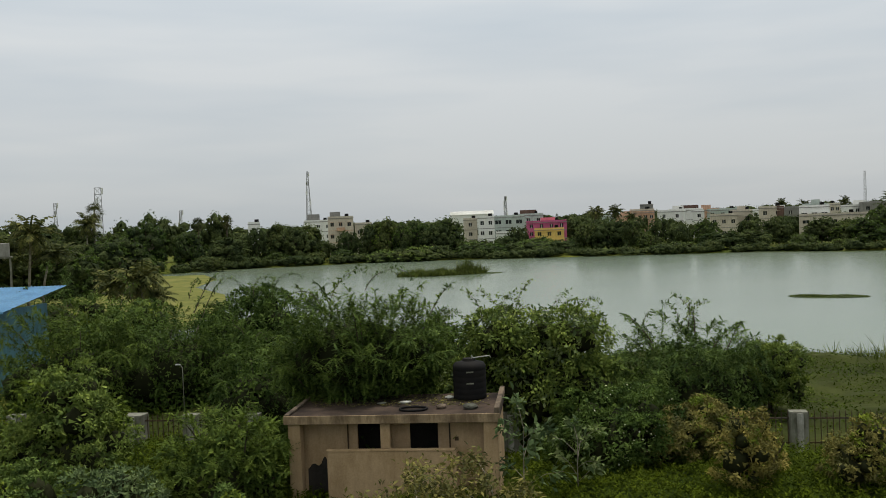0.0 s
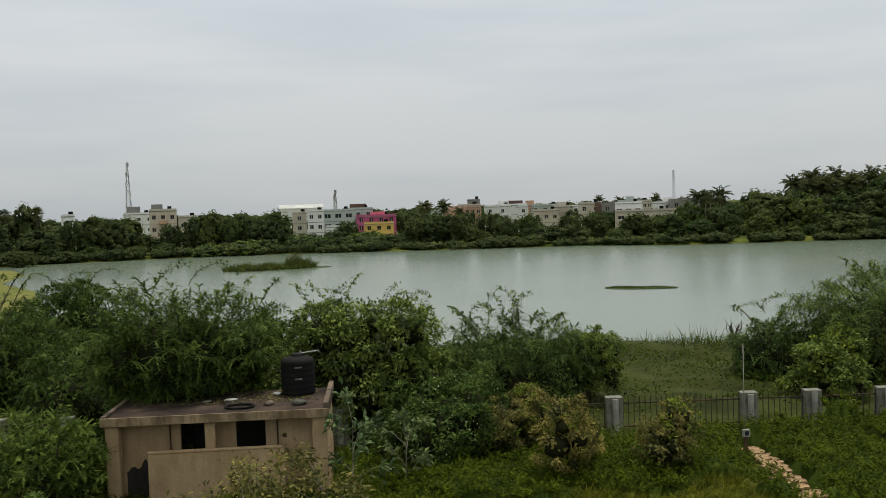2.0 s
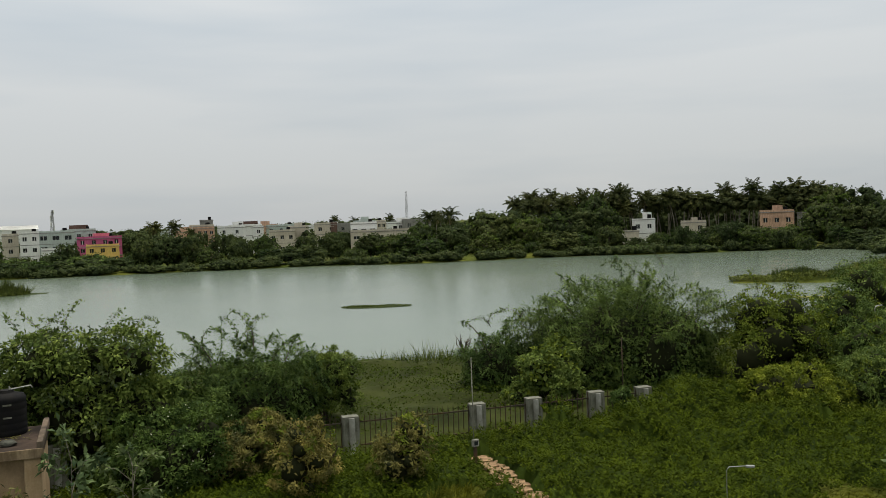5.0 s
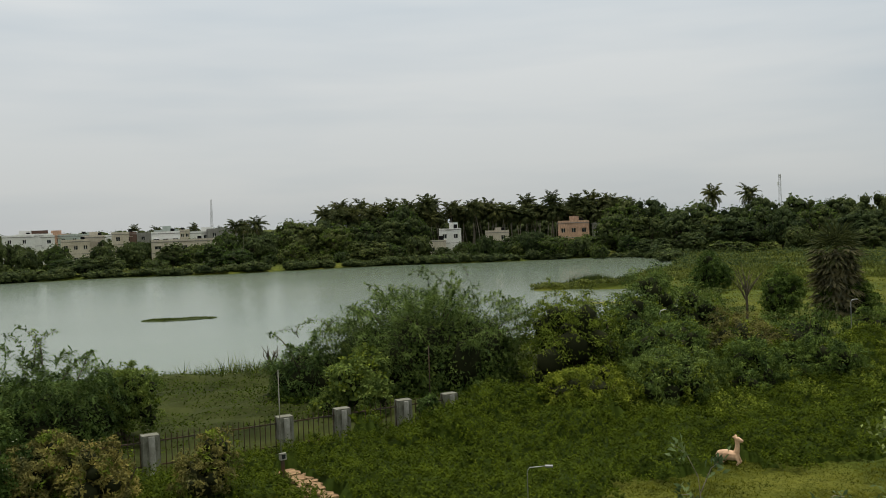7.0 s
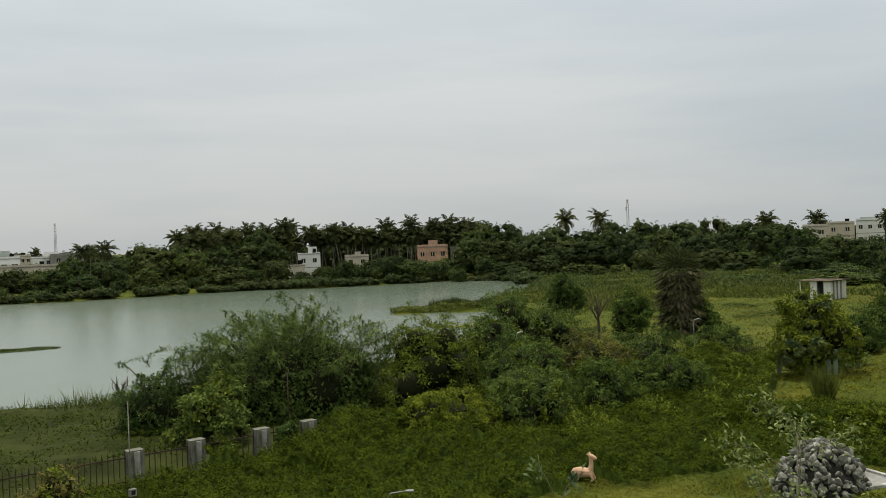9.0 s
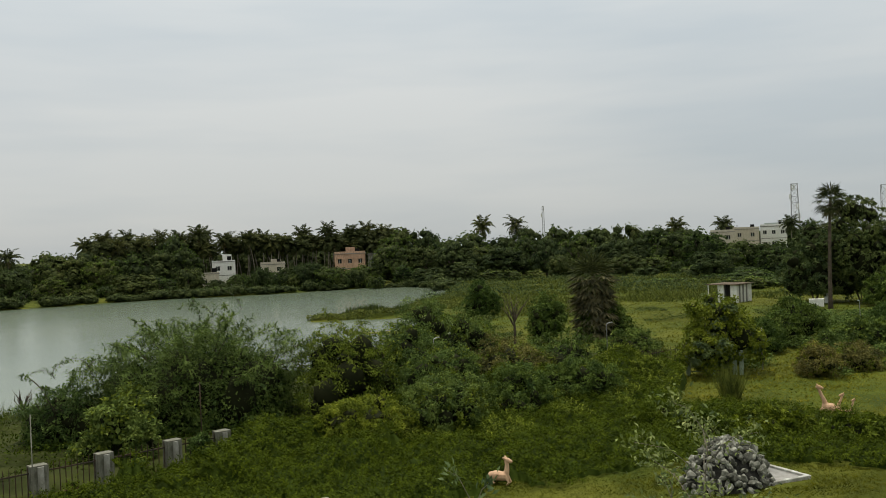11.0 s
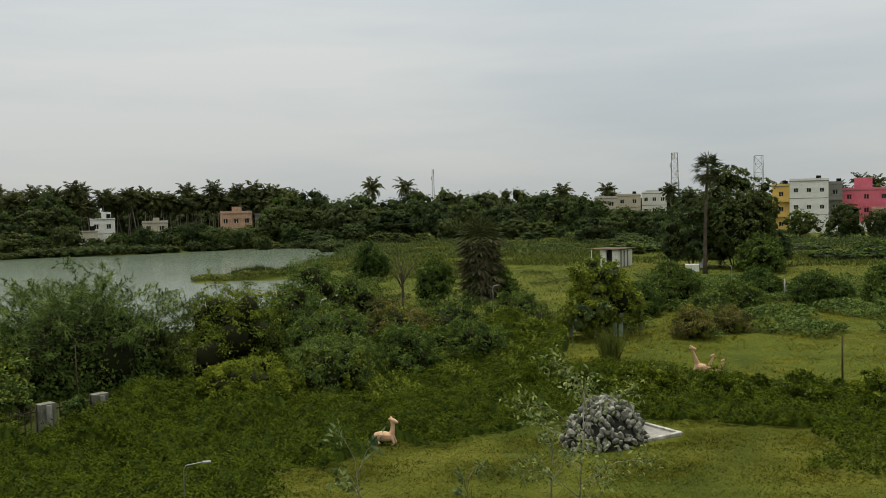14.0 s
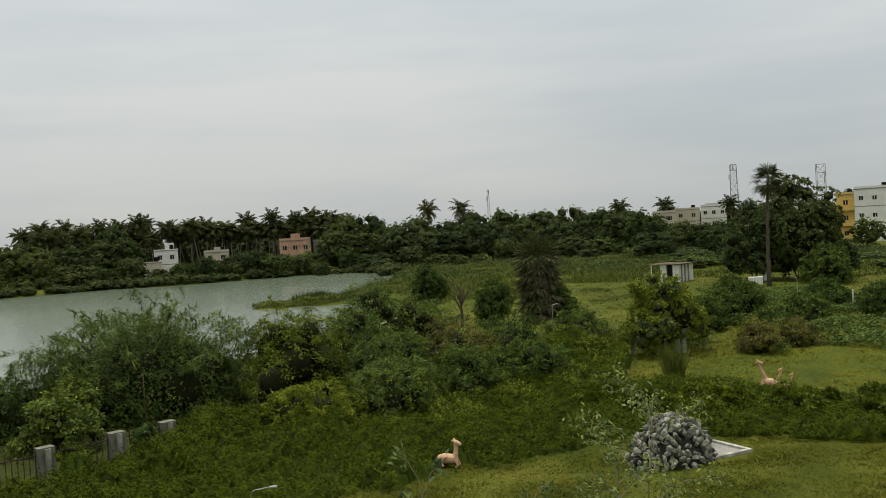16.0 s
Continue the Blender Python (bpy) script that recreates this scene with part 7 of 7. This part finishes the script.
house("house", 267.0, 84.0, 7.2, 8, 10.2, W_WHITE, "white house with a flat roof far off", 3, 3, stair=(0, 5, 0.9, W_MINT))
# the jumble of smaller houses further back
town = random.Random(12)
for k in range(15):
    a = -10.0 - 16.0 * (k + town.random() * 0.8) / 15
    d = town.uniform(285, 335)
    paint, tint = town.choice(((W_WHITE, "white"), (W_CREAM, "cream"), (W_GREY, "grey"), (W_WHITE, "white"), (W_PEACH, "peach"), (W_MINT, "pale green")))
    high = town.uniform(6.8, 8.6)
    house("house", -math.sin(radians(a)) * d, math.cos(radians(a)) * d, town.uniform(5, 10), 8, high, paint, "distant " + tint + " flat-roofed town house", 3, town.choice((2, 3)), turn=a + town.uniform(-25, 25), stair=(town.uniform(-1, 1), 2.6, 1.7, paint) if k % 2 else None, tank=k % 3 == 0)
wall_ob = boxed(-8, 0, -0.2, 8, 0.25, 2.2)
wall_ob = part("boundary_wall", wall_ob, W_WHITE)
wall_ob.matrix_basis = pose(226.3, 28.0, 0, 0, 0, -83)
tagged(wall_ob, "long low whitewashed boundary wall before the houses", "wall")
lattice_tower(-60.6, 415.6, 33.0, 3.0, "tall slender pale lattice phone tower beyond the town", segs=18, dishes=8)
lattice_tower(27.2, 399.0, 17.8, 2.0, "short lattice phone mast on a roof in the town", dishes=6)
lattice_tower(175.4, 381.5, 22.0, 1.0, "very thin radio mast far off", top=0.5, dishes=0, segs=16, thick=0.45)
lattice_tower(-91.3, 243.5, 20.8, 2.2, "grey lattice phone tower above the trees", top=1.6, dishes=6)
lattice_tower(-128.3, 304.1, 19.3, 1.2, "thin pole mast far off above trees", top=0.8, dishes=2)
lattice_tower(-90.7, 317.3, 15.5, 0.9, "short mast far off", top=0.8, dishes=3)
lattice_tower(360.1, 216.4, 24.5, 1.3, "thin red and white radio mast far off", top=0.7, dishes=2, segs=16, thick=0.5)
lattice_tower(288.2, 84.0, 23.0, 2.8, "grey lattice phone tower above the trees", top=1.8, dishes=8)
lattice_tower(323.6, 65.6, 22.5, 3.0, "steel frame pylon beyond the trees", top=2.6, dishes=0, segs=8)
